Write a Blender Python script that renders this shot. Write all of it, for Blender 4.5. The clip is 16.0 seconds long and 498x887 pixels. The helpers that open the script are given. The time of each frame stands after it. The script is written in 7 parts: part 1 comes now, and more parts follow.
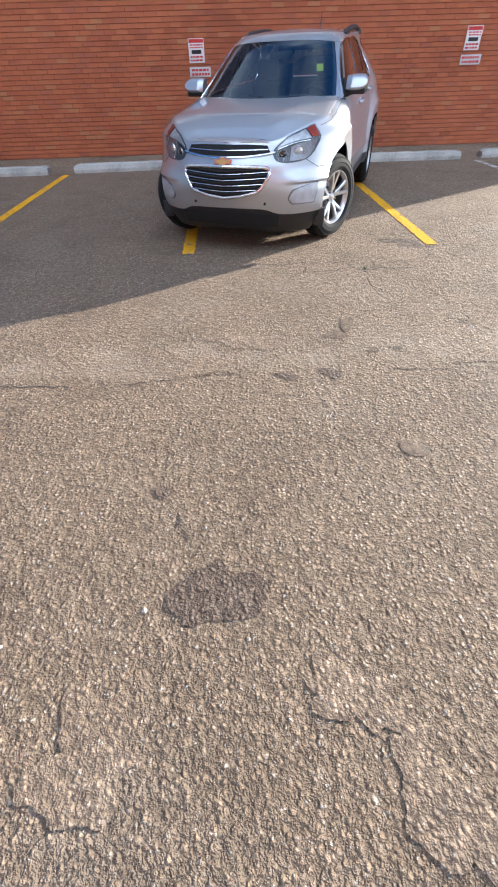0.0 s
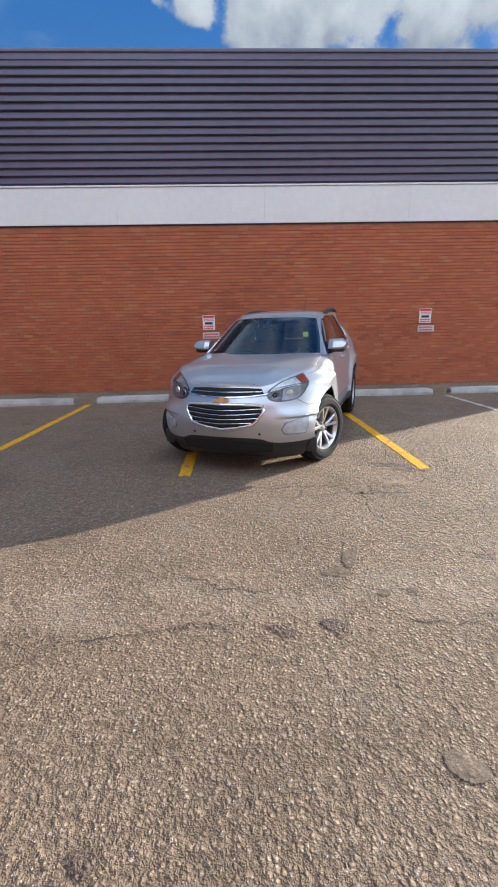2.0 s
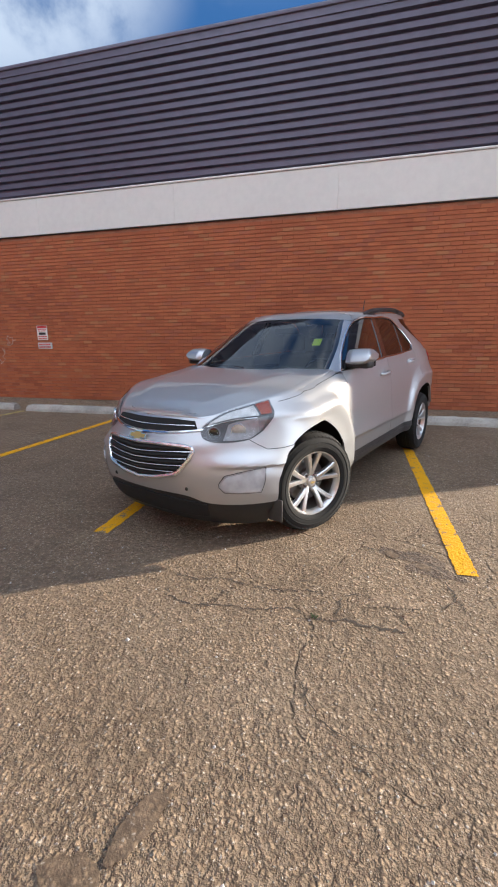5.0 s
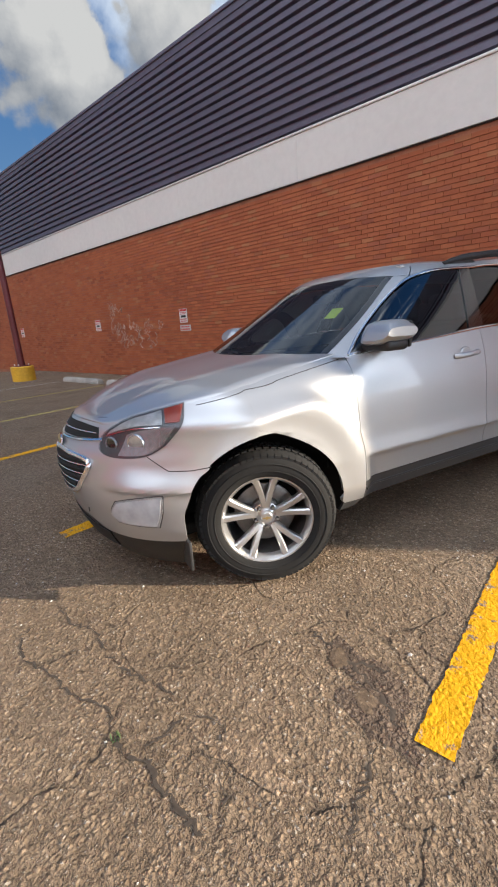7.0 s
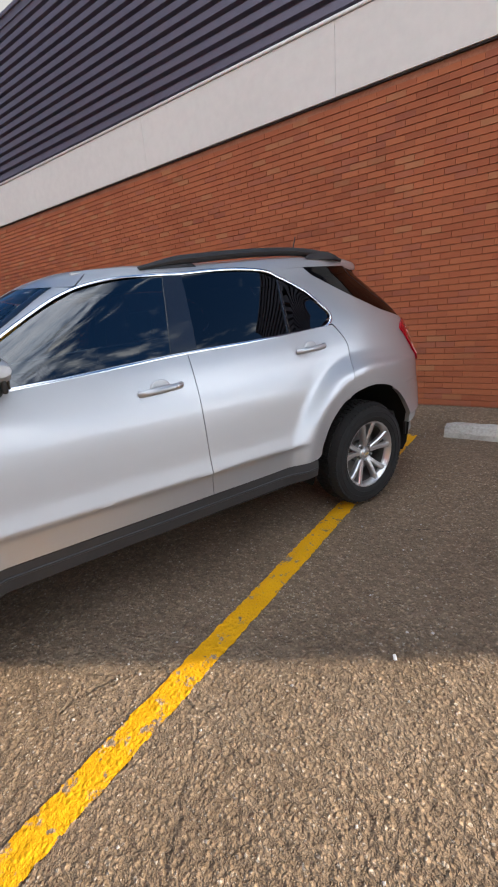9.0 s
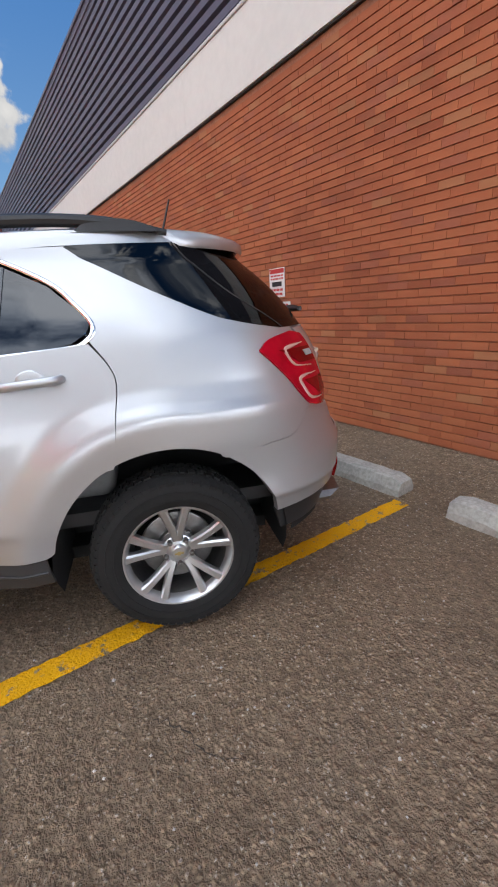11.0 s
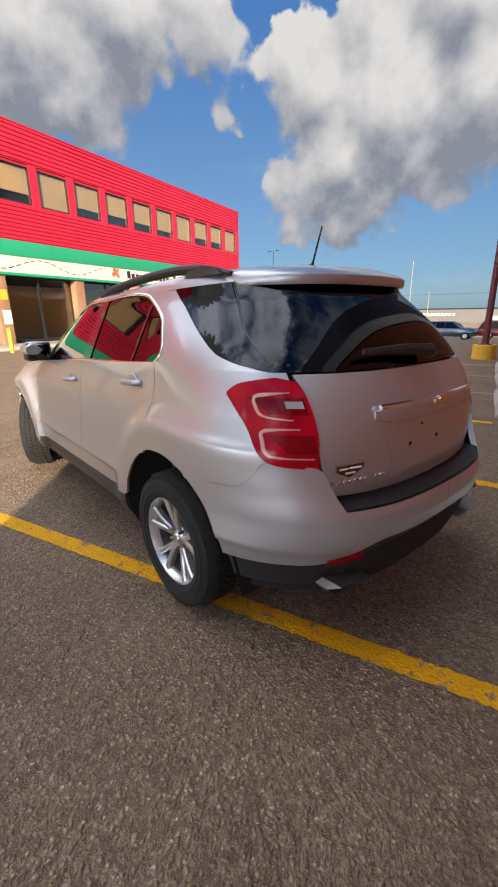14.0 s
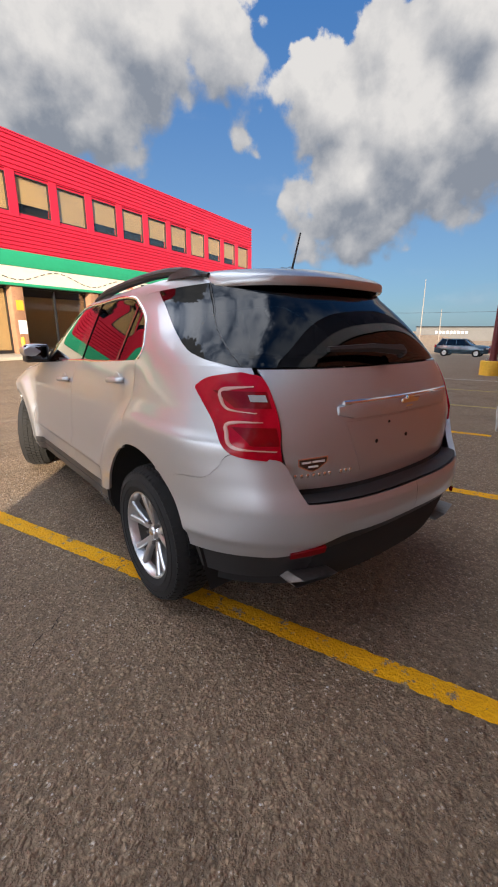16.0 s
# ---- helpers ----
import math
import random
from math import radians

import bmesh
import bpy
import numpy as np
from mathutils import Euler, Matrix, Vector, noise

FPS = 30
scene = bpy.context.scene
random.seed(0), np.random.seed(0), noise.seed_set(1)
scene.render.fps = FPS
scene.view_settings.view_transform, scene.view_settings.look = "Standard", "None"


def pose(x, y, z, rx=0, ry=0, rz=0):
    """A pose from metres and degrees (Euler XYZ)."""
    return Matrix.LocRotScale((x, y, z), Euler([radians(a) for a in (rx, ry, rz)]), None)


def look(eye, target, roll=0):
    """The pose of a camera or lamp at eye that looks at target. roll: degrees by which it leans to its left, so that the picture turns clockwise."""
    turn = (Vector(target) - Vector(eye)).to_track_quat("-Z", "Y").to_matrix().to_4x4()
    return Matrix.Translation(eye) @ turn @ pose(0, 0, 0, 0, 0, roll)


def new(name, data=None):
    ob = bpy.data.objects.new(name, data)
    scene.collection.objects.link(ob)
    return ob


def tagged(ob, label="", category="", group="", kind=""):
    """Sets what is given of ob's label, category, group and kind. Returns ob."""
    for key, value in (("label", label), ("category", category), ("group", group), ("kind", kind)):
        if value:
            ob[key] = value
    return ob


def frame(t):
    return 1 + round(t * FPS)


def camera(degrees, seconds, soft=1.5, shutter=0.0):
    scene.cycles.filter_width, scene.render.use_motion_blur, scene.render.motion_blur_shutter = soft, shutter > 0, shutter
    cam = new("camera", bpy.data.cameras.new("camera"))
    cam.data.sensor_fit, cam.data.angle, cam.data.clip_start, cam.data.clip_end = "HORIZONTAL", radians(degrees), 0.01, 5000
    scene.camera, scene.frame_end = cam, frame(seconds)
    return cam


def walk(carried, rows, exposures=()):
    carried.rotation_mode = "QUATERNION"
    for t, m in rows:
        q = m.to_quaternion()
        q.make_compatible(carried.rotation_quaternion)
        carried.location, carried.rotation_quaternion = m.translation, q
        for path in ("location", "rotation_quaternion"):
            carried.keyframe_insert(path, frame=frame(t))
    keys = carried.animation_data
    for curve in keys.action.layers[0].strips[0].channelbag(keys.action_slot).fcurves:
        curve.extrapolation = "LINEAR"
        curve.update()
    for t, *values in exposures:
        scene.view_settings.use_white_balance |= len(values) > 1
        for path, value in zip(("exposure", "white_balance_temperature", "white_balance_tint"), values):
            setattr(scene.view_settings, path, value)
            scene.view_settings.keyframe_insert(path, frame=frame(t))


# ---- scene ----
cam = camera(62.2, 16.0, soft=2.0)
PATH = [
    (0, (-0.799, -6.305, 1.321), (-0.756, -4.823, -0.02), -1.8),
    (0.5, (-0.831, -6.375, 1.42), (-0.753, -4.61, 0.482), -0.7),
    (1, (-0.873, -6.351, 1.414), (-0.758, -4.467, 0.753), -0.4),
    (1.5, (-0.865, -6.214, 1.379), (-0.754, -4.296, 0.825), -0.9),
    (2, (-0.701, -5.92, 1.354), (-0.635, -3.989, 0.836), -1.2),
    (2.5, (-0.559, -5.679, 1.344), (-0.55, -3.743, 0.842), -1.0),
    (3, (-0.425, -5.345, 1.331), (-0.491, -3.406, 0.847), -1.3),
    (3.5, (-0.263, -5.12, 1.337), (-0.418, -3.183, 0.864), -1.3),
    (4, (0.031, -4.918, 1.336), (-0.22, -2.988, 0.876), -1.1),
    (4.2, (0.121, -4.839, 1.329), (-0.165, -2.913, 0.873), -0.8),
    (6.3, (1.128, -3.557, 1.304), (0.136, -1.903, 0.774), -2.4),
    (6.5, (1.206, -3.407, 1.32), (0.123, -1.814, 0.781), -2.9),
    (7, (1.445, -3.1, 1.294), (0.172, -1.66, 0.74), -3.8),
    (7.5, (1.709, -2.802, 1.324), (0.344, -1.453, 0.761), -4.5),
    (8, (1.847, -2.383, 1.323), (0.52, -1.001, 0.748), -4.7),
    (8.5, (2.027, -1.997, 1.327), (0.802, -0.53, 0.736), -5.2),
    (9, (2.201, -1.611, 1.328), (1.091, -0.055, 0.739), -4.8),
    (9.5, (2.318, -1.08, 1.325), (1.248, 0.502, 0.731), -4.2),
    (10, (2.455, -0.632, 1.283), (1.322, 0.921, 0.729), -4.1),
    (10.2, (2.524, -0.423, 1.328), (1.332, 1.075, 0.749), -3.6),
    (12.3, (2.852, 1.535, 1.326), (0.925, 1.487, 0.792), -2.3),
    (12.5, (2.822, 1.636, 1.372), (0.907, 1.429, 0.834), -2.0),
    (13, (2.853, 1.917, 1.390), (1.014, 1.353, 0.844), -1.2),
    (13.5, (2.849, 2.165, 1.450), (1.115, 1.351, 0.874), -1.3),
    (14, (2.76, 2.284, 1.456), (1.089, 1.36, 0.862), -0.7),
    (14.5, (2.713, 2.347, 1.447), (1.073, 1.37, 0.85), -0.3),
    (15, (2.699, 2.416, 1.452), (1.069, 1.422, 0.853), -0.2),
    (15.5, (2.707, 2.45, 1.432), (1.059, 1.472, 0.862), 0.3),
    (16, (2.731, 2.468, 1.388), (1.067, 1.492, 0.858), 0.2),
]
EXPOSURE = [(0, 1.68, 5300, 7), (0.6, 1.65, 5320, 7), (1.5, 1.46, 5380, 7), (2.5, 1.38, 5520, 8), (3.5, 1.36, 5680, 9), (7, 1.29, 6100, 9), (8.5, 1.26, 6200, 9), (9.5, 1.54, 6300, 10), (10.2, 1.70, 6350, 10), (12.5, 1.70, 6350, 11), (13.2, 1.50, 6350, 12), (14.5, 1.48, 6250, 12), (16, 1.52, 6300, 12)]
walk(cam, [(t, look(eye, target, roll)) for t, eye, target, roll in PATH], EXPOSURE)

# ---- world, sun, exposure ----
SUN_AZ, SUN_EL = 31.2, 15.6          # degrees from +x towards +y, and above the horizon
sun_way = Vector((math.cos(radians(SUN_AZ)) * math.cos(radians(SUN_EL)), math.sin(radians(SUN_AZ)) * math.cos(radians(SUN_EL)), math.sin(radians(SUN_EL))))
# the third value is the strength of the unseen fill cloud
SKY, CLOUD_LIGHT, FILL_CLOUD = 0.0255, 0.242, 1.36
sun = new("sun", bpy.data.lights.new("sun", "SUN"))
sun.data.energy, sun.data.angle, sun.data.color = 4.65, radians(0.55), (1.0, 0.825, 0.61)
sun.matrix_world = look(sun_way * 60, (0, 0, 0))


class Nodes:
    """Short hand for building node trees."""

    def __init__(self, tree):
        self.tree = tree

    def add(self, kind, **values):
        node = self.tree.nodes.new(kind)
        for key, value in values.items():
            if key in ("operation", "blend_type", "data_type", "noise_dimensions", "feature", "distance", "interpolation_type", "clamp", "sky_type",
                       "sun_disc", "sun_elevation", "sun_rotation", "air_density", "dust_density", "ozone_density", "normalize", "vector_type", "invert", "use_clamp",
                       "wave_type", "bands_direction"):
                if key == "operation": node.operation = value
                elif key == "blend_type": node.blend_type = value
                elif key == "data_type": node.data_type = value
                elif key == "feature": node.feature = value
                elif key == "clamp": node.clamp = value
                elif key == "use_clamp": node.use_clamp = value
                elif key == "interpolation_type": node.interpolation_type = value
                elif key == "sky_type": node.sky_type = value
                elif key == "sun_disc": node.sun_disc = value
                elif key == "sun_elevation": node.sun_elevation = value
                elif key == "sun_rotation": node.sun_rotation = value
                elif key == "dust_density": node.dust_density = value
                elif key == "ozone_density": node.ozone_density = value
                elif key == "air_density": node.air_density = value
                elif key == "invert": node.invert = value
            else:
                name = key.replace("_", " ")
                socket = next(s for s in node.inputs if s.enabled and s.name.lower() == name.lower())
                self.put(socket, value)
        return node

    def put(self, socket, value):
        if isinstance(value, bpy.types.NodeSocket):
            self.tree.links.new(value, socket)
        elif isinstance(value, bpy.types.Node):
            self.tree.links.new(next(o for o in value.outputs if o.enabled), socket)
        else:
            socket.default_value = value

    def math(self, op, a, b=0.0, c=None, clamp=False):
        node = self.tree.nodes.new("ShaderNodeMath")
        node.operation, node.use_clamp = op, clamp
        self.put(node.inputs[0], a)
        self.put(node.inputs[1], b)
        if c is not None:
            self.put(node.inputs[2], c)
        return node.outputs[0]

    def vmath(self, op, a, b=(0, 0, 0)):
        node = self.tree.nodes.new("ShaderNodeVectorMath")
        node.operation = op
        self.put(node.inputs[0], a)
        if op == "SCALE":
            self.put(node.inputs["Scale"], b)
        else:
            self.put(node.inputs[1], b)
        return node.outputs["Value"] if op in ("DOT_PRODUCT", "LENGTH", "DISTANCE") else node.outputs[0]

    def mix(self, f, a, b, blend="MIX"):
        node = self.tree.nodes.new("ShaderNodeMix")
        node.data_type, node.blend_type = "RGBA", blend
        self.put(node.inputs[0], f)
        self.put(node.inputs[6], (*a, 1) if isinstance(a, tuple) and len(a) == 3 else a)
        self.put(node.inputs[7], (*b, 1) if isinstance(b, tuple) and len(b) == 3 else b)
        return node.outputs[2]

    def ramp(self, v, lo, hi, a=0.0, b=1.0):
        node = self.tree.nodes.new("ShaderNodeMapRange")
        node.interpolation_type = "SMOOTHSTEP"
        for i, val in enumerate((v, lo, hi, a, b)):
            self.put(node.inputs[i], val)
        return node.outputs[0]

    def noise(self, vec, scale, detail=4.0, rough=0.55, distort=0.0):
        node = self.tree.nodes.new("ShaderNodeTexNoise")
        for key, val in (("Vector", vec), ("Scale", scale), ("Detail", detail), ("Roughness", rough), ("Distortion", distort)):
            self.put(node.inputs[key], val)
        return node.outputs[0]

    def voronoi(self, vec, scale, feature="F1", rand=1.0):
        node = self.tree.nodes.new("ShaderNodeTexVoronoi")
        node.feature = feature
        for key, val in (("Vector", vec), ("Scale", scale), ("Randomness", rand)):
            self.put(node.inputs[key], val)
        return node

    def bump(self, height, strength=0.5, dist=0.01, normal=None):
        node = self.tree.nodes.new("ShaderNodeBump")
        self.put(node.inputs["Strength"], strength)
        self.put(node.inputs["Distance"], dist)
        self.put(node.inputs["Height"], height)
        if normal is not None:
            self.put(node.inputs["Normal"], normal)
        return node.outputs[0]


def build_world():
    world = bpy.data.worlds.new("sky")
    scene.world = world
    world.use_nodes = True
    tree = world.node_tree
    tree.nodes.clear()
    n = Nodes(tree)
    sky = n.add("ShaderNodeTexSky", sky_type="NISHITA", sun_disc=False, sun_elevation=radians(SUN_EL), sun_rotation=radians(90 - SUN_AZ), dust_density=0.6, ozone_density=2.2)
    way = n.add("ShaderNodeTexCoord").outputs["Generated"]
    sep = n.add("ShaderNodeSeparateXYZ", Vector=way)
    # cumulus clouds: heaps with billowed edges, bright on top, blue-grey and frayed below
    west = ((-0.875, -0.074, 0.479, 0.104), (-0.861, -0.313, 0.401, 0.089), (-0.908, -0.202, 0.367, 0.142), (-0.914, -0.293, 0.279, 0.119), (-0.927, -0.051, 0.373, 0.130),
            (-0.932, 0.099, 0.349, 0.068), (-0.903, -0.374, 0.210, 0.033), (-0.549, -0.703, 0.452, 0.127), (-0.635, -0.609, 0.475, 0.094), (-0.604, -0.698, 0.385, 0.093),
            (-0.722, -0.488, 0.490, 0.072), (-0.789, -0.490, 0.371, 0.022), (-0.813, -0.390, 0.432, 0.032))
    north = ((-0.768, 0.429, 0.476, 0.057), (-0.772, 0.476, 0.421, 0.077), (-0.639, 0.580, 0.505, 0.060), (-0.902, 0.327, 0.281, 0.042), (0.099, 0.841, 0.533, 0.090),
             (0.206, 0.832, 0.516, 0.062), (-0.036, 0.838, 0.544, 0.040), (0.36, 0.80, 0.49, 0.07))
    east = ((0.70, -0.60, 0.40, 0.22), (0.9, -0.2, 0.36, 0.14), (0.2, -0.85, 0.5, 0.2), (-0.60, -0.42, 0.68, 0.09), (-0.42, -0.60, 0.68, 0.07))

    def density(shift):
        at = n.vmath("ADD", way, shift) if shift else way
        wob = n.add("ShaderNodeTexNoise", Vector=at, Scale=6.0, Detail=3.0, Roughness=0.5)
        warp = n.vmath("ADD", at, n.vmath("SCALE", n.vmath("SUBTRACT", wob.outputs["Color"], (0.5, 0.5, 0.5)), 0.09))
        total = None
        for x, y, z, r in west + north + east:
            d = n.vmath("DISTANCE", warp, tuple(Vector((x, y, z)).normalized()))
            one = n.math("MULTIPLY", n.math("SUBTRACT", r * 1.30, d), 9.0)
            total = one if total is None else n.math("SMOOTH_MAX", total, one, 0.30)
        puffs = n.voronoi(warp, 13.0, "SMOOTH_F1")
        curls = n.voronoi(warp, 31.0, "SMOOTH_F1")
        body = n.math("ADD", total, n.math("MULTIPLY", n.math("SUBTRACT", 0.42, puffs.outputs["Distance"]), 0.75))
        body = n.math("ADD", body, n.math("MULTIPLY", n.math("SUBTRACT", 0.42, curls.outputs["Distance"]), 0.52))
        return total, n.math("ADD", body, n.math("MULTIPLY", n.math("SUBTRACT", n.noise(at, 15.0, 9.0, 0.64), 0.5), 0.80))

    (heap, here), (heap_above, above) = density(None), density((0.02, 0.02, 0.055))
    slope = n.math("SUBTRACT", here, above)
    broad = n.ramp(n.math("SUBTRACT", heap, heap_above), -0.62, 0.55)
    frayed = n.math("SUBTRACT", 1.0, broad)
    cover = n.ramp(here, n.math("MULTIPLY", frayed, -0.10), n.math("ADD", 0.11, n.math("MULTIPLY", frayed, 0.20)))
    soft = n.noise(n.vmath("ADD", way, (3, 1, 7)), 7.0, 6.0, 0.6)
    fine = n.noise(n.vmath("ADD", way, (1, 5, 2)), 26.0, 7.0, 0.62)
    bright = n.math("ADD", n.math("MULTIPLY", broad, 0.46), n.math("MULTIPLY", n.ramp(slope, -0.95, 0.80), 0.62))
    bright = n.math("ADD", n.math("SUBTRACT", bright, n.ramp(soft, 0.40, 0.66, 0.0, 0.24)), n.math("MULTIPLY", n.math("SUBTRACT", fine, 0.5), 0.62))
    cloud = n.mix(n.math("MINIMUM", n.math("MAXIMUM", bright, 0.0), 1.0), (0.37, 0.41, 0.47), (1.12, 1.08, 1.01))
    wisps = n.math("MULTIPLY", n.ramp(n.noise(n.vmath("MULTIPLY", way, (1, 1, 3.5)), 2.6, 6.0, 0.6), 0.55, 0.85), 0.35)
    blue = n.mix(1.0, n.vmath("SCALE", sky.outputs[0], SKY), (0.66, 0.96, 1.28), "MULTIPLY")
    haze = n.mix(n.ramp(sep.outputs["Z"], 0.0, 0.65), (0.120, 0.185, 0.235), (0.026, 0.098, 0.255))
    blue = n.mix(0.45, blue, haze)
    base = n.mix(wisps, blue, n.vmath("SCALE", cloud, 0.40))
    # thin high cloud overhead
    veil = n.math("MULTIPLY", n.math("MAXIMUM", n.ramp(n.vmath("DOT_PRODUCT", way, tuple(Vector((-0.12, 0.44, 0.88)).normalized())), 0.86, 0.97), n.ramp(n.vmath("DOT_PRODUCT", way, tuple(Vector((-0.52, 0.54, 0.66)).normalized())), 0.93, 0.98)), n.ramp(n.noise(way, 5.0, 6.0, 0.6), 0.32, 0.62))
    base = n.mix(n.math("MULTIPLY", veil, 0.62), base, (0.42, 0.44, 0.45))
    # added fill light: unseen bright cloud over the yard and low towards the sun
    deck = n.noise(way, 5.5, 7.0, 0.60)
    fill_bank = n.ramp(n.vmath("DOT_PRODUCT", way, tuple(Vector((0.20, -0.62, 0.76)).normalized())), 0.62, 0.88)
    low_fill = n.math("MULTIPLY", n.ramp(n.vmath("DOT_PRODUCT", way, tuple(Vector((0.95, -0.15, 0.2)).normalized())), 0.45, 0.9), n.ramp(sep.outputs["Z"], 0.52, 0.30))
    fill_bank = n.math("MAXIMUM", fill_bank, n.math("MULTIPLY", low_fill, 0.9))
    thick = n.ramp(n.math("ADD", deck, n.math("MULTIPLY", fill_bank, 0.52)), 0.74, 1.00)
    base = n.mix(thick, base, n.vmath("SCALE", n.mix(n.ramp(deck, 0.35, 0.62), (0.50, 0.57, 0.68), (0.94, 0.97, 1.02)), n.math("MULTIPLY", FILL_CLOUD, n.math("ADD", 1.0, n.math("MULTIPLY", low_fill, 0.5)))))
    # broken streaks of bright cloud high on the sun's side
    tear = n.noise(n.vmath("MULTIPLY", way, (2.2, 2.2, 7.0)), 2.4, 8.0, 0.62)
    east_side = n.ramp(n.vmath("DOT_PRODUCT", way, tuple(Vector((0.72, 0.16, 0.67)).normalized())), 0.72, 0.90)
    streak = n.math("MULTIPLY", n.ramp(tear, 0.50, 0.62), east_side)
    base = n.mix(streak, base, n.vmath("SCALE", n.mix(n.ramp(tear, 0.54, 0.72), (0.30, 0.34, 0.40), (1.0, 0.97, 0.92)), 1.05))
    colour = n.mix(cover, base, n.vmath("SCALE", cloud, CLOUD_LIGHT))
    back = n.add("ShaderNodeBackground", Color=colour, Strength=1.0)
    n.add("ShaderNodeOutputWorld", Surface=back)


build_world()

# ---- materials ----


def material(name):
    m = bpy.data.materials.new(name)
    m.use_nodes = True
    tree = m.node_tree
    tree.nodes.clear()
    n = Nodes(tree)
    n.bsdf = tree.nodes.new("ShaderNodeBsdfPrincipled")
    n.out = tree.nodes.new("ShaderNodeOutputMaterial")
    tree.links.new(n.bsdf.outputs[0], n.out.inputs[0])
    n.here = tree.nodes.new("ShaderNodeTexCoord").outputs["Object"]
    geo = tree.nodes.new("ShaderNodeNewGeometry")
    n.world, n.island = geo.outputs["Position"], geo.outputs["Random Per Island"]
    n.material = m
    return m, n


def sets(n, **values):
    names = dict(colour="Base Color", metal="Metallic", rough="Roughness", normal="Normal", coat="Coat Weight", coat_rough="Coat Roughness", spec="Specular IOR Level",
                 emit="Emission Color", emit_strength="Emission Strength", alpha="Alpha", trans="Transmission Weight", ior="IOR")
    for key, val in values.items():
        n.put(n.bsdf.inputs[names[key]], (*val, 1) if isinstance(val, tuple) and len(val) == 3 and key in ("colour", "emit") else val)


def plain(name, colour, rough=0.5, metal=0.0, grain=0.12, scale=40.0, bump=0.15, coat=0.0):
    """A surface of one colour with fine grain and broad wear."""
    m, n = material(name)
    fine, broad = n.noise(n.here, scale, 5.0), n.noise(n.here, scale * 0.07, 3.0)
    f = n.math("ADD", n.math("MULTIPLY", fine, 0.5), n.math("MULTIPLY", broad, 0.5))
    dark, light = tuple(c * (1 - grain) for c in colour), tuple(min(1, c * (1 + grain)) for c in colour)
    sets(n, colour=n.mix(n.ramp(f, 0.3, 0.7), dark, light), rough=n.math("ADD", rough - 0.06, n.math("MULTIPLY", broad, 0.12)), metal=metal, coat=coat,
         normal=n.bump(fine, bump, 0.002))
    return m


def asphalt_colour(n):
    """Worn asphalt: rounded tan stones standing out of darker binder, broad stains. Gives colour and height."""
    p = n.vmath("ADD", n.world, n.vmath("SCALE", n.vmath("SUBTRACT", n.add("ShaderNodeTexNoise", Vector=n.world, Scale=60.0, Detail=2.0).outputs["Color"], (0.5, 0.5, 0.5)), 0.012))
    big, small = n.voronoi(p, 56.0), n.voronoi(n.vmath("ADD", p, (3.1, 1.7, 0)), 140.0)
    tone = n.add("ShaderNodeSeparateColor", Color=big.outputs["Color"])
    tone2 = n.add("ShaderNodeSeparateColor", Color=small.outputs["Color"])
    dome = n.math("MULTIPLY", n.ramp(big.outputs["Distance"], 0.72, 0.05), n.math("ADD", 0.35, n.math("MULTIPLY", tone.outputs[0], 0.65)))
    dome2 = n.math("MULTIPLY", n.ramp(small.outputs["Distance"], 0.70, 0.05), n.math("ADD", 0.2, n.math("MULTIPLY", tone2.outputs[0], 0.45)))
    rise = n.math("SMOOTH_MAX", dome, dome2, 0.2)
    wear = n.ramp(n.noise(n.world, 0.55, 5.0, 0.6), 0.33, 0.68)
    stone = n.mix(n.math("POWER", tone.outputs[1], 2.2), (0.340, 0.242, 0.152), (0.515, 0.375, 0.242))
    stone = n.mix(n.ramp(tone2.outputs[2], 0.89, 0.94), stone, (0.60, 0.52, 0.42))
    binder = n.mix(n.noise(n.world, 6.0), (0.222, 0.160, 0.104), (0.300, 0.217, 0.144))
    colour = n.mix(n.ramp(rise, 0.12, n.math("SUBTRACT", 0.72, n.math("MULTIPLY", wear, 0.25))), binder, stone)
    stain = n.ramp(n.noise(n.world, 1.7, 6.0, 0.65), 0.42, 0.72)
    colour = n.mix(n.math("MULTIPLY", stain, 0.38), colour, n.mix(1.0, colour, (0.45, 0.43, 0.42), "MULTIPLY"))
    dust = n.ramp(n.noise(n.vmath("ADD", n.world, (31, 7, 0)), 0.9, 5.0, 0.6), 0.50, 0.75)
    colour = n.mix(n.math("MULTIPLY", dust, 0.28), colour, (0.36, 0.295, 0.225))
    clump = n.noise(n.vmath("ADD", n.world, (2, 13, 0)), 24.0, 4.0, 0.7)
    colour = n.mix(n.math("MULTIPLY", n.ramp(clump, 0.56, 0.40), 0.55), colour, n.mix(1.0, colour, (0.52, 0.50, 0.49), "MULTIPLY"))
    height = n.math("ADD", n.math("ADD", rise, n.math("MULTIPLY", n.ramp(clump, 0.40, 0.60), 0.55)), n.math("ADD", n.math("MULTIPLY", n.math("ADD", n.noise(n.world, 19.0, 5.0, 0.65), n.math("MULTIPLY", n.noise(n.vmath("ADD", n.world, (4, 9, 0)), 6.5, 6.0, 0.68), 1.1)), 1.3), n.math("MULTIPLY", n.noise(n.world, 320.0, 3.0), 0.12)))
    return colour, height


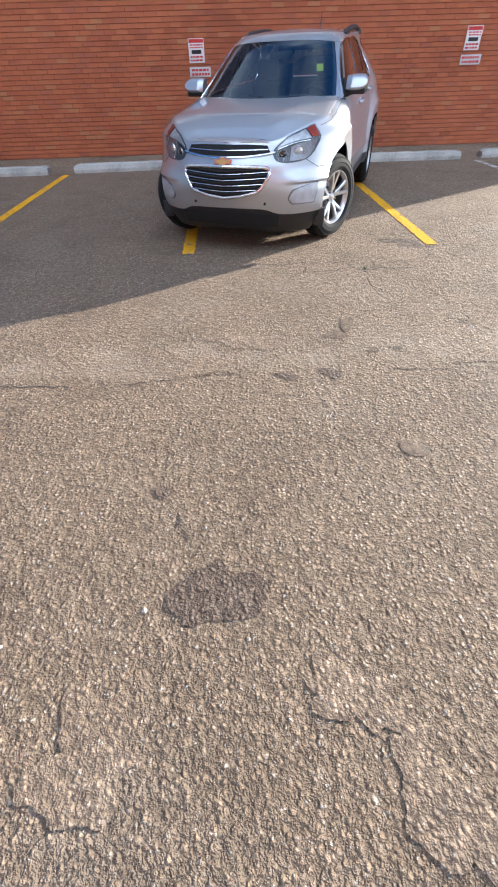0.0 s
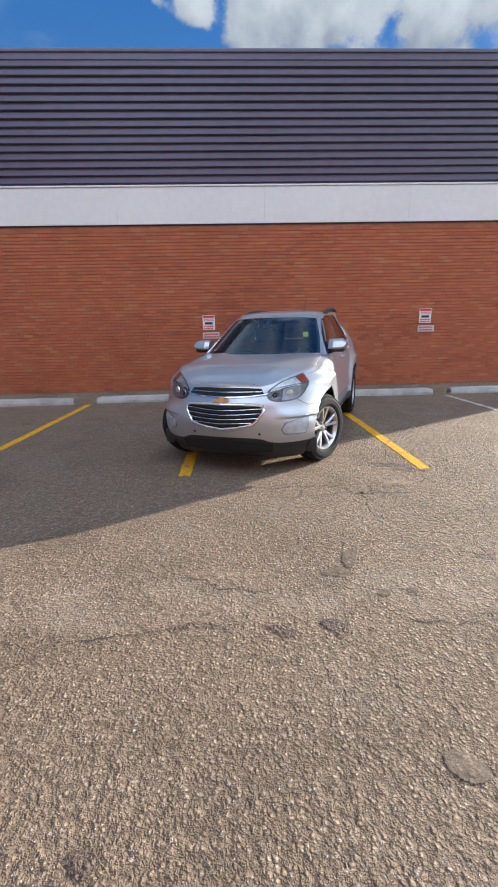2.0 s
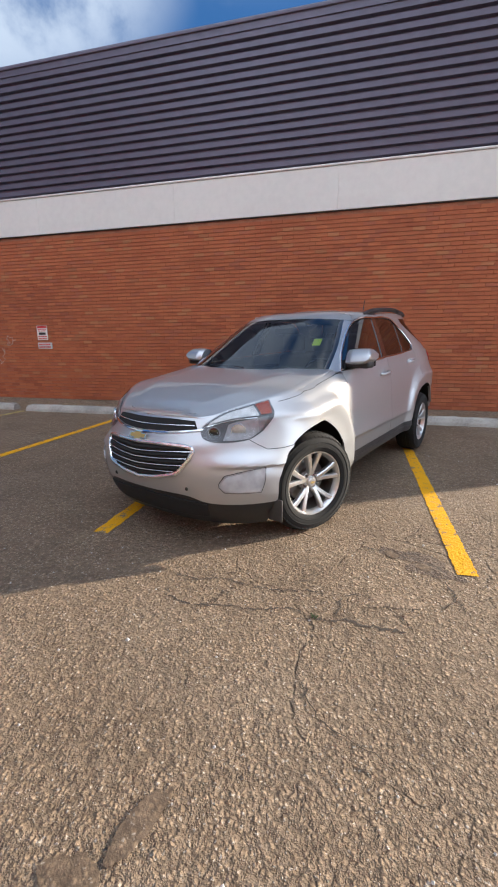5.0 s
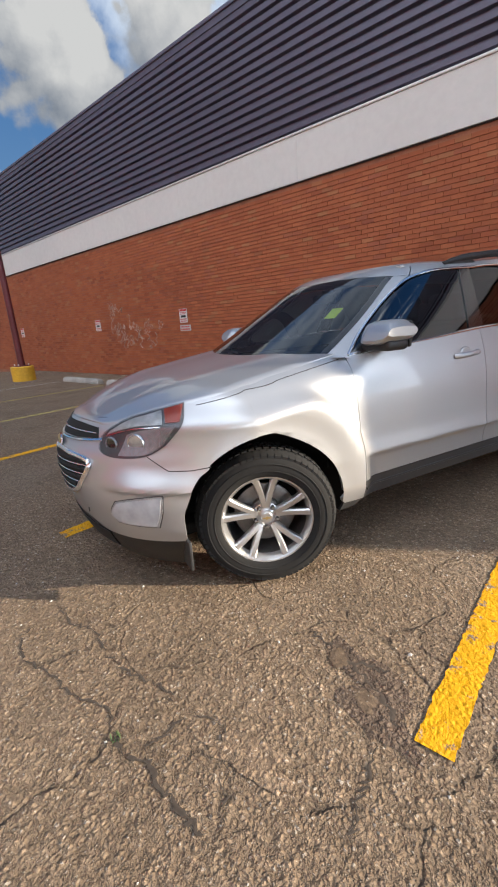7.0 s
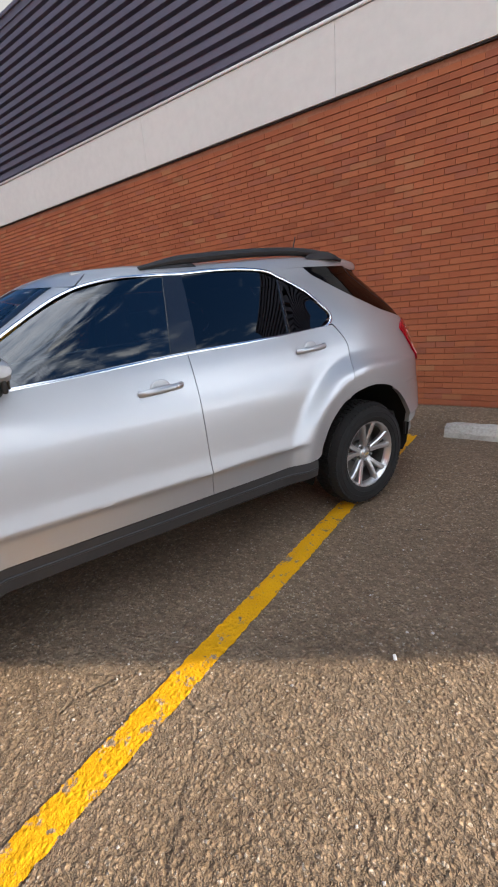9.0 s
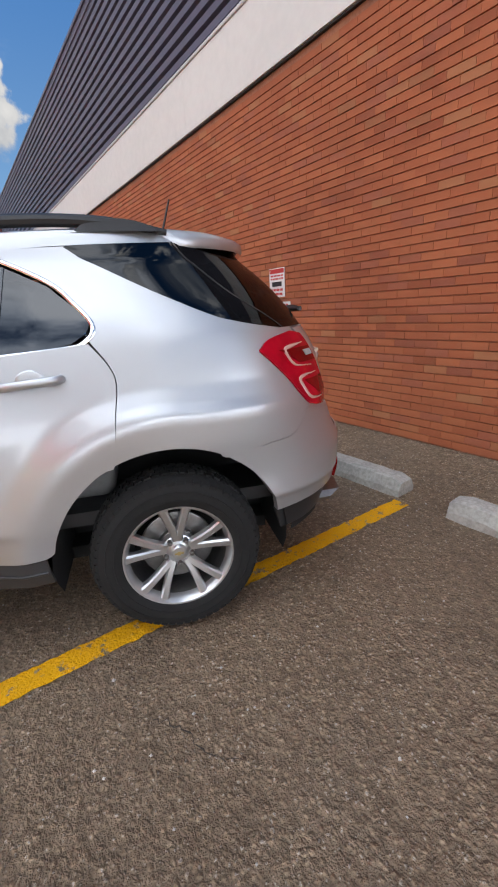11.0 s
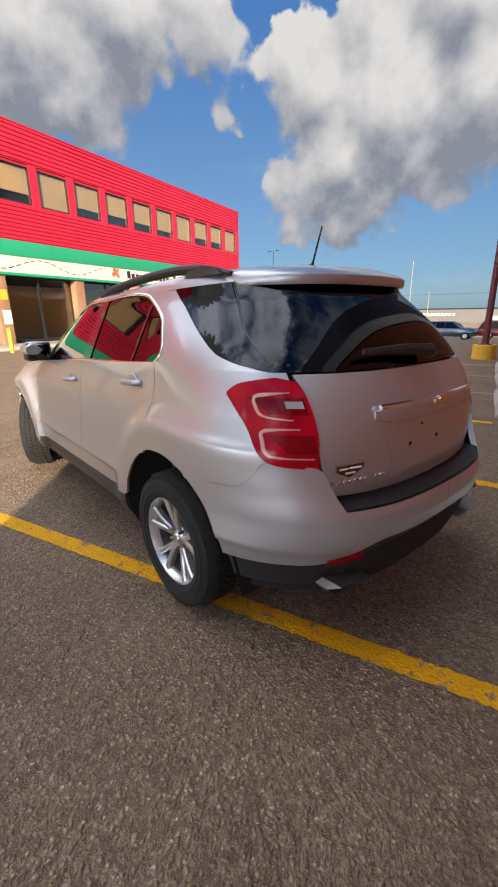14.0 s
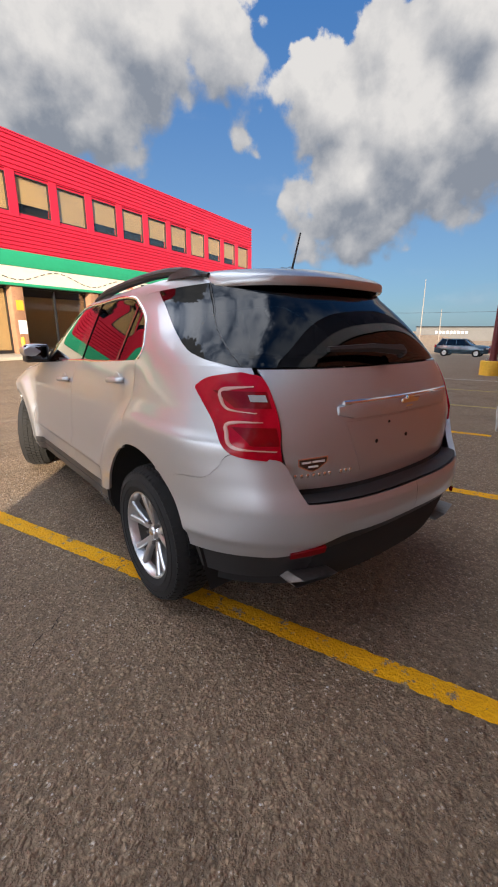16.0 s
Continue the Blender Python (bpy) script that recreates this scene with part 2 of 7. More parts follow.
def make_asphalt():
    m, n = material("asphalt")
    p = n.world
    colour, height = asphalt_colour(n)
    sep = n.add("ShaderNodeSeparateXYZ", Vector=p)
    # crazed cracks beside the end of the yellow line
    bent = n.vmath("ADD", p, n.vmath("SCALE", n.vmath("SUBTRACT", n.add("ShaderNodeTexNoise", Vector=p, Scale=2.4, Detail=6.0).outputs["Color"], (0.5, 0.5, 0.5)), 0.42))
    cells = n.voronoi(bent, 1.55, "DISTANCE_TO_EDGE")
    broken = n.ramp(n.vmath("DISTANCE", p, (1.1, -2.35, 0)), 2.6, 0.8)
    broken = n.math("MULTIPLY", broken, n.ramp(n.noise(p, 1.3, 4.0), 0.40, 0.56))
    crack = n.math("MULTIPLY", n.math("MULTIPLY", n.ramp(cells.outputs["Distance"], 0.020, 0.003), broken), n.ramp(n.noise(p, 9.0, 4.0), 0.38, 0.60))
    # an old overlay seam across the lot
    wavy = n.math("ADD", sep.outputs["Y"], n.math("MULTIPLY", n.math("SUBTRACT", n.noise(p, 1.5, 5.0), 0.5), 0.34))
    seam = n.math("MULTIPLY", n.ramp(n.math("ABSOLUTE", n.math("ADD", wavy, 4.27)), 0.035, 0.005), n.ramp(n.noise(n.vmath("ADD", p, (5, 3, 0)), 1.9, 4.0), 0.52, 0.60))
    band = n.math("MULTIPLY", n.ramp(n.math("ABSOLUTE", n.math("ADD", wavy, 4.0)), 0.30, 0.08), n.math("MULTIPLY", n.ramp(n.noise(p, 3.5, 5.0, 0.65), 0.34, 0.62), 0.55))
    colour = n.mix(n.math("MULTIPLY", band, 0.85), colour, n.mix(n.noise(p, 25.0), (0.255, 0.200, 0.142), (0.35, 0.275, 0.20)))
    gap = n.math("MAXIMUM", crack, n.math("MULTIPLY", seam, 0.8))
    colour = n.mix(n.math("MULTIPLY", gap, 0.42), colour, (0.035, 0.029, 0.024))
    height = n.math("MULTIPLY", height, n.math("SUBTRACT", 1.0, n.math("MULTIPLY", band, 0.75)))
    height = n.math("SUBTRACT", height, n.math("MULTIPLY", gap, 1.4))
    sets(n, colour=colour, rough=0.82, spec=0.3, normal=n.bump(height, 1.0, 0.019))
    return m


def make_paint(name, hue, worn):
    m, n = material(name)
    colour, height = asphalt_colour(n)
    p = n.world
    lost = n.ramp(n.math("ADD", n.noise(p, 11.0, 6.0, 0.7), n.math("MULTIPLY", n.noise(p, 70.0, 3.0), 0.22)), worn, worn + 0.07)
    tint = n.mix(n.noise(p, 5.0, 4.0), tuple(c * 0.80 for c in hue), hue)
    sets(n, colour=n.mix(lost, tint, colour), rough=0.7, spec=0.2, normal=n.bump(height, 0.7, 0.008))
    return m


def make_brick(name, by_object):
    m, n = material(name)
    r = n.add("ShaderNodeObjectInfo").outputs["Random"] if by_object else n.island
    p = n.world
    hue = n.mix(r, (0.345, 0.097, 0.040), (0.425, 0.133, 0.054))
    hue = n.mix(n.ramp(n.math("FRACT", n.math("MULTIPLY", r, 17.3)), 0.86, 0.92), hue, (0.345, 0.108, 0.056))
    hue = n.mix(n.ramp(n.math("FRACT", n.math("MULTIPLY", r, 31.7)), 0.93, 0.96), hue, (0.40, 0.16, 0.07))
    broad = n.ramp(n.noise(p, 0.8, 5.0), 0.35, 0.7)
    hue = n.mix(n.math("MULTIPLY", broad, 0.30), hue, n.mix(1.0, hue, (0.68, 0.62, 0.62), "MULTIPLY"))
    # clusters of darker burnt bricks
    burnt = n.ramp(n.math("ADD", n.math("FRACT", n.math("MULTIPLY", r, 5.7)), n.math("MULTIPLY", n.math("SUBTRACT", n.noise(n.vmath("MULTIPLY", p, (0.6, 1, 1.5)), 0.9, 3.0), 0.5), 3.2)), 0.86, 1.10)
    hue = n.mix(n.math("MULTIPLY", burnt, 0.62), hue, n.mix(1.0, hue, (0.66, 0.60, 0.62), "MULTIPLY"))
    fine = n.noise(n.vmath("MULTIPLY", p, (0.5, 1, 2.2)), 90.0, 4.0, 0.65)
    hue = n.mix(n.math("MULTIPLY", n.ramp(fine, 0.35, 0.75), 0.28), hue, (0.42, 0.165, 0.085))
    chalk = n.math("MULTIPLY", n.ramp(n.noise(n.vmath("ADD", p, (9, 2, 4)), 5.0, 6.0, 0.7), 0.66, 0.80), 0.14)
    hue = n.mix(chalk, hue, (0.50, 0.36, 0.28))
    sets(n, colour=hue, rough=0.8, spec=0.35, normal=n.bump(fine, 0.5, 0.004))
    return m


def make_car_paint():
    m, n = material("silver_paint")
    broad = n.noise(n.here, 1.3, 3.0, 0.5)
    flake = n.noise(n.here, 900.0, 2.0)
    base = n.mix(broad, (0.425, 0.432, 0.444), (0.455, 0.462, 0.474))
    sets(n, colour=base, metal=0.68, rough=n.math("ADD", 0.36, n.math("MULTIPLY", broad, 0.05)), coat=0.8, coat_rough=0.03, normal=n.bump(flake, 0.04, 0.001))
    return m


def make_glass(name, tint, gloss=1.0):
    """A coated pane: tinted see-through with a mirror sheen."""
    m = bpy.data.materials.new(name)
    m.use_nodes = True
    tree = m.node_tree
    tree.nodes.clear()
    n = Nodes(tree)
    clear = n.add("ShaderNodeBsdfTransparent", Color=(*tint, 1))
    shine = n.add("ShaderNodeBsdfGlossy", Color=(0.95, 0.97, 1.0, 1), Roughness=0.012)
    f = n.add("ShaderNodeFresnel", IOR=1.62)
    both = n.add("ShaderNodeMixShader")
    tree.links.new(n.math("MULTIPLY", f.outputs[0], gloss, clamp=True), both.inputs[0])
    tree.links.new(clear.outputs[0], both.inputs[1])
    tree.links.new(shine.outputs[0], both.inputs[2])
    tree.links.new(both.outputs[0], n.add("ShaderNodeOutputMaterial").inputs[0])
    return m


def make_lamp_lens(name, colour, rough=0.05):
    m, n = material(name)
    ribs = n.noise(n.vmath("MULTIPLY", n.here, (60, 60, 6)), 1.0, 2.0)
    sets(n, colour=n.mix(n.ramp(n.noise(n.here, 9.0, 3.0), 0.3, 0.7), tuple(c * 0.7 for c in colour), colour), rough=0.12, spec=0.22, coat=0.10, coat_rough=0.02, normal=n.bump(ribs, 0.10, 0.002))
    return m


def make_patch(name, dark, bump):
    """The lot's own stones, darkened by tar or oil."""
    m, n = material(name)
    colour, height = asphalt_colour(n)
    blot = n.mix(n.ramp(n.noise(n.world, 24.0, 4.0), 0.3, 0.7), tuple(dark), tuple(c * 1.35 for c in dark))
    sets(n, colour=n.mix(1.0, colour, blot, "MULTIPLY"), rough=0.7, spec=0.35, normal=n.bump(height, bump, 0.014))
    return m


ASPHALT = make_asphalt()
YELLOW_LINE, WHITE_LINE, PALE_LINE = make_paint("yellow_line_paint", (0.78, 0.385, 0.002), 0.665), make_paint("white_line_paint", (0.60, 0.58, 0.52), 0.60), make_paint("faded_yellow_paint", (0.52, 0.40, 0.12), 0.62)
BRICK, BRICK_PIECE = make_brick("brick", False), make_brick("brick_piece", True)
MORTAR = plain("mortar", (0.32, 0.135, 0.078), 0.9, grain=0.3, scale=60, bump=0.6)
FASCIA = plain("white_fascia", (0.70, 0.685, 0.645), 0.6, grain=0.05, scale=8, bump=0.1)
CLADDING = plain("dark_ribbed_metal", (0.112, 0.103, 0.142), 0.42, 0.25, grain=0.10, scale=6, bump=0.05)
LIP = plain("light_metal_trim", (0.6, 0.58, 0.56), 0.4, 0.4)
CONCRETE = plain("concrete", (0.36, 0.345, 0.31), 0.88, grain=0.30, scale=45, bump=0.7)
PAINT = make_car_paint()
BLACK = plain("black_plastic", (0.015, 0.015, 0.016), 0.5, grain=0.15, scale=200, bump=0.2)
GLOSS_BLACK = plain("gloss_black", (0.012, 0.012, 0.013), 0.12, grain=0.05, bump=0.0, coat=1.0)
DARK = plain("dark_shell", (0.008, 0.008, 0.008), 0.9)
RUBBER = plain("tyre_rubber", (0.008, 0.0078, 0.0075), 0.9, grain=0.35, scale=30, bump=0.3)
CHROME = plain("chrome", (0.78, 0.78, 0.79), 0.10, 1.0, grain=0.03, bump=0.02)
ALLOY = plain("alloy", (0.60, 0.60, 0.60), 0.30, 0.85, grain=0.08, scale=20, bump=0.05)
SATIN = plain("satin_chrome", (0.74, 0.74, 0.75), 0.24, 0.9, grain=0.03, bump=0.02)
GOLD = plain("gold_metal", (0.60, 0.46, 0.20), 0.42, 0.8, grain=0.05)
GLASS_DARK, GLASS_CLEAR = make_glass("privacy_glass", (0.02, 0.022, 0.025), 1.05), make_glass("windscreen_glass", (0.62, 0.70, 0.68), 1.15)
GLASS_REAR = make_glass("rear_privacy_glass", (0.018, 0.021, 0.025), 0.55)
GLASS_SIDE = make_glass("side_glass", (0.10, 0.125, 0.13), 1.6)
RED_LENS, CLEAR_LENS, AMBER_LENS = make_lamp_lens("red_lens", (0.40, 0.0015, 0.014)), make_lamp_lens("clear_lens", (0.40, 0.39, 0.39)), make_lamp_lens("orange_lens", (0.33, 0.062, 0.036))
SEAT = plain("seat_cloth", (0.20, 0.195, 0.185), 0.9)
DASH = plain("dashboard_plastic", (0.10, 0.10, 0.098), 0.7)

# ---- mesh helpers ----


def link(name, verts, faces, mat, smooth=False, parent=None, label=""):
    me = bpy.data.meshes.new(name)
    me.from_pydata(verts, [], faces)
    me.update()
    if smooth:
        me.shade_smooth()
    me.materials.append(mat)
    ob = new(name, me)
    if parent is not None:
        ob.parent = parent
    if label:
        ob["label"] = label
    return ob


def part(name, bm, mat, parent=None, label="", smooth=True, angle=35):
    """Links a bmesh as one mesh object under a thing or a part."""
    bmesh.ops.recalc_face_normals(bm, faces=bm.faces)
    me = bpy.data.meshes.new(name)
    if smooth:
        for f in bm.faces:
            f.smooth = True
        for e in bm.edges:
            if len(e.link_faces) == 2 and e.calc_face_angle(0) > radians(angle):
                e.smooth = False
    bm.to_mesh(me)
    bm.free()
    for one in mat if isinstance(mat, (list, tuple)) else (mat,):
        me.materials.append(one)
    ob = new(name, me)
    if parent is not None:
        ob.parent = parent
    if label:
        ob["label"] = label
    return ob


def empty(name, m, label, category, group=""):
    ob = new(name)
    ob.empty_display_size = 0.2
    ob.matrix_world = m
    return tagged(ob, label, category, group)


def box(bm, lo, hi, bevel=0.0, m=None, seg=2):
    """Adds a bevelled box between two corners."""
    made = bmesh.ops.create_cube(bm, size=1.0)["verts"]
    size, mid = [b - a for a, b in zip(lo, hi)], [(a + b) / 2 for a, b in zip(lo, hi)]
    for v in made:
        v.co = Vector([c * s + o for c, s, o in zip(v.co, size, mid)])
    if bevel:
        edges = list({e for v in made for e in v.link_edges})
        out = bmesh.ops.bevel(bm, geom=edges, offset=bevel, segments=seg, profile=0.5, affect="EDGES")
        made = list({v for f in out["faces"] for v in f.verts} | {v for v in made if v.is_valid})
    if m is not None:
        for v in made:
            v.co = m @ v.co
    return made


def boxed(lo, hi, bevel=0.0, m=None, seg=2):
    bm = bmesh.new()
    box(bm, lo, hi, bevel, m, seg)
    return bm


def lathe(bm, profile, turns=48, axis="X", closed=False):
    """Turns (radius, along) points round an axis."""
    rings = []
    for k in range(turns):
        a = 2 * math.pi * k / turns
        ring = []
        for r, h in profile:
            c, s = r * math.cos(a), r * math.sin(a)
            ring.append(bm.verts.new((h, c, s) if axis == "X" else (c, s, h)))
        rings.append(ring)
    for k in range(turns):
        one, two = rings[k], rings[(k + 1) % turns]
        for i in range(len(profile) - (0 if closed else 1)):
            j = (i + 1) % len(profile)
            bm.faces.new((one[i], one[j], two[j], two[i]))
    return rings


def tube(bm, points, radius, sides=10, cap=True, flat=1.0):
    """A round bar along points; radius a number or one a point."""
    pts = [Vector(p) for p in points]
    rings = []
    for i, p in enumerate(pts):
        along = (pts[min(i + 1, len(pts) - 1)] - pts[max(i - 1, 0)]).normalized()
        side = along.cross(Vector((0, 0, 1)))
        side = side.normalized() if side.length > 1e-4 else Vector((1, 0, 0))
        up = side.cross(along).normalized()
        r = radius[i] if isinstance(radius, (list, tuple)) else radius
        rings.append([bm.verts.new(p + r * (math.cos(2 * math.pi * k / sides) * side + flat * math.sin(2 * math.pi * k / sides) * up)) for k in range(sides)])
    for one, two in zip(rings, rings[1:]):
        for k in range(sides):
            bm.faces.new((one[k], one[(k + 1) % sides], two[(k + 1) % sides], two[k]))
    if cap:
        bm.faces.new(rings[0][::-1])
        bm.faces.new(rings[-1])
    return rings


def prism(bm, outline, depth, m):
    """A plate of an outline in its own xy, thick along z, laid by m."""
    low = [bm.verts.new(m @ Vector((x, y, 0))) for x, y in outline]
    top = [bm.verts.new(m @ Vector((x, y, depth))) for x, y in outline]
    bm.faces.new(low[::-1])
    bm.faces.new(top)
    for i in range(len(outline)):
        j = (i + 1) % len(outline)
        bm.faces.new((low[i], low[j], top[j], top[i]))


# ---- the lot and the building: wall along x, its face at y = 3.65 ----
WALL_Y, BASE_Z, BRICK_TOP, BAND_TOP, ROOF = 3.65, 0.13, 3.56, 4.30, 6.56
WALL_X0, WALL_X1 = -33.5, 8.36


def ground_z(x, y):
    """Height of the ground: level, up a little to the wall's foot, falling away past the light pole."""
    z = 0.0
    if WALL_X0 - 1 < x < WALL_X1 + 1 and 2.95 < y < 4:
        z = BASE_Z * min(1, (y - 2.95) / 0.7)
    fall = 0.036 * min(46.0, max(0.0, -15.0 - x)) * min(1, max(0, (y + 15) / 7))
    return z - fall


def build_ground():
    # one sheet to the horizon, rising gently behind the wheel stops to the wall's foot
    xs = [-900, -200, -100, -61, -50, -44, -38] + [-34 + 1.0 * i for i in range(44)] + [12, 20, 60, 200, 900]
    ys = [-900, -200, -60, -30] + [-20 + 1.0 * i for i in range(21)] + [1, 2, 2.6, 2.95, 3.1, 3.3, 3.5, 3.75, 20, 60, 200, 900]
    verts, faces = [], []
    for y in ys:
        for x in xs:
            verts.append((x, y, ground_z(x, y)))
    w = len(xs)
    for j in range(len(ys) - 1):
        for i in range(w - 1):
            faces.append((j * w + i, j * w + i + 1, (j + 1) * w + i + 1, (j + 1) * w + i))
    ob = link("ground", verts, faces, ASPHALT, True)
    tagged(ob, "worn asphalt parking lot with coarse pale stones", "ground", kind="structure")


build_ground()


def build_building():
    root = empty("wall_north", Matrix(), "long brick store wall with white fascia and dark ribbed metal", "building wall")
    root["kind"] = "structure"
    bm = bmesh.new()
    box(bm, (WALL_X0 + 0.02, WALL_Y + 0.012, -1.2), (WALL_X1 - 0.005, WALL_Y + 16, BRICK_TOP))
    box(bm, (WALL_X0 + 0.02, WALL_Y + 0.06, BRICK_TOP + 0.002), (WALL_X1 - 0.005, WALL_Y + 16, ROOF - 0.05))
    part("core", bm, MORTAR, root, "recessed mortar and wall core", False)
    # white fascia in sheets with a light lip on top
    x = WALL_X0
    while x < WALL_X1 - 0.1:
        wide = min(3.05, WALL_X1 - x)
        part("fascia_panel", boxed((x + 0.001, WALL_Y - 0.035, BRICK_TOP + 0.012), (x + wide - 0.001, WALL_Y + 0.055, BAND_TOP - 0.045), 0.002), FASCIA, root, smooth=False)
        x += wide
    part("fascia_lip", boxed((WALL_X0, WALL_Y - 0.05, BAND_TOP - 0.04), (WALL_X1, WALL_Y + 0.055, BAND_TOP - 0.005), 0.006), LIP, root, "light metal lip")
    # black strip stands in for the shadow line under the fascia
    part("drip_edge", boxed((WALL_X0, WALL_Y - 0.02, BRICK_TOP - 0.006), (WALL_X1, WALL_Y + 0.05, BRICK_TOP + 0.010), 0.004), BLACK, root, "black strip in place of the shadow line under the fascia")
    # ribbed cladding: one profile drawn out along the wall
    count = 15
    pitch = (ROOF - 0.14 - BAND_TOP) / count
    prof = []
    for i in range(count):
        z = BAND_TOP + i * pitch
        prof += [(0.045, z), (0.045, z + 0.036), (-0.012, z + 0.052), (-0.012, z + pitch - 0.012)]
    prof += [(-0.012, ROOF - 0.14), (-0.03, ROOF - 0.138), (-0.03, ROOF), (0.4, ROOF)]
    verts, faces = [], []
    cuts = 30
    for i in range(cuts + 1):
        x = WALL_X0 + (WALL_X1 - WALL_X0) * i / cuts
        verts += [(x, WALL_Y + y + 0.01, z) for y, z in prof]
    w = len(prof)
    for i in range(cuts):
        for j in range(w - 1):
            faces.append((i * w + j, (i + 1) * w + j, (i + 1) * w + j + 1, i * w + j + 1))
    link("ribbed_cladding", verts, faces, CLADDING, False, root, "dark purple-grey ribbed metal cladding")
    part("roof_cap", boxed((WALL_X0 - 0.02, WALL_Y - 0.045, ROOF - 0.03), (WALL_X1 + 0.02, WALL_Y + 16, ROOF + 0.03), 0.006), CLADDING, root, "dark metal roof edge")
    return root


WALL = build_building()


def paint_line(name, x, y0, y1, width, mat, label, wobble=0.005):
    rng = random.Random(int(x * 100) + 7)
    n = int((y1 - y0) / 0.022)
    verts, faces = [], []
    for i in range(n + 1):
        y = y0 + (y1 - y0) * i / n
        a, b = x - width / 2 + rng.uniform(-wobble, wobble), x + width / 2 + rng.uniform(-wobble, wobble)
        z = 0.004
        verts += [(a, y + rng.uniform(-0.01, 0.01), z), ((a + b) / 2, y, z + 0.001), (b, y + rng.uniform(-0.01, 0.01), z)]
    for i in range(n):
        for j in range(2):
            faces.append((3 * i + j, 3 * i + j + 1, 3 * i + j + 4, 3 * i + j + 3))
    return tagged(link(name, verts, faces, mat), label, "road marking", "stall lines", "structure")


for x, mat, y1 in ((1.195, YELLOW_LINE, 2.74), (-1.21, YELLOW_LINE, 2.72), (-3.66, YELLOW_LINE, 2.56), (-6.10, PALE_LINE, 2.6), (-8.55, PALE_LINE, 2.6), (-11.0, WHITE_LINE, 2.6)):
    paint_line("parking_line", x, -2.06, y1, 0.118, mat, "worn yellow painted stall line on asphalt" if mat is YELLOW_LINE else "faded painted stall line on asphalt")
paint_line("parking_line", 3.77, -2.0, 2.55, 0.10, WHITE_LINE, "worn white painted stall line on asphalt")


def build_stop(x0, length=2.06, y=2.86, turn=0.0):
    rng = random.Random(int(x0 * 10) + 50)
    prof = [(-0.10, 0.0), (-0.098, 0.05), (-0.070, 0.118), (-0.055, 0.13), (0.055, 0.13), (0.070, 0.118), (0.098, 0.05), (0.10, 0.0)]
    bm = bmesh.new()
    rings = []
    n = 26
    for i in range(n + 1):
        f = i / n
        end = min(1, min(f, 1 - f) * n / 1.0)
        sink = 0.82 + 0.18 * end
        rings.append([bm.verts.new((f * length + rng.uniform(-0.006, 0.006), a * (0.93 + 0.07 * end) + rng.uniform(-0.005, 0.005), max(0, b * sink + (rng.uniform(-0.006, 0.004) if b > 0.04 else 0)))) for a, b in prof])
    for one, two in zip(rings, rings[1:]):
        for k in range(len(prof) - 1):
            bm.faces.new((one[k], one[k + 1], two[k + 1], two[k]))
    bm.faces.new(rings[0])
    bm.faces.new(rings[-1][::-1])
    ob = part("wheel_stop", bm, CONCRETE, None, smooth=False)
    ob.matrix_world = pose(x0, y, 0, 0, 0, turn)
    return tagged(ob, "weathered concrete parking wheel stop lying on asphalt", "wheel stop", "wheel stops")


for x0, y, turn in ((1.50, 2.86, -1.0), (-0.93, 2.86, 0.5), (-3.55, 2.78, 2.0), (-6.05, 2.70, 0.0), (3.98, 2.88, 0.5), (-8.5, 2.75, 1.0), (-11.0, 2.8, -1.0)):
    build_stop(x0, 2.06, y, turn)


def bars(bm, x0, x1, z0, z1, rows, y, rng):
    """Rows of short bars in place of small print."""
    step = (z1 - z0) / rows
    for r in range(rows):
        z = z1 - (r + 0.5) * step
        x = x0 + rng.uniform(0, 0.02)
        while x < x1 - 0.02:
            w = min(rng.uniform(0.025, 0.06), x1 - x)
            box(bm, (x, y, z - step * 0.27), (x + w, y + 0.001, z + step * 0.27))
            x += w + 0.012


SIGN_WHITE, SIGN_RED, SIGN_GREY = plain("sign_white", (0.72, 0.70, 0.68), 0.4, grain=0.05), plain("sign_red", (0.50, 0.035, 0.03), 0.4, grain=0.08), plain("sign_grey", (0.50, 0.49, 0.48), 0.5, grain=0.08)


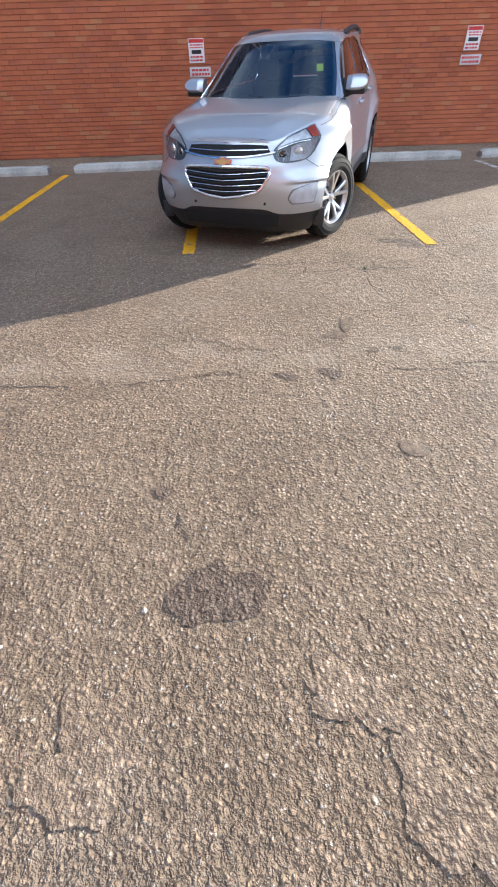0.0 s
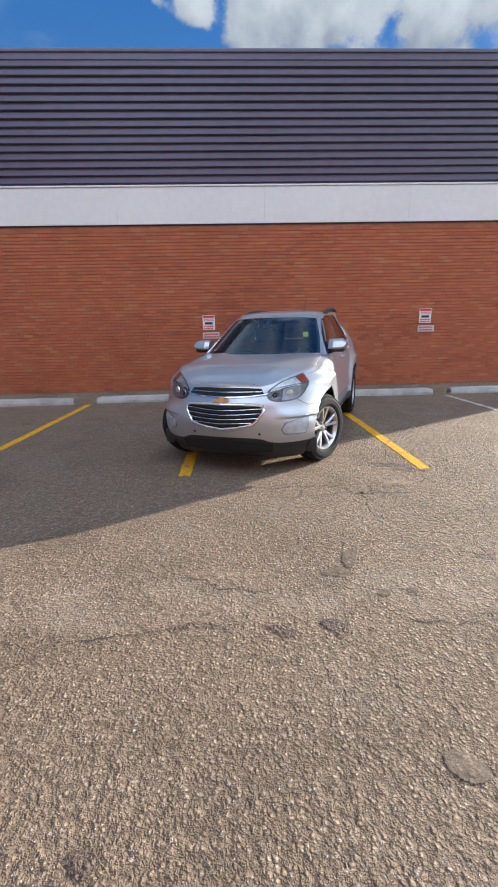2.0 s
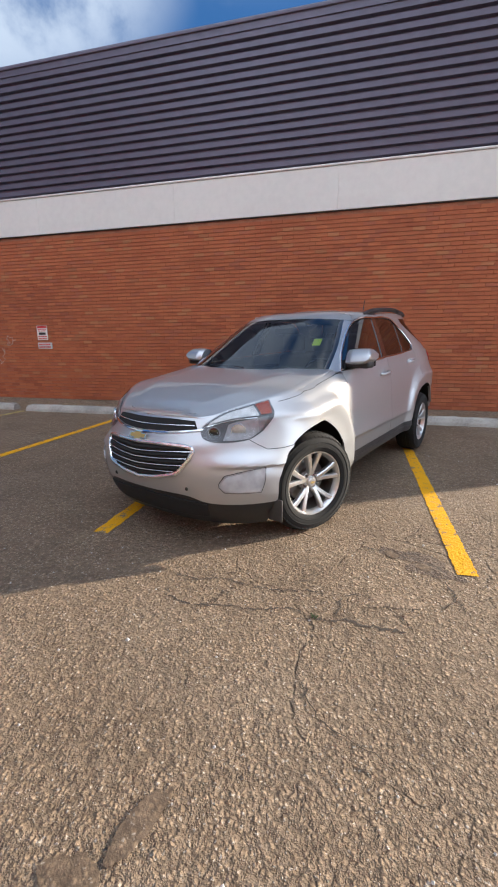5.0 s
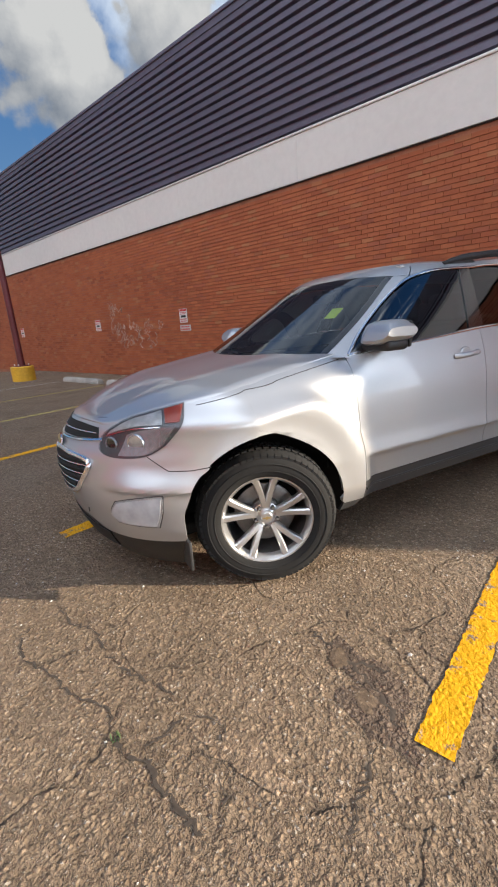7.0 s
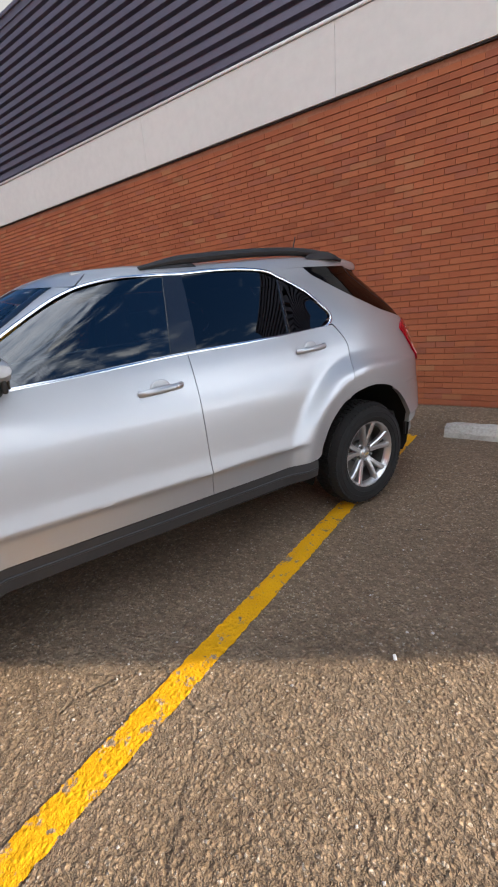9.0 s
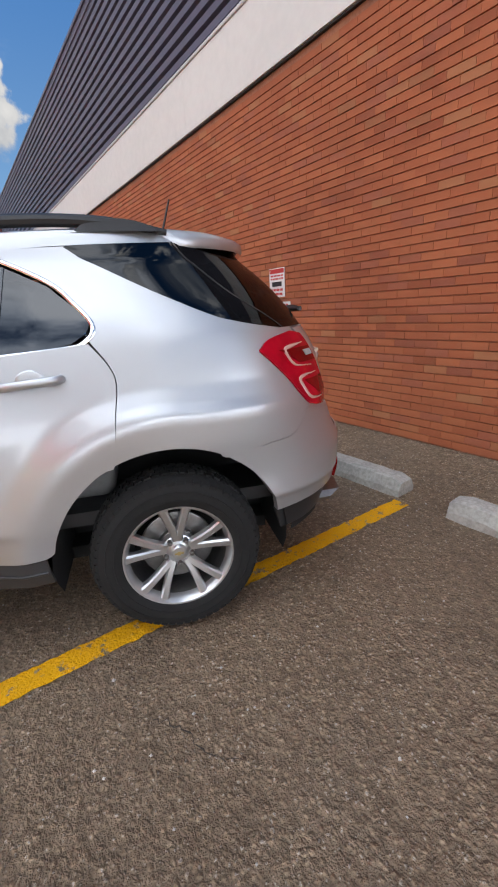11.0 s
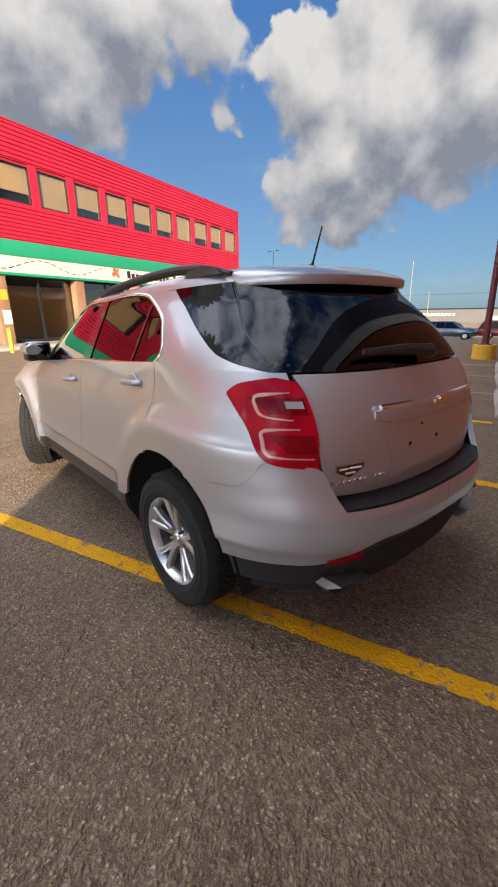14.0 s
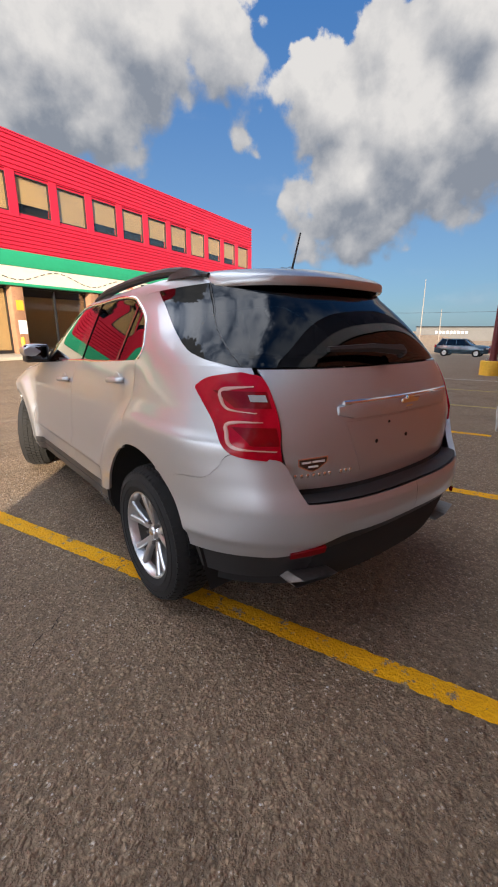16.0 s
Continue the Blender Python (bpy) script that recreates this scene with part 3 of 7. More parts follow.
def build_sign(x, z, lower=True, w=0.27, h=0.31):
    rng = random.Random(int(x * 10))
    y = WALL_Y - 0.012
    root = empty("parking_sign", pose(x, y, z), "white metal parking notice with red print on brick wall", "sign", "wall signs")
    part("plate", boxed((0, 0.0, -h), (w, 0.006, 0), 0.001), SIGN_WHITE, root)
    bm = bmesh.new()
    part("red_header", boxed((0.008, -0.002, -0.055), (w - 0.008, -0.0005, -0.008)), SIGN_RED, root, "red header", False)
    bars(bm, 0.02, w - 0.02, -0.13, -0.065, 2, -0.002, rng)
    part("red_print", bm, SIGN_RED, root, "red bars of print", False)["kind"] = "stuff"
    bm = bmesh.new()
    bars(bm, 0.02, w - 0.02, -h + 0.01, -0.21, 2, -0.002, rng)
    part("red_print", bm, SIGN_RED, root, "red bars of print", False)["kind"] = "stuff"
    part("dark_print", boxed((0.05, -0.002, -0.195), (w - 0.05, -0.0005, -0.145)), BLACK, root, "dark bar", False)
    for a in (0.02, w - 0.02):
        bm = bmesh.new()
        lathe(bm, [(0.0, -0.003), (0.005, -0.003), (0.006, 0.0)], 8, "Z")
        ob = part("screw", bm, ALLOY, root)
        ob.matrix_parent_inverse = Matrix()
        ob.location, ob.rotation_euler = (a, -0.001, -0.03 if a < 0.1 else -h + 0.03), (radians(-90), 0, 0)
    if lower:
        two = empty("notice_plate", pose(x - 0.01, y, z - h - 0.055), "small grey notice plate under the parking sign", "sign", "wall signs")
        part("plate", boxed((0, 0, -0.135), (0.37, 0.006, 0), 0.001), SIGN_GREY, two)
        bm = bmesh.new()
        bars(bm, 0.02, 0.35, -0.125, -0.01, 2, -0.002, rng)
        part("red_print", bm, SIGN_RED, two, "faded red bars of print", False)


for x, z, low in ((-1.345, 1.745, True), (3.52, 1.80, True), (-6.44, 1.74, True), (-10.25, 1.69, False), (-15.65, 1.68, False)):
    build_sign(x, z, low)

CHALK = plain("chalk_scrawl", (0.56, 0.39, 0.31), 0.9, grain=0.3)


def build_scrawl():
    """Faint pale scribbles on the brick."""
    rng = random.Random(5)
    bm = bmesh.new()
    for k in range(44):
        cx, cz = rng.uniform(-9.4, -7.2), rng.uniform(1.02, 1.5)
        if k < 7:
            cx, cz = -9.3 + 0.06 * k, 1.85 + 0.03 * (k % 3)
        pts = [Vector((cx, WALL_Y - 0.006, cz))]
        for _ in range(9):
            pts.append(pts[-1] + Vector((rng.uniform(-0.09, 0.09), 0, rng.uniform(-0.09, 0.09))))
        tube(bm, pts, 0.0062, 4, True, 1.0)
    ob = part("chalk_scrawl", bm, CHALK)
    tagged(ob, "faint pale scribble drawn on the brick wall", "graffiti")


build_scrawl()

POLE_RED, POLE_YELLOW = plain("maroon_pole_paint", (0.12, 0.020, 0.025), 0.5, grain=0.2, scale=12), plain("yellow_base_paint", (0.68, 0.40, 0.03), 0.6, grain=0.15, scale=15, bump=0.4)


def build_lot_pole():
    root = empty("lot_light_pole", pose(-12.95, 2.38, 0), "tall maroon parking lot light pole on a yellow concrete base", "light pole")
    bm = bmesh.new()
    lathe(bm, [(0.0, 0.0), (0.345, 0.0), (0.345, 0.44), (0.325, 0.46), (0.0, 0.46)], 32, "Z")
    part("base", bm, POLE_YELLOW, root, "yellow painted concrete base")
    bm = bmesh.new()
    lathe(bm, [(0.0, 0.46), (0.11, 0.46), (0.105, 0.6), (0.05, 10.15), (0.0, 10.15)], 20, "Z")
    part("pole", bm, POLE_RED, root)
    bm = boxed((-0.2, -0.2, 0.46), (0.2, 0.2, 0.485), 0.005)
    part("foot_plate", bm, POLE_RED, root)
    for a, b in ((0.155, 0.155), (-0.155, 0.155), (0.155, -0.155), (-0.155, -0.155)):
        bm = bmesh.new()
        lathe(bm, [(0.0, 0.485), (0.02, 0.485), (0.02, 0.54), (0.0, 0.54)], 6, "Z")
        bolt = part("bolt", bm, ALLOY, root)
        bolt.location = (a, b, 0)
    arm = bmesh.new()
    tube(arm, [(0, 0, 10.0), (0, -0.25, 10.03)], 0.035, 8)
    part("arm", arm, POLE_RED, root)
    head = part("lamp_head", boxed((-0.16, -0.52, 9.93), (0.16, -0.18, 10.10), 0.03), BLACK, root, "dark box floodlight")
    part("lamp_lens", boxed((-0.13, -0.49, 9.92), (0.13, -0.21, 9.929)), CLEAR_LENS, head)


build_lot_pole()

# ---- the shop across the lot: front along x at y = -19.4, facing +y ----
SHOP_Y, SHOP_X0, SHOP_X1 = -19.4, -34.9, 16.0
RED_METAL = plain("red_ribbed_metal", (0.50, 0.018, 0.045), 0.38, 0.1, grain=0.08, scale=5)
GREEN_BAND, CREAM = plain("green_sign_band", (0.02, 0.30, 0.15), 0.5, grain=0.06, scale=5), plain("cream_sign_board", (0.66, 0.61, 0.50), 0.5, grain=0.05, scale=5)
SHOP_GLASS = make_glass("shop_glass", (0.94, 0.90, 0.82), 0.3)
BLIND = plain("window_blind", (0.56, 0.45, 0.29), 0.8, grain=0.08, scale=10)
SHOP_BRICK = plain("shop_brick", (0.30, 0.16, 0.09), 0.85, grain=0.3, scale=18, bump=0.5)
SIDEWALK = plain("sidewalk_concrete", (0.42, 0.37, 0.29), 0.9, grain=0.2, scale=6, bump=0.3)


def build_shop():
    root = empty("shop_building", pose(0, 0, 0), "two-storey shop with red ribbed metal front and green sign band", "building")
    depth = SHOP_Y - 14
    win = [(-13.29 + 2.333 * i, -13.29 + 2.333 * i + 1.86) for i in range(-9, 12)]
    z_top, z_w1, z_w0, z_red = 10.65, 8.85, 7.10, 5.25
    part("core", boxed((SHOP_X0 + 0.1, depth, 3.5), (SHOP_X1 - 0.1, SHOP_Y - 0.35, z_top - 0.1)), DARK, root, "dark inner block", False)
    bm = bmesh.new()

    def ribs(z0, z1, y=SHOP_Y, x0=SHOP_X0, x1=SHOP_X1):
        n = max(1, round((z1 - z0) / 0.20))
        step = (z1 - z0) / n
        prof = [(0.0, z0)]
        for i in range(n):
            z = z0 + i * step
            prof += [(-0.055, z + 0.03), (-0.055, z + 0.06), (0.0, z + 0.09), (0.0, z + step)]
        a = [bm.verts.new((x0, y + p, z)) for p, z in prof]
        b = [bm.verts.new((x1, y + p, z)) for p, z in prof]
        for i in range(len(prof) - 1):
            bm.faces.new((a[i], b[i], b[i + 1], a[i + 1]))
        # return on the end wall
        c = [bm.verts.new((x0, depth, z)) for p, z in prof]
        for i in range(len(prof) - 1):
            bm.faces.new((c[i], a[i], a[i + 1], c[i + 1]))

    ribs(z_w1 + 0.12, z_top)
    ribs(z_red, z_w0 - 0.12)
    part("ribbed_cladding", bm, RED_METAL, root, "bright red ribbed metal cladding", False)
    edges = [SHOP_X0] + [v for w in win for v in w] + [SHOP_X1]
    for i in range(0, len(edges) - 1, 2):
        part("pier", boxed((edges[i], SHOP_Y - 0.3, z_w0 - 0.118), (edges[i + 1], SHOP_Y + 0.005, z_w1 + 0.118)), RED_METAL, root, smooth=False)
    rng = random.Random(3)
    for a, b in win:
        w = part("window", boxed((a + 0.002, SHOP_Y - 0.12, z_w0 - 0.116), (b - 0.002, SHOP_Y - 0.06, z_w0), 0.0), RED_METAL, root, smooth=False)
        part("head", boxed((a + 0.002, SHOP_Y - 0.12, z_w1), (b - 0.002, SHOP_Y - 0.06, z_w1 + 0.116)), RED_METAL, w, smooth=False)
        part("pane", boxed((a + 0.05, SHOP_Y - 0.14, z_w0 + 0.05), (b - 0.05, SHOP_Y - 0.13, z_w1 - 0.05)), SHOP_GLASS, w, "bronze tinted pane", False)
        low = rng.choice((0.0, 0.0, 0.35, 0.5, 0.45))
        part("blind", boxed((a + 0.04, SHOP_Y - 0.19, z_w0 + 0.04 + low), (b - 0.04, SHOP_Y - 0.18, z_w1 - 0.04)), BLIND, w, "tan blind, partly raised" if low else "tan blind, fully down", False)
        bm = bmesh.new()
        for lo, hi in (((a, z_w0), (a + 0.05, z_w1)), ((b - 0.05, z_w0), (b, z_w1)), ((a + 0.05, z_w0), (b - 0.05, z_w0 + 0.05)), ((a + 0.05, z_w1 - 0.05), (b - 0.05, z_w1))):
            box(bm, (lo[0], SHOP_Y - 0.16, lo[1]), (hi[0], SHOP_Y - 0.05, hi[1]))
        part("window_frame", bm, BLACK, w, "dark frame", False)
    part("roof_edge", boxed((SHOP_X0 - 0.03, depth, z_top), (SHOP_X1, SHOP_Y + 0.03, z_top + 0.06)), RED_METAL, root, smooth=False)
    # sign band over the walkway
    part("green_band", boxed((SHOP_X0, SHOP_Y - 1.2, 4.50), (SHOP_X1, SHOP_Y + 0.12, z_red - 0.004), 0.01), GREEN_BAND, root, "green painted band")
    part("sign_board", boxed((SHOP_X0, SHOP_Y - 1.1, 3.70), (SHOP_X1, SHOP_Y + 0.08, 4.496)), CREAM, root, "cream sign board")
    part("green_edge", boxed((SHOP_X0, SHOP_Y - 1.2, 3.56), (SHOP_X1, SHOP_Y + 0.12, 3.696), 0.01), GREEN_BAND, root, "thin green lower edge")
    x = -5.0
    while x > -17.6:
        z, z2 = (4.12 + 0.27 * math.sin((v + 5) * 1.35) for v in (x, x - 0.26))
        bm = bmesh.new()
        tube(bm, [(x, SHOP_Y + 0.085, z), (x - 0.26, SHOP_Y + 0.085, z2)], 0.022, 5)
        part("trail_dash", bm, BLACK, root, "dash of a wavy line")
        x -= 0.42
    bm = bmesh.new()
    for dx, dz, s in ((0, 0.12, 0.2), (0.22, -0.02, 0.16), (-0.16, -0.1, 0.13), (0.12, 0.3, 0.13), (-0.2, 0.28, 0.11)):
        prism(bm, [(s * math.cos(k * math.pi / 5), s * math.sin(k * math.pi / 5)) for k in range(10)], 0.01, pose(-18.6 + dx, SHOP_Y + 0.085, 4.1 + dz, 90, 0, 180))
    part("sign_motif", bm, plain("coral_print", (0.60, 0.16, 0.09), 0.5), root, "coral shapes", False)
    x = -19.6
    for word in (5, 5, 8):
        for k in range(word):
            tall = 0.46 if k == 0 else 0.32
            part("sign_bar", boxed((x - 0.30, SHOP_Y + 0.083, 3.93), (x, SHOP_Y + 0.095, 3.93 + tall)), BLACK, root, "dark bar in place of a letter", False)
            x -= 0.40
        x -= 0.45
    # storefront: brick piers, glazing, kerbed walk
    for x in (-10.75, -15.65, -20.5, -25.4, -30.2, -34.3, -5.9, -1.0, 4.0, 9.0, 14.0):
        part("brick_pier", boxed((x - 0.32, SHOP_Y - 0.6, 0.14), (x + 0.32, SHOP_Y, 3.558), 0.01), SHOP_BRICK, root, "tan brick pier")
    xs = [-34.3, -30.2, -25.4, -20.5, -15.65, -10.75, -5.9, -1.0, 4.0, 9.0, 14.0]
    for a, b in zip(xs, xs[1:]):
        for k in range(2):
            p, q = a + 0.32 + (b - a - 0.64) * k / 2, a + 0.32 + (b - a - 0.64) * (k + 1) / 2
            w = part("shop_window", boxed((p, SHOP_Y - 0.55, 0.15), (q, SHOP_Y - 0.45, 0.30)), BLACK, root, "dark framed shop window", False)
            part("pane", boxed((p + 0.06, SHOP_Y - 0.51, 0.302), (q - 0.06, SHOP_Y - 0.50, 3.45)), SHOP_GLASS, w, smooth=False)
            # tan sheets added behind these panes stand in for their tan reflection
            if not -21 < p < -10.5:
                part("blind", boxed((p + 0.06, SHOP_Y - 0.58, 0.32), (q - 0.06, SHOP_Y - 0.57, 3.44)), BLIND, w, "tan sheet added behind the pane for its tan reflection", False)
            for c in (p, q - 0.058):
                part("mullion", boxed((c, SHOP_Y - 0.55, 0.302), (c + 0.058, SHOP_Y - 0.45, 3.45)), BLACK, w, smooth=False)
    part("shop_floor", boxed((SHOP_X0, SHOP_Y - 6, 0.12), (SHOP_X1, SHOP_Y - 0.62, 0.15)), BLIND, root, "tan floor inside the shop", False)
    part("shop_back", boxed((SHOP_X0, SHOP_Y - 6.1, 0.15), (SHOP_X1, SHOP_Y - 6.0, 3.5)), BLIND, root, "tan back wall inside the shop", False)
    part("notice", boxed((-11.0, SHOP_Y + 0.002, 2.35), (-10.6, SHOP_Y + 0.012, 2.85)), POLE_YELLOW, root, "yellow notice")
    part("notice", boxed((-11.05, SHOP_Y + 0.002, 1.15), (-10.6, SHOP_Y + 0.012, 1.85)), SIGN_WHITE, root, "white notice")
    walk_ob = part("shop_walk", boxed((SHOP_X0 - 2, SHOP_Y - 0.7, -0.05), (SHOP_X1, SHOP_Y + 2.6, 0.14), 0.02), SIDEWALK)
    tagged(walk_ob, "pale concrete walk before the shop front", "pavement", kind="structure")


build_shop()


def build_bollard(x, y):
    bm = bmesh.new()
    lathe(bm, [(0.0, 0.0), (0.085, 0.0), (0.085, 0.98), (0.07, 1.03), (0.03, 1.06), (0.0, 1.065)], 20, "Z")
    ob = part("bollard", bm, POLE_YELLOW)
    ob.location = (x, y, 0.0)
    tagged(ob, "yellow painted steel bollard before the shop walk", "bollard", "bollards")


build_bollard(-8.45, -15.7)
build_bollard(-13.3, -15.7)

# ---- the car: its own frame has x to its left side, y to its rear, z up, origin on the ground between the axles ----
CAR = pose(-0.019, 0.007, 0, 0, 0, -20.8)


def smooth_table(*rows):
    """A smooth curve through (at, value) rows that never overshoots."""
    xs, ys = np.array([r[0] for r in rows], float), np.array([r[1] for r in rows], float)
    h, d = np.diff(xs), np.diff(ys) / np.diff(xs)
    m = np.zeros(len(xs))
    m[0], m[-1] = d[0], d[-1]
    for i in range(1, len(xs) - 1):
        m[i] = 0 if d[i - 1] * d[i] <= 0 else 3 * (h[i - 1] + h[i]) / ((2 * h[i] + h[i - 1]) / d[i - 1] + (h[i] + 2 * h[i - 1]) / d[i])

    def value(v):
        v = min(max(v, xs[0]), xs[-1])
        i = min(int(np.searchsorted(xs, v, side="right")) - 1, len(h) - 1)
        t = (v - xs[i]) / h[i]
        return float((2 * t**3 - 3 * t**2 + 1) * ys[i] + (t**3 - 2 * t**2 + t) * h[i] * m[i] + (-2 * t**3 + 3 * t**2) * ys[i + 1] + (t**3 - t**2) * h[i] * m[i + 1])

    return value


AXLE, AXLE_F, HUB_Z, FLARE = 1.43, -1.445, 0.36, 0.912
side_w = smooth_table((0.15, 0.78), (0.25, 0.835), (0.34, 0.858), (0.42, 0.866), (0.50, 0.872), (0.553, 0.879), (0.572, 0.890), (0.60, 0.886), (0.66, 0.877), (0.75, 0.870), (0.86, 0.862), (0.96, 0.849), (1.04, 0.832), (1.11, 0.813), (1.17, 0.794), (1.24, 0.770), (1.30, 0.745))
nose_y = smooth_table((0.15, -2.12), (0.25, -2.20), (0.36, -2.245), (0.50, -2.275), (0.62, -2.29), (0.70, -2.28), (0.78, -2.24), (0.86, -2.19), (0.92, -2.12), (0.98, -2.03), (1.05, -1.93))
tail_y = smooth_table((0.15, 2.18), (0.25, 2.26), (0.40, 2.34), (0.55, 2.385), (0.66, 2.392), (0.735, 2.385), (0.765, 2.285), (0.85, 2.292), (0.98, 2.295), (1.08, 2.28), (1.17, 2.245), (1.25, 2.195))
tail_bulge = smooth_table((0.15, 2.17), (0.25, 2.25), (0.40, 2.325), (0.50, 2.360), (0.60, 2.384), (0.66, 2.391), (0.700, 2.390), (0.722, 2.384), (0.80, 2.350), (0.88, 2.324), (0.97, 2.305), (1.08, 2.28), (1.17, 2.245), (1.25, 2.195))
hood_z = smooth_table((-2.45, 0.876), (-2.18, 0.874), (-2.08, 0.868), (-2.04, 0.876), (-1.95, 0.914), (-1.82, 0.954), (-1.74, 0.973), (-1.50, 1.018), (-1.17, 1.072), (-0.92, 1.113), (-0.70, 1.149))
NOSE_N = smooth_table((0.3, 2.2), (0.5, 2.15), (0.67, 1.78), (0.85, 1.62), (1.0, 1.65))
CF, CR = -1.50, 1.52


def ease(f):
    f = min(1, max(0, f))
    return f * f * (3 - 2 * f)


def body_half(y, z):
    """Half width of the lower body on its straight part, with flared arches and rolled fender tops."""
    w = side_w(z) + 0.045 * ease((y - 0.95) / 0.57)
    low = min(1, max(0, (z - 0.24) / 0.16))
    for a in (AXLE_F, AXLE):
        r = math.hypot(y - a, z - HUB_Z)
        g = 1 - ease((r - 0.600) / 0.085) if a < 0 else 1 - ease((r - 0.565) / 0.155)
        g *= (0.80 + 0.20 * ease((r - 0.46) / 0.12))
        g *= 1 - ease((z - hood_z(y) + 0.17) / 0.11) if a < 0 else 1
        w += g * low * max(0, FLARE - w)
    # crisp lip over the rear wheel
    r = math.hypot(y - AXLE, z - HUB_Z)
    w += 0.013 * (1 - ease((r - 0.605) / 0.05)) * ease((z - 0.66) / 0.20) * ease((y - 1.16) / 0.24)
    k = min(1, max(0, (-0.74 - y) / 0.22))
    if k > 0:
        k = k * k * (3 - 2 * k)
        zt = hood_z(y) + 0.004
        f = min(1, max(0, (z - (zt - 0.15)) / 0.15))
        w += k * ((0.70 + (w - 0.70) * math.sqrt(max(0, 1 - f * f))) - w)
    return w


def cheek(z):
    """How far the bumper's shelf stands out over the fog lamp."""
    return 0.016 * ease((z - 0.572) / 0.022) * (1 - ease((z - 0.60) / 0.11))


def lower(s, z, bulge=False):
    """The lower body's skin: s 0..1 nose corner, 1..2 side, 2..3 tail corner."""
    if s <= 1:
        a, n, yf = (1 - s) * math.pi / 2, NOSE_N(z), nose_y(z)
        w = body_half(CF, z)
        c = cheek(z) * ease((s - 0.34) / 0.16) * (1 - ease((s - 0.66) / 0.20))
        return Vector((w * max(0, math.cos(a)) ** (2 / n) + c, CF + (yf - CF) * max(0, math.sin(a)) ** (2 / n) - c, z))
    if s <= 2:
        y = CF + (CR - CF) * (s - 1)
        return Vector((body_half(y, z), y, z))
    a, n, yr = (s - 2) * math.pi / 2, 2.75, tail_bulge(z)
    if not bulge and s > 2.40:
        k = min(1, (s - 2.40) / 0.18)
        yr += (tail_y(z) - yr) * k * k * (3 - 2 * k)
    w = body_half(CR, z)
    return Vector((w * max(0, math.cos(a)) ** (2 / n), CR + (yr - CR) * max(0, math.sin(a)) ** (2 / n), z))


def bumper_skin(s, z):
    return lower(s, z, True)


def lower_s(kind, v, z):
    if kind == "y":
        if v < CF:
            return 1 - math.asin(min(1, (CF - v) / (CF - nose_y(z))) ** (NOSE_N(z) / 2)) / (math.pi / 2)
        if v <= CR:
            return 1 + (v - CF) / (CR - CF)
        return 2 + math.asin(min(1, (v - CR) / (tail_bulge(z) - CR)) ** (2.75 / 2)) / (math.pi / 2)
    if kind == "f":
        return 1 - math.acos(min(1, v / body_half(CF, z)) ** (NOSE_N(z) / 2)) / (math.pi / 2)
    return 2 + math.acos(min(1, v / body_half(CR, z)) ** (2.75 / 2)) / (math.pi / 2)


top_w = smooth_table((1.0, 0.83), (1.12, 0.797), (1.18, 0.774), (1.24, 0.7495), (1.32, 0.7155), (1.42, 0.671), (1.50, 0.6345), (1.56, 0.605), (1.60, 0.574))
screen_y = smooth_table((1.0, -1.33), (1.07, -1.215), (1.25, -0.92), (1.40, -0.68), (1.51, -0.50), (1.57, -0.37), (1.60, -0.27))
back_y = smooth_table((1.15, 2.25), (1.24, 2.20), (1.40, 2.09), (1.50, 1.99), (1.56, 1.91), (1.60, 1.84))
GN, GF = 3.2, 0.70
back_run = smooth_table((1.15, 0.675), (1.25, 0.675), (1.42, 0.745), (1.60, 0.78))


def hips(z):
    """How much wider the cabin's foot is at the rear corner."""
    return 0.05 * (1 - ease((z - 1.25) / 0.30))


def roof_rise(y, z):
    """How far the top edge of the cabin climbs towards the rear."""
    a, b = min(1, max(0, (y - 0.1) / 1.2)), min(1, max(0, (z - 1.535) / 0.065))
    return 0.050 * a * a * (3 - 2 * a) * b * b * (3 - 2 * b)


def upper(s, z):
    """The glasshouse's skin, with s as in lower()."""
    p = upper_flat(s, z)
    p.z += roof_rise(p.y, z)
    return p


def upper_flat(s, z):
    w, cf, cr = top_w(z), screen_y(z) + GF, back_y(z) - back_run(z)
    if s <= 1:
        a = (1 - s) * math.pi / 2
        return Vector((w * max(0, math.cos(a)) ** (2 / GN), cf - GF * max(0, math.sin(a)) ** (2 / GN), z))
    if s <= 2:
        y = cf + (cr - cf) * (s - 1)
        return Vector((w + hips(z) * ease((y - 0.95) / (cr - 0.95)), y, z))
    a = (s - 2) * math.pi / 2
    return Vector(((w + hips(z)) * max(0, math.cos(a)) ** (2 / 2.75), cr + back_run(z) * max(0, math.sin(a)) ** (2 / 2.75), z))


def upper_s(kind, v, z):
    w, cf, cr = top_w(z), screen_y(z) + GF, back_y(z) - back_run(z)
    if kind == "y":
        if v < cf:
            return 1 - math.asin(min(1, (cf - v) / GF) ** (GN / 2)) / (math.pi / 2)
        if v <= cr:
            return 1 + (v - cf) / (cr - cf)
        return 2 + math.asin(min(1, (v - cr) / back_run(z)) ** (2.75 / 2)) / (math.pi / 2)
    if kind == "f":
        return 1 - math.acos(min(1, v / w) ** (GN / 2)) / (math.pi / 2)
    return 2 + math.acos(min(1, v / (w + hips(z))) ** (2.75 / 2)) / (math.pi / 2)


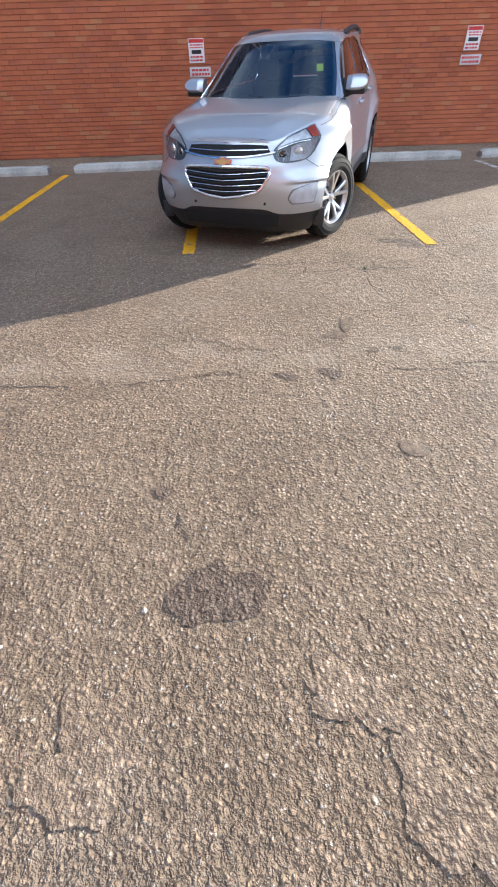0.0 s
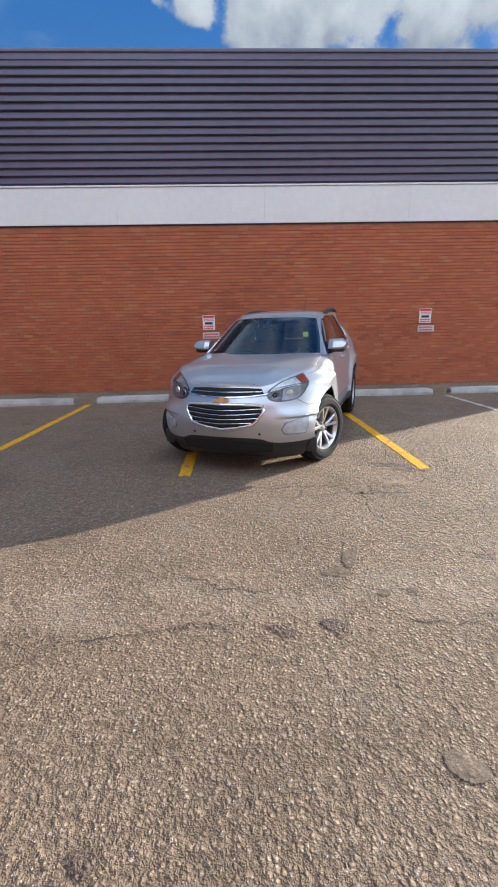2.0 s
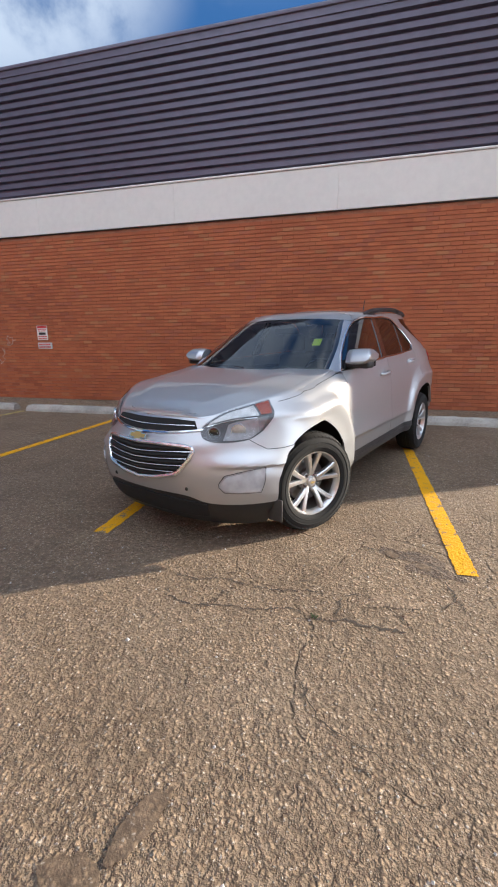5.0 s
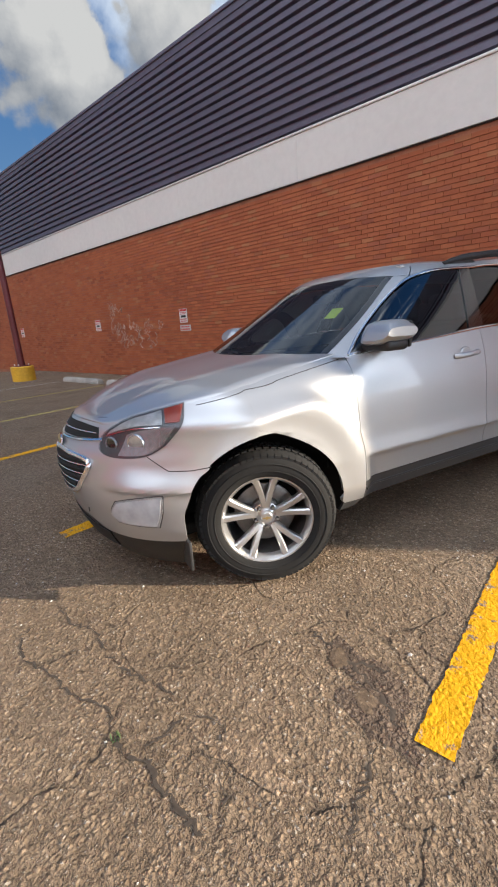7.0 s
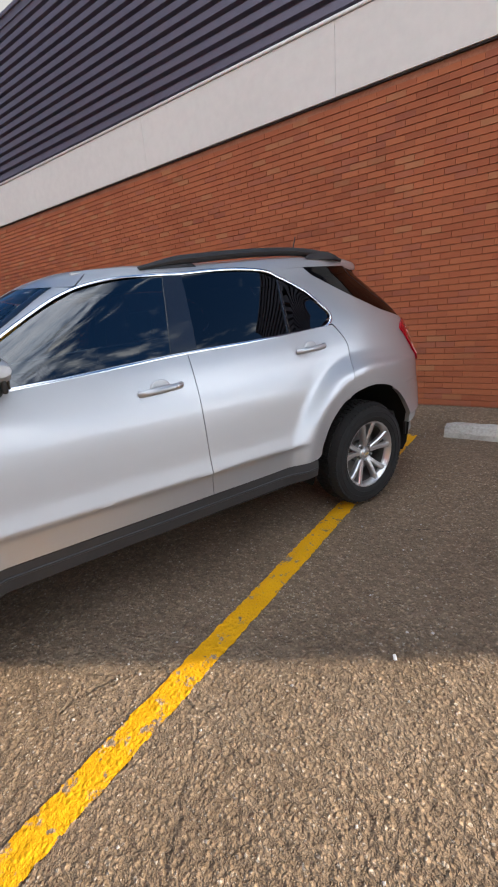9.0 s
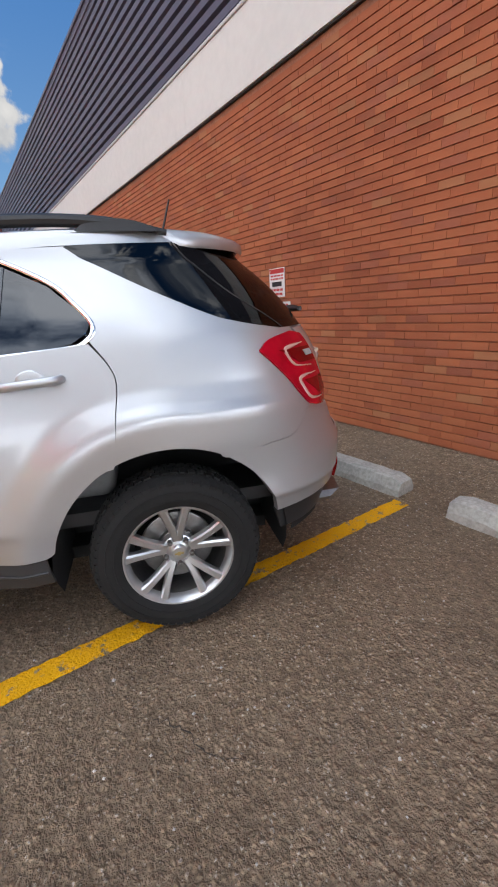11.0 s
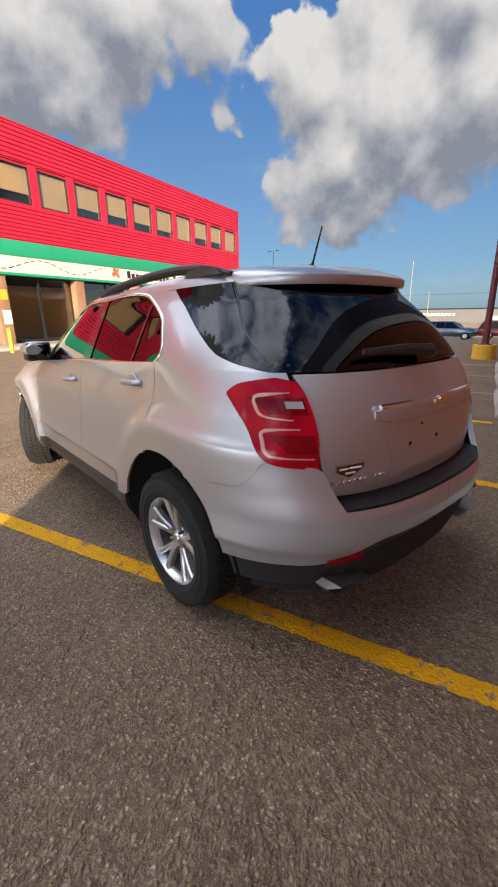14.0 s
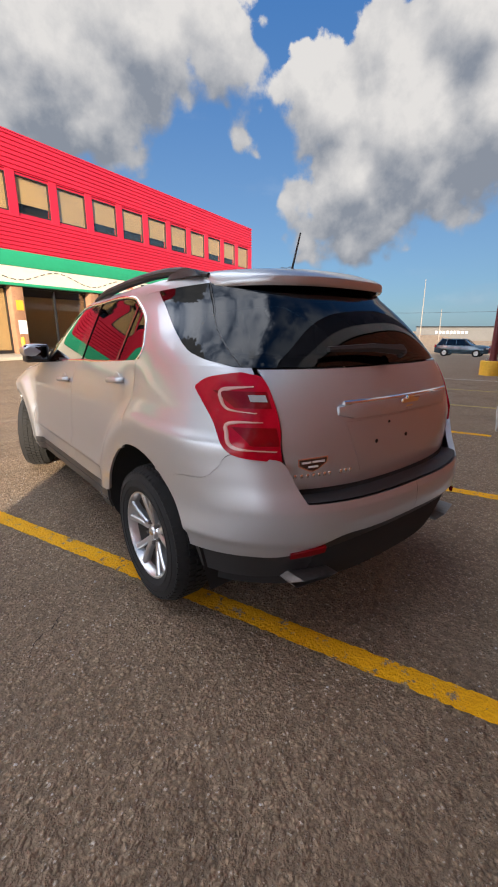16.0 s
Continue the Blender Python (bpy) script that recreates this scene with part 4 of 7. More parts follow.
def resampled(pts, n, round_it=True):
    """n + 1 even points along a polyline, rounded through its points."""
    pts = [np.array(p, float) for p in pts]
    if round_it and len(pts) > 2:
        dense = []
        for i in range(len(pts) - 1):
            a, b, c, d = pts[max(i - 1, 0)], pts[i], pts[i + 1], pts[min(i + 2, len(pts) - 1)]
            for k in range(12):
                t = k / 12
                dense.append(0.5 * (2 * b + (c - a) * t + (2 * a - 5 * b + 4 * c - d) * t**2 + (3 * b - a - 3 * c + d) * t**3))
        pts = dense + [pts[-1]]
    at = np.r_[0, np.cumsum([np.linalg.norm(q - p) for p, q in zip(pts, pts[1:])])]
    want = np.linspace(0, at[-1], n + 1)
    arr = np.array(pts)
    return np.stack([np.interp(want, at, arr[:, k]) for k in range(arr.shape[1])], 1)


def straight(row):
    """A two-point edge cut into short pieces, so that it stays straight on the skin."""
    if len(row) != 2 or row[0][0] != row[1][0]:
        return row
    (k, v0, z0), (_, v1, z1) = row
    return [(k, v0 + (v1 - v0) * i / 8, z0 + (z1 - z0) * i / 8) for i in range(9)]


def patch(bm, skin, inverse, bottom, top, left, right, nu=16, nv=10, gap=0.0, lift=0.0, flip=1, rim=0.014, round_it=True):
    """A panel of a skin inside four edges, each a row of (kind, value, z), inset by a gap and with edges turned in."""
    def flat(row):
        return [(inverse(k, v, z), z) for k, v, z in straight(row)]

    b, t, l, r = (resampled(flat(e), n, round_it) for e, n in ((bottom, nu), (top, nu), (left, nv), (right, nv)))
    grid = []
    for j in range(nv + 1):
        row = []
        for i in range(nu + 1):
            u, v = i / nu, j / nv
            p = (1 - v) * b[i] + v * t[i] + (1 - u) * l[j] + u * r[j] - ((1 - u) * (1 - v) * b[0] + u * (1 - v) * b[-1] + (1 - u) * v * t[0] + u * v * t[-1])
            row.append(skin(min(3, max(0, p[0])), p[1]))
        grid.append(row)
    normals = []
    for j in range(nv + 1):
        row = []
        for i in range(nu + 1):
            du = grid[j][min(i + 1, nu)] - grid[j][max(i - 1, 0)]
            dv = grid[min(j + 1, nv)][i] - grid[max(j - 1, 0)][i]
            nrm = du.cross(dv)
            nrm = nrm.normalized() if nrm.length > 1e-9 else Vector((1, 0, 0))
            if nrm.dot(Vector((grid[j][i].x + 0.02, grid[j][i].y * 0.4, 0.05))) < 0:
                nrm = -nrm
            row.append(nrm)
        normals.append(row)
    if gap:
        old = [[p.copy() for p in row] for row in grid]
        for j in range(nv + 1):
            for i in range(nu + 1):
                move = Vector()
                if i in (0, nu):
                    way = old[j][1] - old[j][0] if i == 0 else old[j][nu - 1] - old[j][nu]
                    move += way.normalized() * gap if way.length > 1e-6 else Vector()
                if j in (0, nv):
                    way = old[1][i] - old[0][i] if j == 0 else old[nv - 1][i] - old[nv][i]
                    move += way.normalized() * gap if way.length > 1e-6 else Vector()
                grid[j][i] = grid[j][i] + move
    made = [[None] * (nu + 1) for _ in range(nv + 1)]
    for j in range(nv + 1):
        for i in range(nu + 1):
            p = grid[j][i] + normals[j][i] * lift
            made[j][i] = bm.verts.new((p.x * flip, p.y, p.z))
    faces = []
    for j in range(nv):
        for i in range(nu):
            faces.append((made[j][i], made[j][i + 1], made[j + 1][i + 1], made[j + 1][i]))
    if rim:
        loop = [(0, i) for i in range(nu)] + [(j, nu) for j in range(nv)] + [(nv, i) for i in range(nu, 0, -1)] + [(j, 0) for j in range(nv, 0, -1)]
        inner = []
        for j, i in loop:
            p = grid[j][i] + normals[j][i] * (lift - rim)
            inner.append(bm.verts.new((p.x * flip, p.y, p.z)))
        for k in range(len(loop)):
            (j0, i0), (j1, i1) = loop[k], loop[(k + 1) % len(loop)]
            if abs(grid[j0][i0].x) < 1e-3 and abs(grid[j1][i1].x) < 1e-3:
                continue
            faces.append((made[j0][i0], made[j1][i1], inner[(k + 1) % len(loop)], inner[k]))
    for f in faces:
        if len({v for v in f}) == 4:
            bm.faces.new(f if flip > 0 else f[::-1])
    return grid


def panel(name, parent, mat, family, edges, label="", both=False, sides=(1, -1), **how):
    """A panel on each side of the car, or one across the middle."""
    skin, inverse = dict(low=(lower, lower_s), tail=(bumper_skin, lower_s), up=(upper, upper_s))[family]
    made = []
    if both:
        bm = bmesh.new()
        for flip in (1, -1):
            patch(bm, skin, inverse, *edges, flip=flip, **how)
        bmesh.ops.remove_doubles(bm, verts=bm.verts, dist=0.0006)
        return part(name, bm, mat, parent, label)
    for flip in sides:
        bm = bmesh.new()
        patch(bm, skin, inverse, *edges, flip=flip, **how)
        made.append(part(name, bm, mat, parent, label))
    return made


def Y(*rows):
    return [("y", v, z) for v, z in rows]


def F(*rows):
    return [("f", v, z) for v, z in rows]


def B(*rows):
    return [("r", v, z) for v, z in rows]


def arch(centre, a0, a1, ry, rz, n=12):
    return Y(*[(centre + ry * math.cos(radians(a0 + (a1 - a0) * i / n)), HUB_Z + rz * math.sin(radians(a0 + (a1 - a0) * i / n))) for i in range(n + 1)])


def ribbon(bm, skin, inverse, row, width, lift, flip=1, n=40, depth=0.008, swell=0.0, round_it=True):
    """A raised strip along a line on a skin."""
    pts = resampled([(inverse(k, v, z), z) for k, v, z in straight(row)], n, round_it)
    mid = [skin(min(3, max(0, s)), z) for s, z in pts]
    rings = []
    for i, p in enumerate(mid):
        along = (mid[min(i + 1, n)] - mid[max(i - 1, 0)]).normalized()
        s, z = pts[i]
        out = skin(min(3, s), z) - skin(min(3, s), z) * 0.9
        e = 0.004
        du = skin(min(3, s + e), z) - skin(max(0, s - e), z)
        dv = skin(min(3, s), z + e) - skin(min(3, s), z - e)
        out = du.cross(dv).normalized()
        if out.dot(Vector((p.x + 0.02, p.y * 0.4, 0.05))) < 0:
            out = -out
        across = out.cross(along).normalized()
        ring = []
        for a, b in ((-0.5, -depth), (-0.5, lift * 0.6), (-0.25, lift), (0.25, lift), (0.5, lift * 0.6), (0.5, -depth)):
            q = p + across * a * width * (1 + swell * math.sin(math.pi * min(1, i / n * 1.15)) ** 2) + out * b
            ring.append(bm.verts.new((q.x * flip, q.y, q.z)))
        rings.append(ring)
    for one, two in zip(rings, rings[1:]):
        for k in range(5):
            f = (one[k], one[k + 1], two[k + 1], two[k])
            bm.faces.new(f if flip > 0 else f[::-1])
    bm.faces.new(rings[0])
    bm.faces.new(rings[-1][::-1])


def strips(name, parent, mat, family, rows, width, lift, label="", sides=(1, -1), **how):
    skin, inverse = dict(low=(lower, lower_s), tail=(bumper_skin, lower_s), up=(upper, upper_s))[family]
    made = []
    for flip in sides:
        bm = bmesh.new()
        for row in rows:
            ribbon(bm, skin, inverse, row, width, lift, flip, **how)
        made.append(part(name, bm, mat, parent, label))
    return made


def build_body(car):
    # dark inner shell that shows in the gaps, with the wheel wells left open
    bm = bmesh.new()
    zs = np.linspace(0.34, 1.06, 22)
    ss = np.linspace(0, 3, 120)
    for flip in (1, -1):
        grid = []
        for z in zs:
            row = []
            for s in ss:
                p = lower(s, z)
                p = lower(s, min(z, max(0.6, hood_z(p.y) - 0.05))) if p.y < -0.8 else p
                row.append(bm.verts.new((p.x * 0.972 * flip, p.y * 0.985, p.z)))
            grid.append(row)
        for j in range(len(zs) - 1):
            for i in range(len(ss) - 1):
                q = [grid[j][i], grid[j][i + 1], grid[j + 1][i + 1], grid[j + 1][i]]
                mid = sum((v.co for v in q), Vector()) / 4
                if any(math.hypot(mid.y - a, mid.z - HUB_Z) < 0.53 for a in (AXLE_F, AXLE)) and abs(mid.x) > 0.55:
                    continue
                bm.faces.new(q if flip > 0 else q[::-1])
    box(bm, (-0.55, -1.85, 0.24), (0.55, 1.9, 0.30))
    box(bm, (-0.80, -0.93, 0.30), (0.80, 0.93, 0.36))
    part("inner_shell", bm, DARK, car, "dark underbody")
    for a in (AXLE_F, AXLE):
        for flip in (1, -1):
            bm = bmesh.new()
            rings = []
            for x in (0.42, 0.92):
                ring = []
                for k in range(25):
                    y, z = a + 0.488 * math.cos(radians(-12 + 204 * k / 24)), HUB_Z + 0.492 * math.sin(radians(-12 + 204 * k / 24))
                    ring.append(bm.verts.new((min(x, lower(lower_s("y", y, z), z).x - 0.012) * flip, y, z)))
                rings.append(ring)
            for k in range(24):
                bm.faces.new((rings[0][k], rings[0][k + 1], rings[1][k + 1], rings[1][k]))
            bm.faces.new(rings[0])
            part("wheel_well", bm, DARK, car, "dark wheel well liner")

    fa = arch(AXLE_F, 131, 0, 0.440, 0.448, 20)
    panel("front_fender", car, PAINT, "low", (fa + Y((-0.985, 0.33), (-0.8575, 0.33)), Y(*[(y, hood_z(y) - 0.002) for y in (-1.74, -1.6, -1.5, -1.35, -1.17, -1.03, -0.90)]),
          Y((fa[0][1], fa[0][2]), (-1.80, 0.80), (-1.74, hood_z(-1.74) - 0.002)), Y((-0.8575, 0.33), (-0.8725, 0.73), (-0.8975, hood_z(-0.90) - 0.002))), nu=60, nv=30, rim=0.02)
    nose_side = Y((-1.862, 0.345)) + arch(AXLE_F, 166, 131, 0.437, 0.45, 4) + Y((-1.80, 0.80), (-1.74, 0.968))
    panel("front_bumper", car, PAINT, "low", (F((0, 0.402), (0.33, 0.394), (0.46, 0.354), (0.6, 0.343)) + Y((-1.862, 0.345)), F((0, 0.870), (0.25, 0.868), (0.38, 0.862)) + Y((-2.0, 0.886), (-1.84, 0.940), (-1.74, 0.966)),
          F((0, 0.402), (0, 0.60), (0, 0.870)), nose_side), "silver bumper cover", both=True, gap=0.0, nu=48, nv=54)
    strips("bumper_seam", car, DARK, "low", [Y((-1.960, 0.741), (-1.893, 0.682), (-1.805, 0.682), (-1.728, 0.692))], 0.004, 0.0012, "thin dark panel seam", n=40, round_it=False)
    strips("bonnet_seam", car, DARK, "low", [Y(*[(y, hood_z(y) - 0.022) for y in (-1.72, -1.6, -1.45, -1.3, -1.15, -1.0, -0.93)])], 0.0028, 0.0022, "thin dark bonnet gap", n=60)
    panel("front_valance", car, BLACK, "low", (F((0, 0.215), (0.4, 0.180), (0.6, 0.165)) + Y((-1.83, 0.165)), F((0, 0.404), (0.33, 0.396), (0.46, 0.356), (0.6, 0.344)) + Y((-1.860, 0.344)),
          F((0, 0.215), (0, 0.404)), Y((-1.83, 0.165), (-1.860, 0.344))), "black plastic lower valance", both=True, nu=30, nv=6, lift=-0.004)
    panel("front_door", car, PAINT, "low", (Y((-0.855, 0.435), (-0.3, 0.44), (0.216, 0.446)), Y((-0.895, 1.100), (-0.53, 1.126), (0.199, 1.174)),
          Y((-0.855, 0.435), (-0.87, 0.73), (-0.895, 1.100)), Y((0.216, 0.446), (0.210, 0.9), (0.199, 1.174))), gap=0.001, nu=34, nv=64)
    panel("rear_door", car, PAINT, "low", (Y((0.218, 0.446), (0.6, 0.45), (0.93, 0.46)), Y((0.201, 1.175), (0.6, 1.192), (1.20, 1.236)),
          Y((0.218, 0.446), (0.212, 0.9), (0.201, 1.175)), Y((0.93, 0.46)) + arch(AXLE, 166, 114, 0.478, 0.482, 10) + Y((1.262, 0.98), (1.275, 1.12), (1.20, 1.236))), gap=0.001, nu=34, nv=64)
    panel("rocker_panel", car, SILL, "low", (Y((-0.856, 0.325), (0, 0.335), (0.945, 0.345)), Y((-0.856, 0.432), (0, 0.439), (0.935, 0.456)), Y((-0.856, 0.325), (-0.856, 0.432)), Y((0.945, 0.345), (0.935, 0.456))),
          "dark grey plastic sill", nu=20, nv=8)
    strips("sill_ridge", car, SILL, "low", [Y((-0.85, 0.386), (0, 0.392), (0.93, 0.403))], 0.012, 0.006, n=20)
    panel("fender_foot", car, SILL, "low", (Y((-1.000, 0.275), (-0.90, 0.285)), Y((-0.990, 0.332), (-0.860, 0.332)), Y((-1.000, 0.275), (-0.990, 0.332)), Y((-0.90, 0.285), (-0.860, 0.332))), "dark plastic splash guard", nu=4, nv=3, lift=-0.002)
    for flip in (1, -1):
        a, b = (0.735, 0.835) if flip > 0 else (-0.835, -0.735)
        part("splash_guard", boxed((a, -1.868, 0.205), (b, -1.852, 0.352), 0.006), SILL, car, "dark rubber splash guard")
    qa = arch(AXLE, 114, 60, 0.478, 0.482, 10)
    panel("quarter_panel", car, PAINT, "low", (qa + Y((1.835, 0.808), (1.95, 0.822), (2.007, 0.872), (2.049, 0.927)) + B((0.66, 0.945),), Y((1.205, 1.242), (1.5, 1.246)) + B((0.668, 1.246)),
          Y((qa[0][1], qa[0][2]), (1.265, 0.98), (1.278, 1.12), (1.205, 1.242)), B((0.66, 0.945), (0.666, 1.1), (0.668, 1.246))), gap=0.0, nu=64, nv=56, rim=0.006)
    panel("rear_bumper", car, PAINT, "tail", (Y((1.865, 0.495), (1.98, 0.50), (2.1, 0.505)) + B((0.66, 0.512), (0.54, 0.555), (0.44, 0.589), (0.3, 0.594), (0, 0.598)),
          Y((qa[-1][1], qa[-1][2]), (1.835, 0.806), (1.95, 0.820), (2.007, 0.869), (2.049, 0.925)) + B((0.71, 0.915), (0.650, 0.895), (0.622, 0.81), (0.605, 0.745), (0.58, 0.737), (0.3, 0.735), (0, 0.735)),
          Y((1.865, 0.495)) + arch(AXLE, 24, 60, 0.465, 0.482, 4), B((0, 0.598), (0, 0.735))), "silver bumper cover", both=True, gap=0.001, nu=64, nv=34, rim=0.03)
    panel("rear_valance", car, BLACK, "tail", (Y((1.90, 0.385), (2.05, 0.38)) + B((0.6, 0.385), (0.5, 0.415), (0, 0.455)), Y((1.865, 0.493), (1.98, 0.498), (2.1, 0.503)) + B((0.66, 0.510), (0.54, 0.553), (0.44, 0.587), (0.3, 0.592), (0, 0.596)),
          Y((1.90, 0.385), (1.865, 0.493)), B((0, 0.455), (0, 0.596))), "black plastic lower bumper", both=True, nu=36, nv=6, lift=-0.024)
    panel("tailgate", car, PAINT, "low", (B((0.60, 0.775), (0.3, 0.765), (0, 0.762)), B((0.655, 1.24), (0.4, 1.24), (0, 1.24)), B((0.60, 0.775), (0.637, 0.90), (0.641, 1.0), (0.643, 1.16), (0.655, 1.24)), B((0, 0.762), (0, 1.0), (0, 1.24))),
          "silver tailgate", both=True, nu=20, nv=24, rim=0.03)
    # step pad between bumper and tailgate
    bm = bmesh.new()
    rows = []
    for i in range(41):
        x = -0.60 + 1.20 * i / 40
        s = lower_s("r", abs(x), 0.736)
        out, s2 = lower(s, 0.737), lower_s("r", min(abs(x), 0.59), 0.772)
        back = lower(s2, 0.772)
        rows.append([bm.verts.new((x, out.y - 0.012, 0.741)), bm.verts.new((x, out.y - 0.03, 0.746)), bm.verts.new((x * 0.985, back.y - 0.03, 0.752))])
    for one, two in zip(rows, rows[1:]):
        for k in range(2):
            bm.faces.new((one[k], two[k], two[k + 1], one[k + 1]))
    part("step_pad", bm, BLACK, car, "black ribbed step pad on the bumper")
    # bonnet: rows across from edge to edge, crowned, bowed at the rear
    bm = bmesh.new()
    grid = []
    nx = 28
    stations = [0.004 + (0.996) * k / 34 for k in range(35)]
    for f in stations:
        s = f * lower_s("y", -0.93, 1.1)
        y_guess = lower(s, 0.89).y
        e = lower(s, hood_z(y_guess))
        e = lower(s, hood_z(e.y)) + Vector((0, 0, 0.004))
        far = max(0, min(1, (e.y + 2.19) / 1.24))
        crown, bow = 0.045 * min(1, far / 0.45) ** 0.8, 0.28 * far**2
        row = []
        for i in range(nx + 1):
            q = -1 + 2 * i / nx
            ridge = 0.007 * math.exp(-((abs(q) - 0.60) / 0.15) ** 2) * min(1, far / 0.3)
            y = e.y - bow * (1 - q * q)
            row.append(bm.verts.new((e.x * q * 1.003, y, e.z + (hood_z(y) - hood_z(e.y)) + crown * (1 - q * q) ** 0.8 + ridge)))
        lip = 0.014 * min(1, far / 0.15) * min(1, (1 - f) / 0.08)
        row = [bm.verts.new((-e.x - lip, e.y, e.z - 0.018))] + row + [bm.verts.new((e.x + lip, e.y, e.z - 0.018))]
        grid.append(row)
    for one, two in zip(grid, grid[1:]):
        for i in range(nx + 2):
            bm.faces.new((one[i], one[i + 1], two[i + 1], two[i]))
    part("bonnet", bm, PAINT, car, "silver bonnet with soft ridges", angle=60)
    # black cowl under the windscreen
    bm = bmesh.new()
    rows = []
    for i in range(31):
        q = -1 + 2 * i / 30
        rows.append([bm.verts.new((0.79 * q, -0.93 - 0.27 * (1 - q * q), 1.098)), bm.verts.new((0.80 * q, -0.80 - 0.25 * (1 - q * q), 1.082))])
    for one, two in zip(rows, rows[1:]):
        bm.faces.new((one[0], two[0], two[1], one[1]))
    part("cowl", bm, BLACK, car, "black plastic cowl")
    for a, b in (((0.10, -1.14, 1.110), (0.62, -0.965, 1.115)), ((-0.52, -1.05, 1.108), (0.02, -1.13, 1.118))):
        bm = bmesh.new()
        tube(bm, [a, tuple((p + q) / 2 + d for p, q, d in zip(a, b, (0, 0, 0.015))), b], 0.009, 6)
        part("wiper", bm, BLACK, car)


def build_glasshouse(car):
    z0 = 1.075
    panel("windscreen", car, GLASS_CLEAR, "up", (F((0, 1.085), (0.4, 1.083), (0.705, z0)), F((0, 1.532), (0.3, 1.53), (0.535, 1.518)), F((0, 1.085), (0, 1.3), (0, 1.532)), F((0.705, z0), (0.635, 1.30), (0.535, 1.518))),
          "clear windscreen with dark edge", both=True, nu=16, nv=14, rim=0.0)
    strips("screen_border", car, GLOSS_BLACK, "up", [F((0.69, 1.085), (0.625, 1.30), (0.53, 1.51))], 0.035, 0.003)
    panel("a_pillar", car, PAINT, "up", (F((0.707, z0)) + Y((-0.86, 1.10)), F((0.537, 1.52)) + Y((-0.22, 1.512)), F((0.707, z0), (0.637, 1.30), (0.537, 1.52)), Y((-0.86, 1.10), (-0.68, 1.248), (-0.43, 1.408), (-0.22, 1.512))), nu=8, nv=16)
    front = (Y((-0.83, 1.116), (-0.56, 1.136), (0.155, 1.186)), Y((-0.235, 1.490), (-0.06, 1.530), (0.21, 1.549)), Y((-0.83, 1.116), (-0.67, 1.240), (-0.43, 1.393), (-0.235, 1.490)), Y((0.155, 1.186), (0.21, 1.549)))
    panel("front_side_window", car, GLASS_SIDE, "up", front, "tinted side window", nu=32, nv=24, rim=0.0, lift=-0.004)
    panel("b_pillar", car, GLOSS_BLACK, "up", (Y((0.121, 1.183), (0.265, 1.192)), Y((0.203, 1.548), (0.31, 1.555)), Y((0.121, 1.183), (0.203, 1.548)), Y((0.265, 1.192), (0.31, 1.555))), nu=4, nv=8, lift=0.002)
    panel("rear_side_window", car, GLASS_DARK, "up", (Y((0.265, 1.192), (0.617, 1.203), (0.865, 1.215)), Y((0.31, 1.555), (0.549, 1.560), (0.81, 1.553), (0.915, 1.521)), Y((0.265, 1.192), (0.31, 1.555)), Y((0.865, 1.215), (0.915, 1.521))),
          "dark tinted side window", nu=32, nv=24, rim=0.0, lift=-0.004)
    panel("rear_vent_window", car, GLASS_DARK, "up", (Y((0.885, 1.215), (1.125, 1.232)), Y((0.935, 1.515), (1.075, 1.445)), Y((0.885, 1.215), (0.935, 1.515)), Y((1.125, 1.232), (1.208, 1.298), (1.158, 1.368), (1.075, 1.445))),
          "dark tinted vent window", nu=6, nv=10, rim=0.0, lift=-0.004)
    strips("window_divider", car, GLOSS_BLACK, "up", [Y((0.875, 1.215), (0.925, 1.516))], 0.022, 0.001, n=8)
    chrome = [Y((-0.855, 1.104), (-0.56, 1.127), (0.141, 1.173), (0.617, 1.193), (1.11, 1.220), (1.190, 1.242), (1.222, 1.295), (1.172, 1.366), (1.087, 1.452), (0.93, 1.533), (0.82, 1.560), (0.549, 1.570), (0.204, 1.558), (-0.064, 1.541), (-0.25, 1.496), (-0.43, 1.405), (-0.68, 1.246), (-0.855, 1.104))]
    strips("window_trim", car, CHROME, "up", chrome, 0.017, 0.007, "bright chrome trim round the side windows", n=150)
    # painted strip over the side windows, round the rear pillar
    panel("roof_side", car, PAINT, "up", (Y((-0.22, 1.510), (-0.06, 1.545), (0.20, 1.562), (0.55, 1.573), (0.80, 1.561), (0.95, 1.562), (1.15, 1.566), (1.66, 1.574)), Y((-0.12, 1.597), (0.3, 1.597), (1.0, 1.597), (1.70, 1.597)), Y((-0.22, 1.510), (-0.12, 1.597)), Y((1.66, 1.574), (1.70, 1.597))), nu=30, nv=6)
    panel("rear_pillar", car, PAINT, "up", (Y((1.195, 1.240), (1.5, 1.240)) + B((0.690, 1.240)), Y((0.80, 1.560), (0.95, 1.562), (1.144, 1.564)), Y((1.195, 1.240), (1.224, 1.297), (1.174, 1.368), (1.089, 1.454), (0.932, 1.535), (0.80, 1.560)), B((0.690, 1.240)) + Y((1.781, 1.275), (1.664, 1.311), (1.525, 1.374), (1.364, 1.455), (1.144, 1.564))), nu=18, nv=22, lift=0.0012, rim=0.006)
    panel("quarter_window", car, GLASS_REAR, "up", (Y((1.144, 1.562), (1.364, 1.453), (1.525, 1.372), (1.664, 1.309), (1.781, 1.273)) + B((0.690, 1.246)), Y((1.155, 1.566), (1.45, 1.570)) + B((0.55, 1.574)), Y((1.144, 1.562), (1.155, 1.566)), B((0.690, 1.246), (0.655, 1.40), (0.55, 1.574))),
          "dark wraparound quarter window", nu=20, nv=10, rim=0.0, lift=-0.001)
